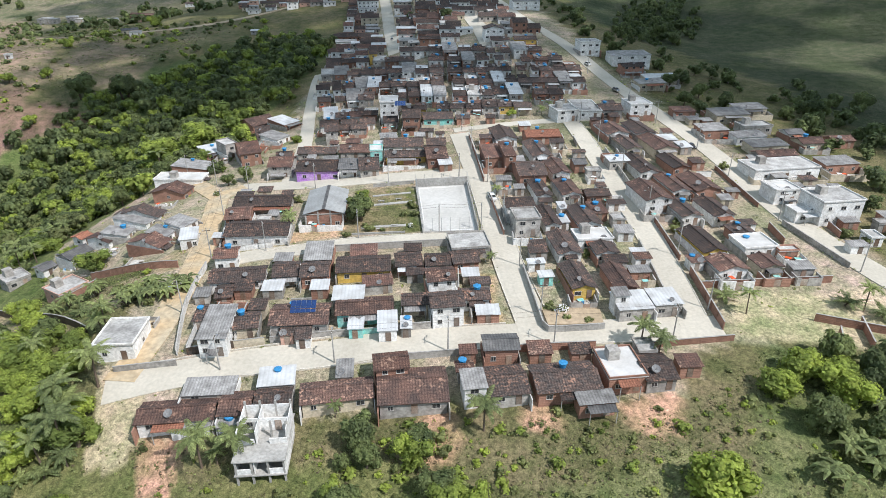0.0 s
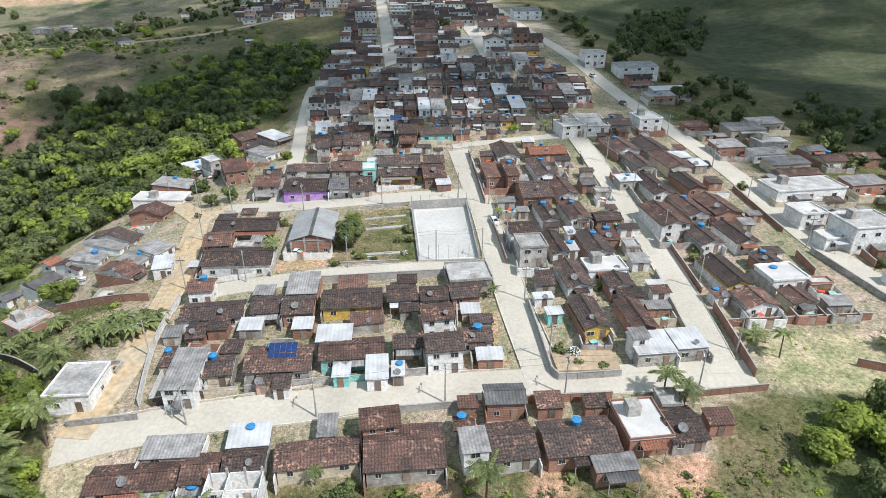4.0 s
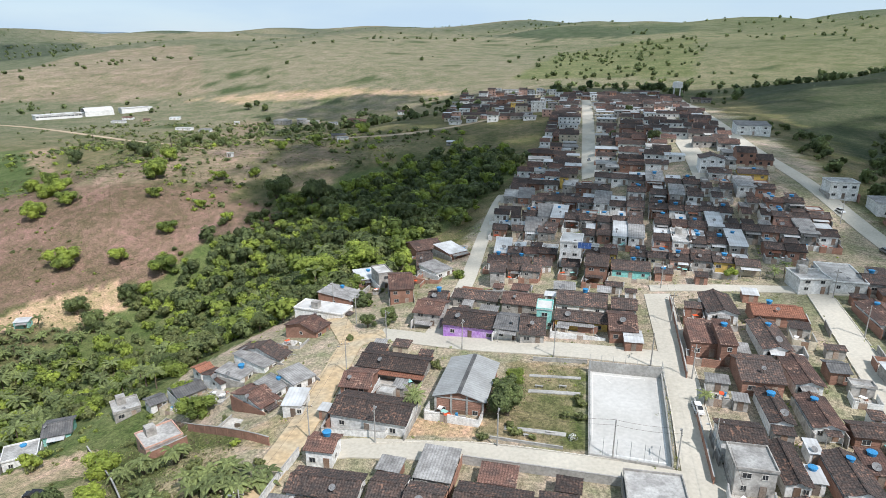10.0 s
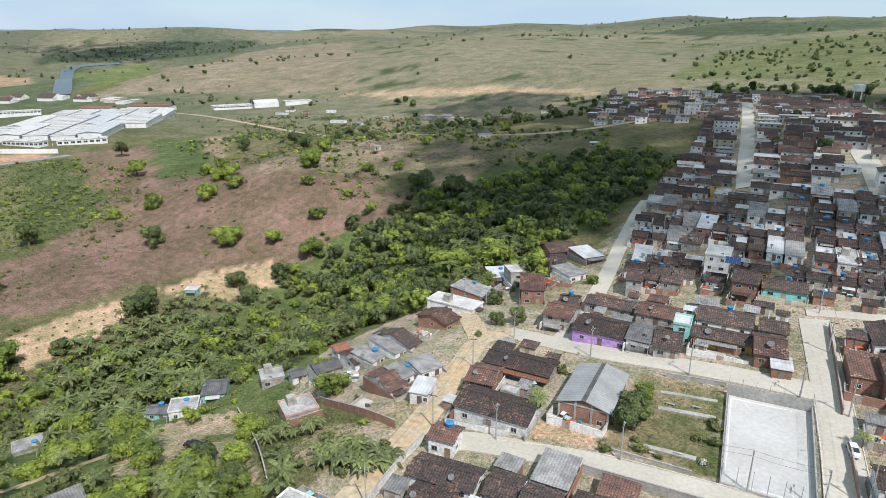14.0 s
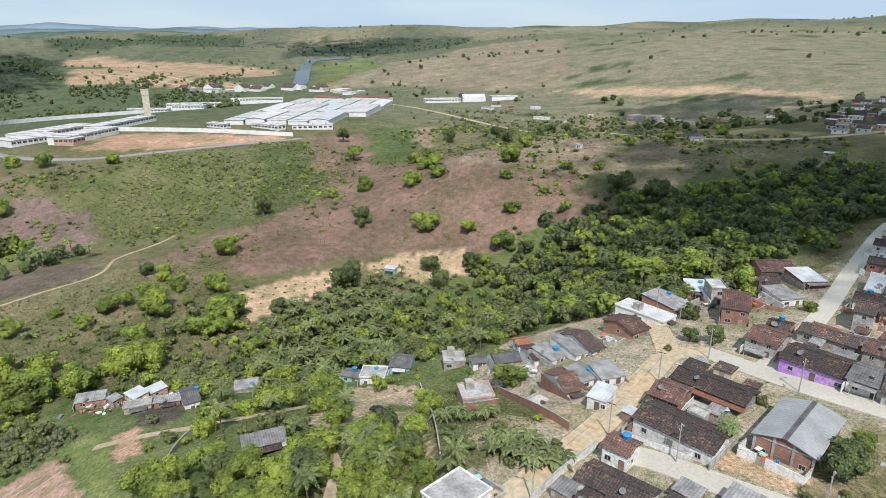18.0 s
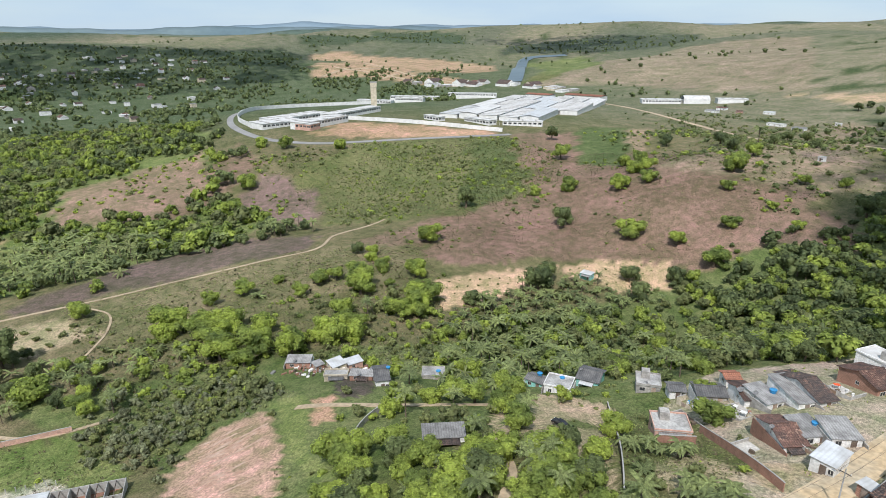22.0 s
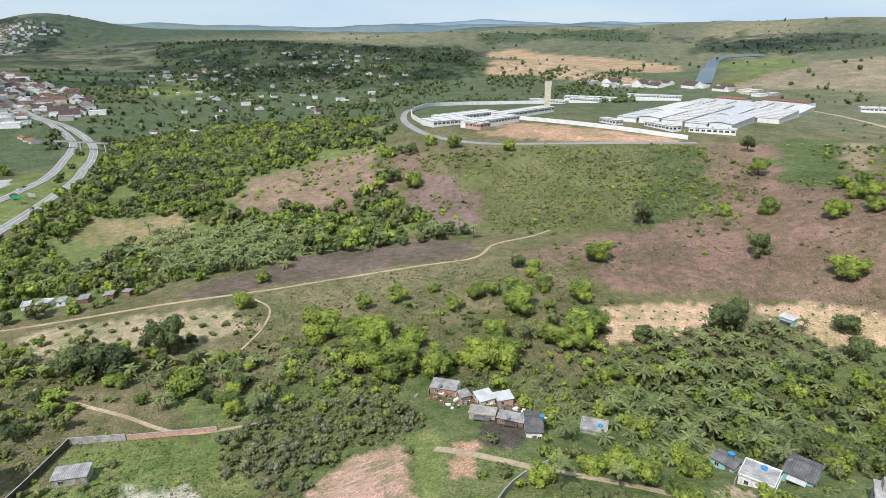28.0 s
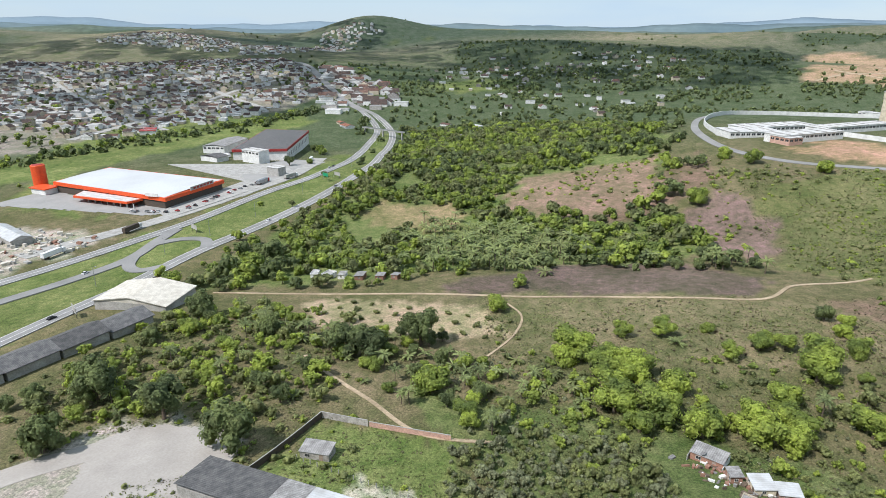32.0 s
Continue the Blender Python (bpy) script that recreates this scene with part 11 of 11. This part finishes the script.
for x, y, size in ((25.4, 111.6, 0.85), (-8.6, 151.2, 0.55), (81, 132, 0.7), (58, 214, 0.9)):
    flowering(x, y, size)


# palms and banana clumps of the western yards
for x, y in ((-64, 78), (-66, 84), (-67.5, 86), (-65.5, 93), (-40, 75), (-34, 75), (-67, 80)):
    plant("c", x, y, rt.uniform(1.0, 1.3))
for x, y in ((-179, 127), (-175, 132), (-172, 137), (-176, 146), (-197, 129), (-182, 164), (-135, 174), (-153, 177), (-216, 146), (-216, 156), (-167, 101), (-72, 109), (-160, 140), (-148, 150), (-190, 140)):
    plant(rt.choice("cy"), x, y, rt.uniform(1.0, 1.3))
for x, y, size in ((-99, 112, 0.8), (-94, 110, 0.85), (-90, 106, 1.0), (-88, 100, 1.0), (-83, 104, 0.9), (-80, 98, 0.9), (-92, 93, 1.0), (-76, 104, 0.8)):
    plant("m", x, y, size)


# ---- yards: partition walls, paved patches and clutter between the houses ----
def road_near(x, y, gap=0.3):
    return any((np.hypot(line[:, 0] - x, line[:, 1] - y) < half + gap).any() for line, half in ROADS)


def taken(x, y, skip, gap=0.1):
    return any(k != skip and abs(x - b[0]) < b[2] + gap and abs(y - b[1]) < b[3] + gap for k, b in enumerate(BUILT))


ry = random.Random(31)
YARDS, PATIO, MESS = Shape(), Shape(), Shape()
for k, (bx, by, bw, bd, top) in enumerate(list(BUILT)):
    if not (-120 < bx < 130 and 93 < by < 420) or bw < 2.6:
        continue
    side = -1 if ry.random() < 0.75 else 1
    L = ry.uniform(2.5, 5.5)
    y0 = by + side * (bd - 0.3)
    far_end = y0 + side * L
    if road_near(bx, far_end) or taken(bx, far_end, k) or taken(bx, (y0 + far_end) / 2, k):
        continue
    h, slot = ry.uniform(1.5, 2.2), ry.choice((0, 0, 1, 1, 2, 3))
    w = bw - 0.25
    z = min(ground_z(bx - w, far_end), ground_z(bx + w, far_end), ground_z(bx, y0))
    lo, hi = min(y0, far_end), max(y0, far_end)
    for sx in (-1, 1):
        if not taken(bx + sx * w, far_end, k, 0.0):
            YARDS.box(bx + sx * w - 0.09, lo, z - 1.0, bx + sx * w + 0.09, hi, z + h + 0.3, slot)
            YARDS.box(bx + sx * w - 0.13, lo - 0.03, z + h + 0.304, bx + sx * w + 0.13, hi + 0.03, z + h + 0.37, 4)
    gate = ry.uniform(-0.4, 0.4) * w
    f = far_end
    YARDS.box(bx - w + 0.1, f - 0.08, z - 1.0, bx + gate - 0.8, f + 0.08, z + h + 0.2, slot)
    YARDS.box(bx + gate + 0.8, f - 0.08, z - 1.0, bx + w - 0.1, f + 0.08, z + h + 0.2, slot)
    YARDS.box(bx + gate - 0.78, f - 0.03, z + 0.1, bx + gate + 0.78, f + 0.03, z + h - 0.1, 5)
    if ry.random() < 0.85:
        PATIO.box(bx - w + 0.12, lo + 0.1, z - 0.6, bx + w - 0.12, hi - 0.1, max(ground_z(bx, lo), ground_z(bx, hi)) + 0.12, 0)
    for _ in range(ry.randint(3, 9)):
        px, py = bx + ry.uniform(-w, w) * 0.8, lo + (hi - lo) * ry.uniform(0.15, 0.85)
        m = pose(px, py, max(ground_z(px, py), z) + 0.1, 0, 0, ry.uniform(0, 180))
        q = ry.random()
        if q < 0.35:
            MESS.box(-ry.uniform(0.2, 0.6), -0.25, -0.3, ry.uniform(0.2, 0.6), 0.25, ry.uniform(0.25, 0.7), ry.choice((0, 1, 1, 2)), m)
        elif q < 0.7:
            MESS.box(-ry.uniform(0.6, 1.4), -0.12, -0.3, ry.uniform(0.6, 1.4), 0.12, ry.uniform(0.1, 0.25), ry.choice((1, 3)), m)
        elif q < 0.85:
            MESS.tube([m @ Vector((0, 0, -0.3)), m @ Vector((0, 0, ry.uniform(0.4, 0.9)))], [0.28, 0.32], 8, ry.choice((4, 4, 2)))
        else:
            MESS.box(-0.7, -0.5, 1.5, 0.7, 0.5, 1.53, ry.choice((2, 5, 6)), m)
            for cx, cy in ((-0.66, -0.46), (0.62, -0.46), (-0.66, 0.42), (0.62, 0.42)):
                MESS.box(cx, cy, -0.3, cx + 0.04, cy + 0.04, 1.5, 1, m)
single("yard_walls", YARDS, [WALLS["B"], WALLS["G"], WALLS["W"], WALLS["C"], M_CONCRETE, M_DOOR], Matrix(), "brick and plastered walls round the small yards", "walls", kind="structure")
single("yard_paving", PATIO, mat("pale_yard_cement", (0.50, 0.475, 0.43), (0.36, 0.335, 0.295), 0.95, 0.35, 2.0, bump=0.15), Matrix(), "cement paving of the small yards", "paving", kind="structure")
single("yard_clutter", MESS, [WALLS["B"], M_BARK, M_WHITE, M_CONCRETE, M_BLUE, M_ORANGE, WALLS["T"]], Matrix(), "boxes, planks, drums and cloths in the yards", "clutter", kind="stuff")

# weeds along walls, kerbs and the edges of lanes
rw = random.Random(41)
WEED = Shape()
for _ in range(5200):
    x, y = rw.uniform(-112, 122), rw.uniform(80, 300)
    if road_near(x, y, -0.3) or taken(x, y, -1, 0.15):
        continue
    edge = road_near(x, y, 1.2) or taken(x, y, -1, 0.9)
    if rw.random() > (0.55 if edge else 0.16):
        continue
    f = rw.uniform(0.25, 0.85)
    low_crown(rw, WEED, x, y, ground_z(x, y) + 0.15 * f, f, f * 0.6, 8, 0.22, rw.choice((0, 0, 1)))
single("yard_weeds", WEED, [M_BUSH, M_LEAF], Matrix(), "weeds along the walls and kerbs of the village", "weeds", kind="stuff")

# gullies washed into the bare red slope
rg = random.Random(3)
M_GULLY = mat("washed_pale_earth", (0.47, 0.34, 0.26), (0.36, 0.22, 0.15), 0.97, 0.4, 2.0, bump=0.4)
for k in range(26):
    u = rg.random()
    ax, ay = -128 - 44 * u + rg.uniform(-2, 2), 34 + 6 * u + rg.uniform(-1, 3)
    L = rg.uniform(7, 17)
    ribbon("gully_%d" % (k + 1), [(ax, ay), (ax - 0.12 * L + rg.uniform(-1, 1), ay + 0.5 * L), (ax - 0.2 * L, ay + L)], rg.uniform(0.25, 0.9), M_GULLY, "pale gully washed into bare red earth", "gully", lift=0.06, step=2.5, note=False)
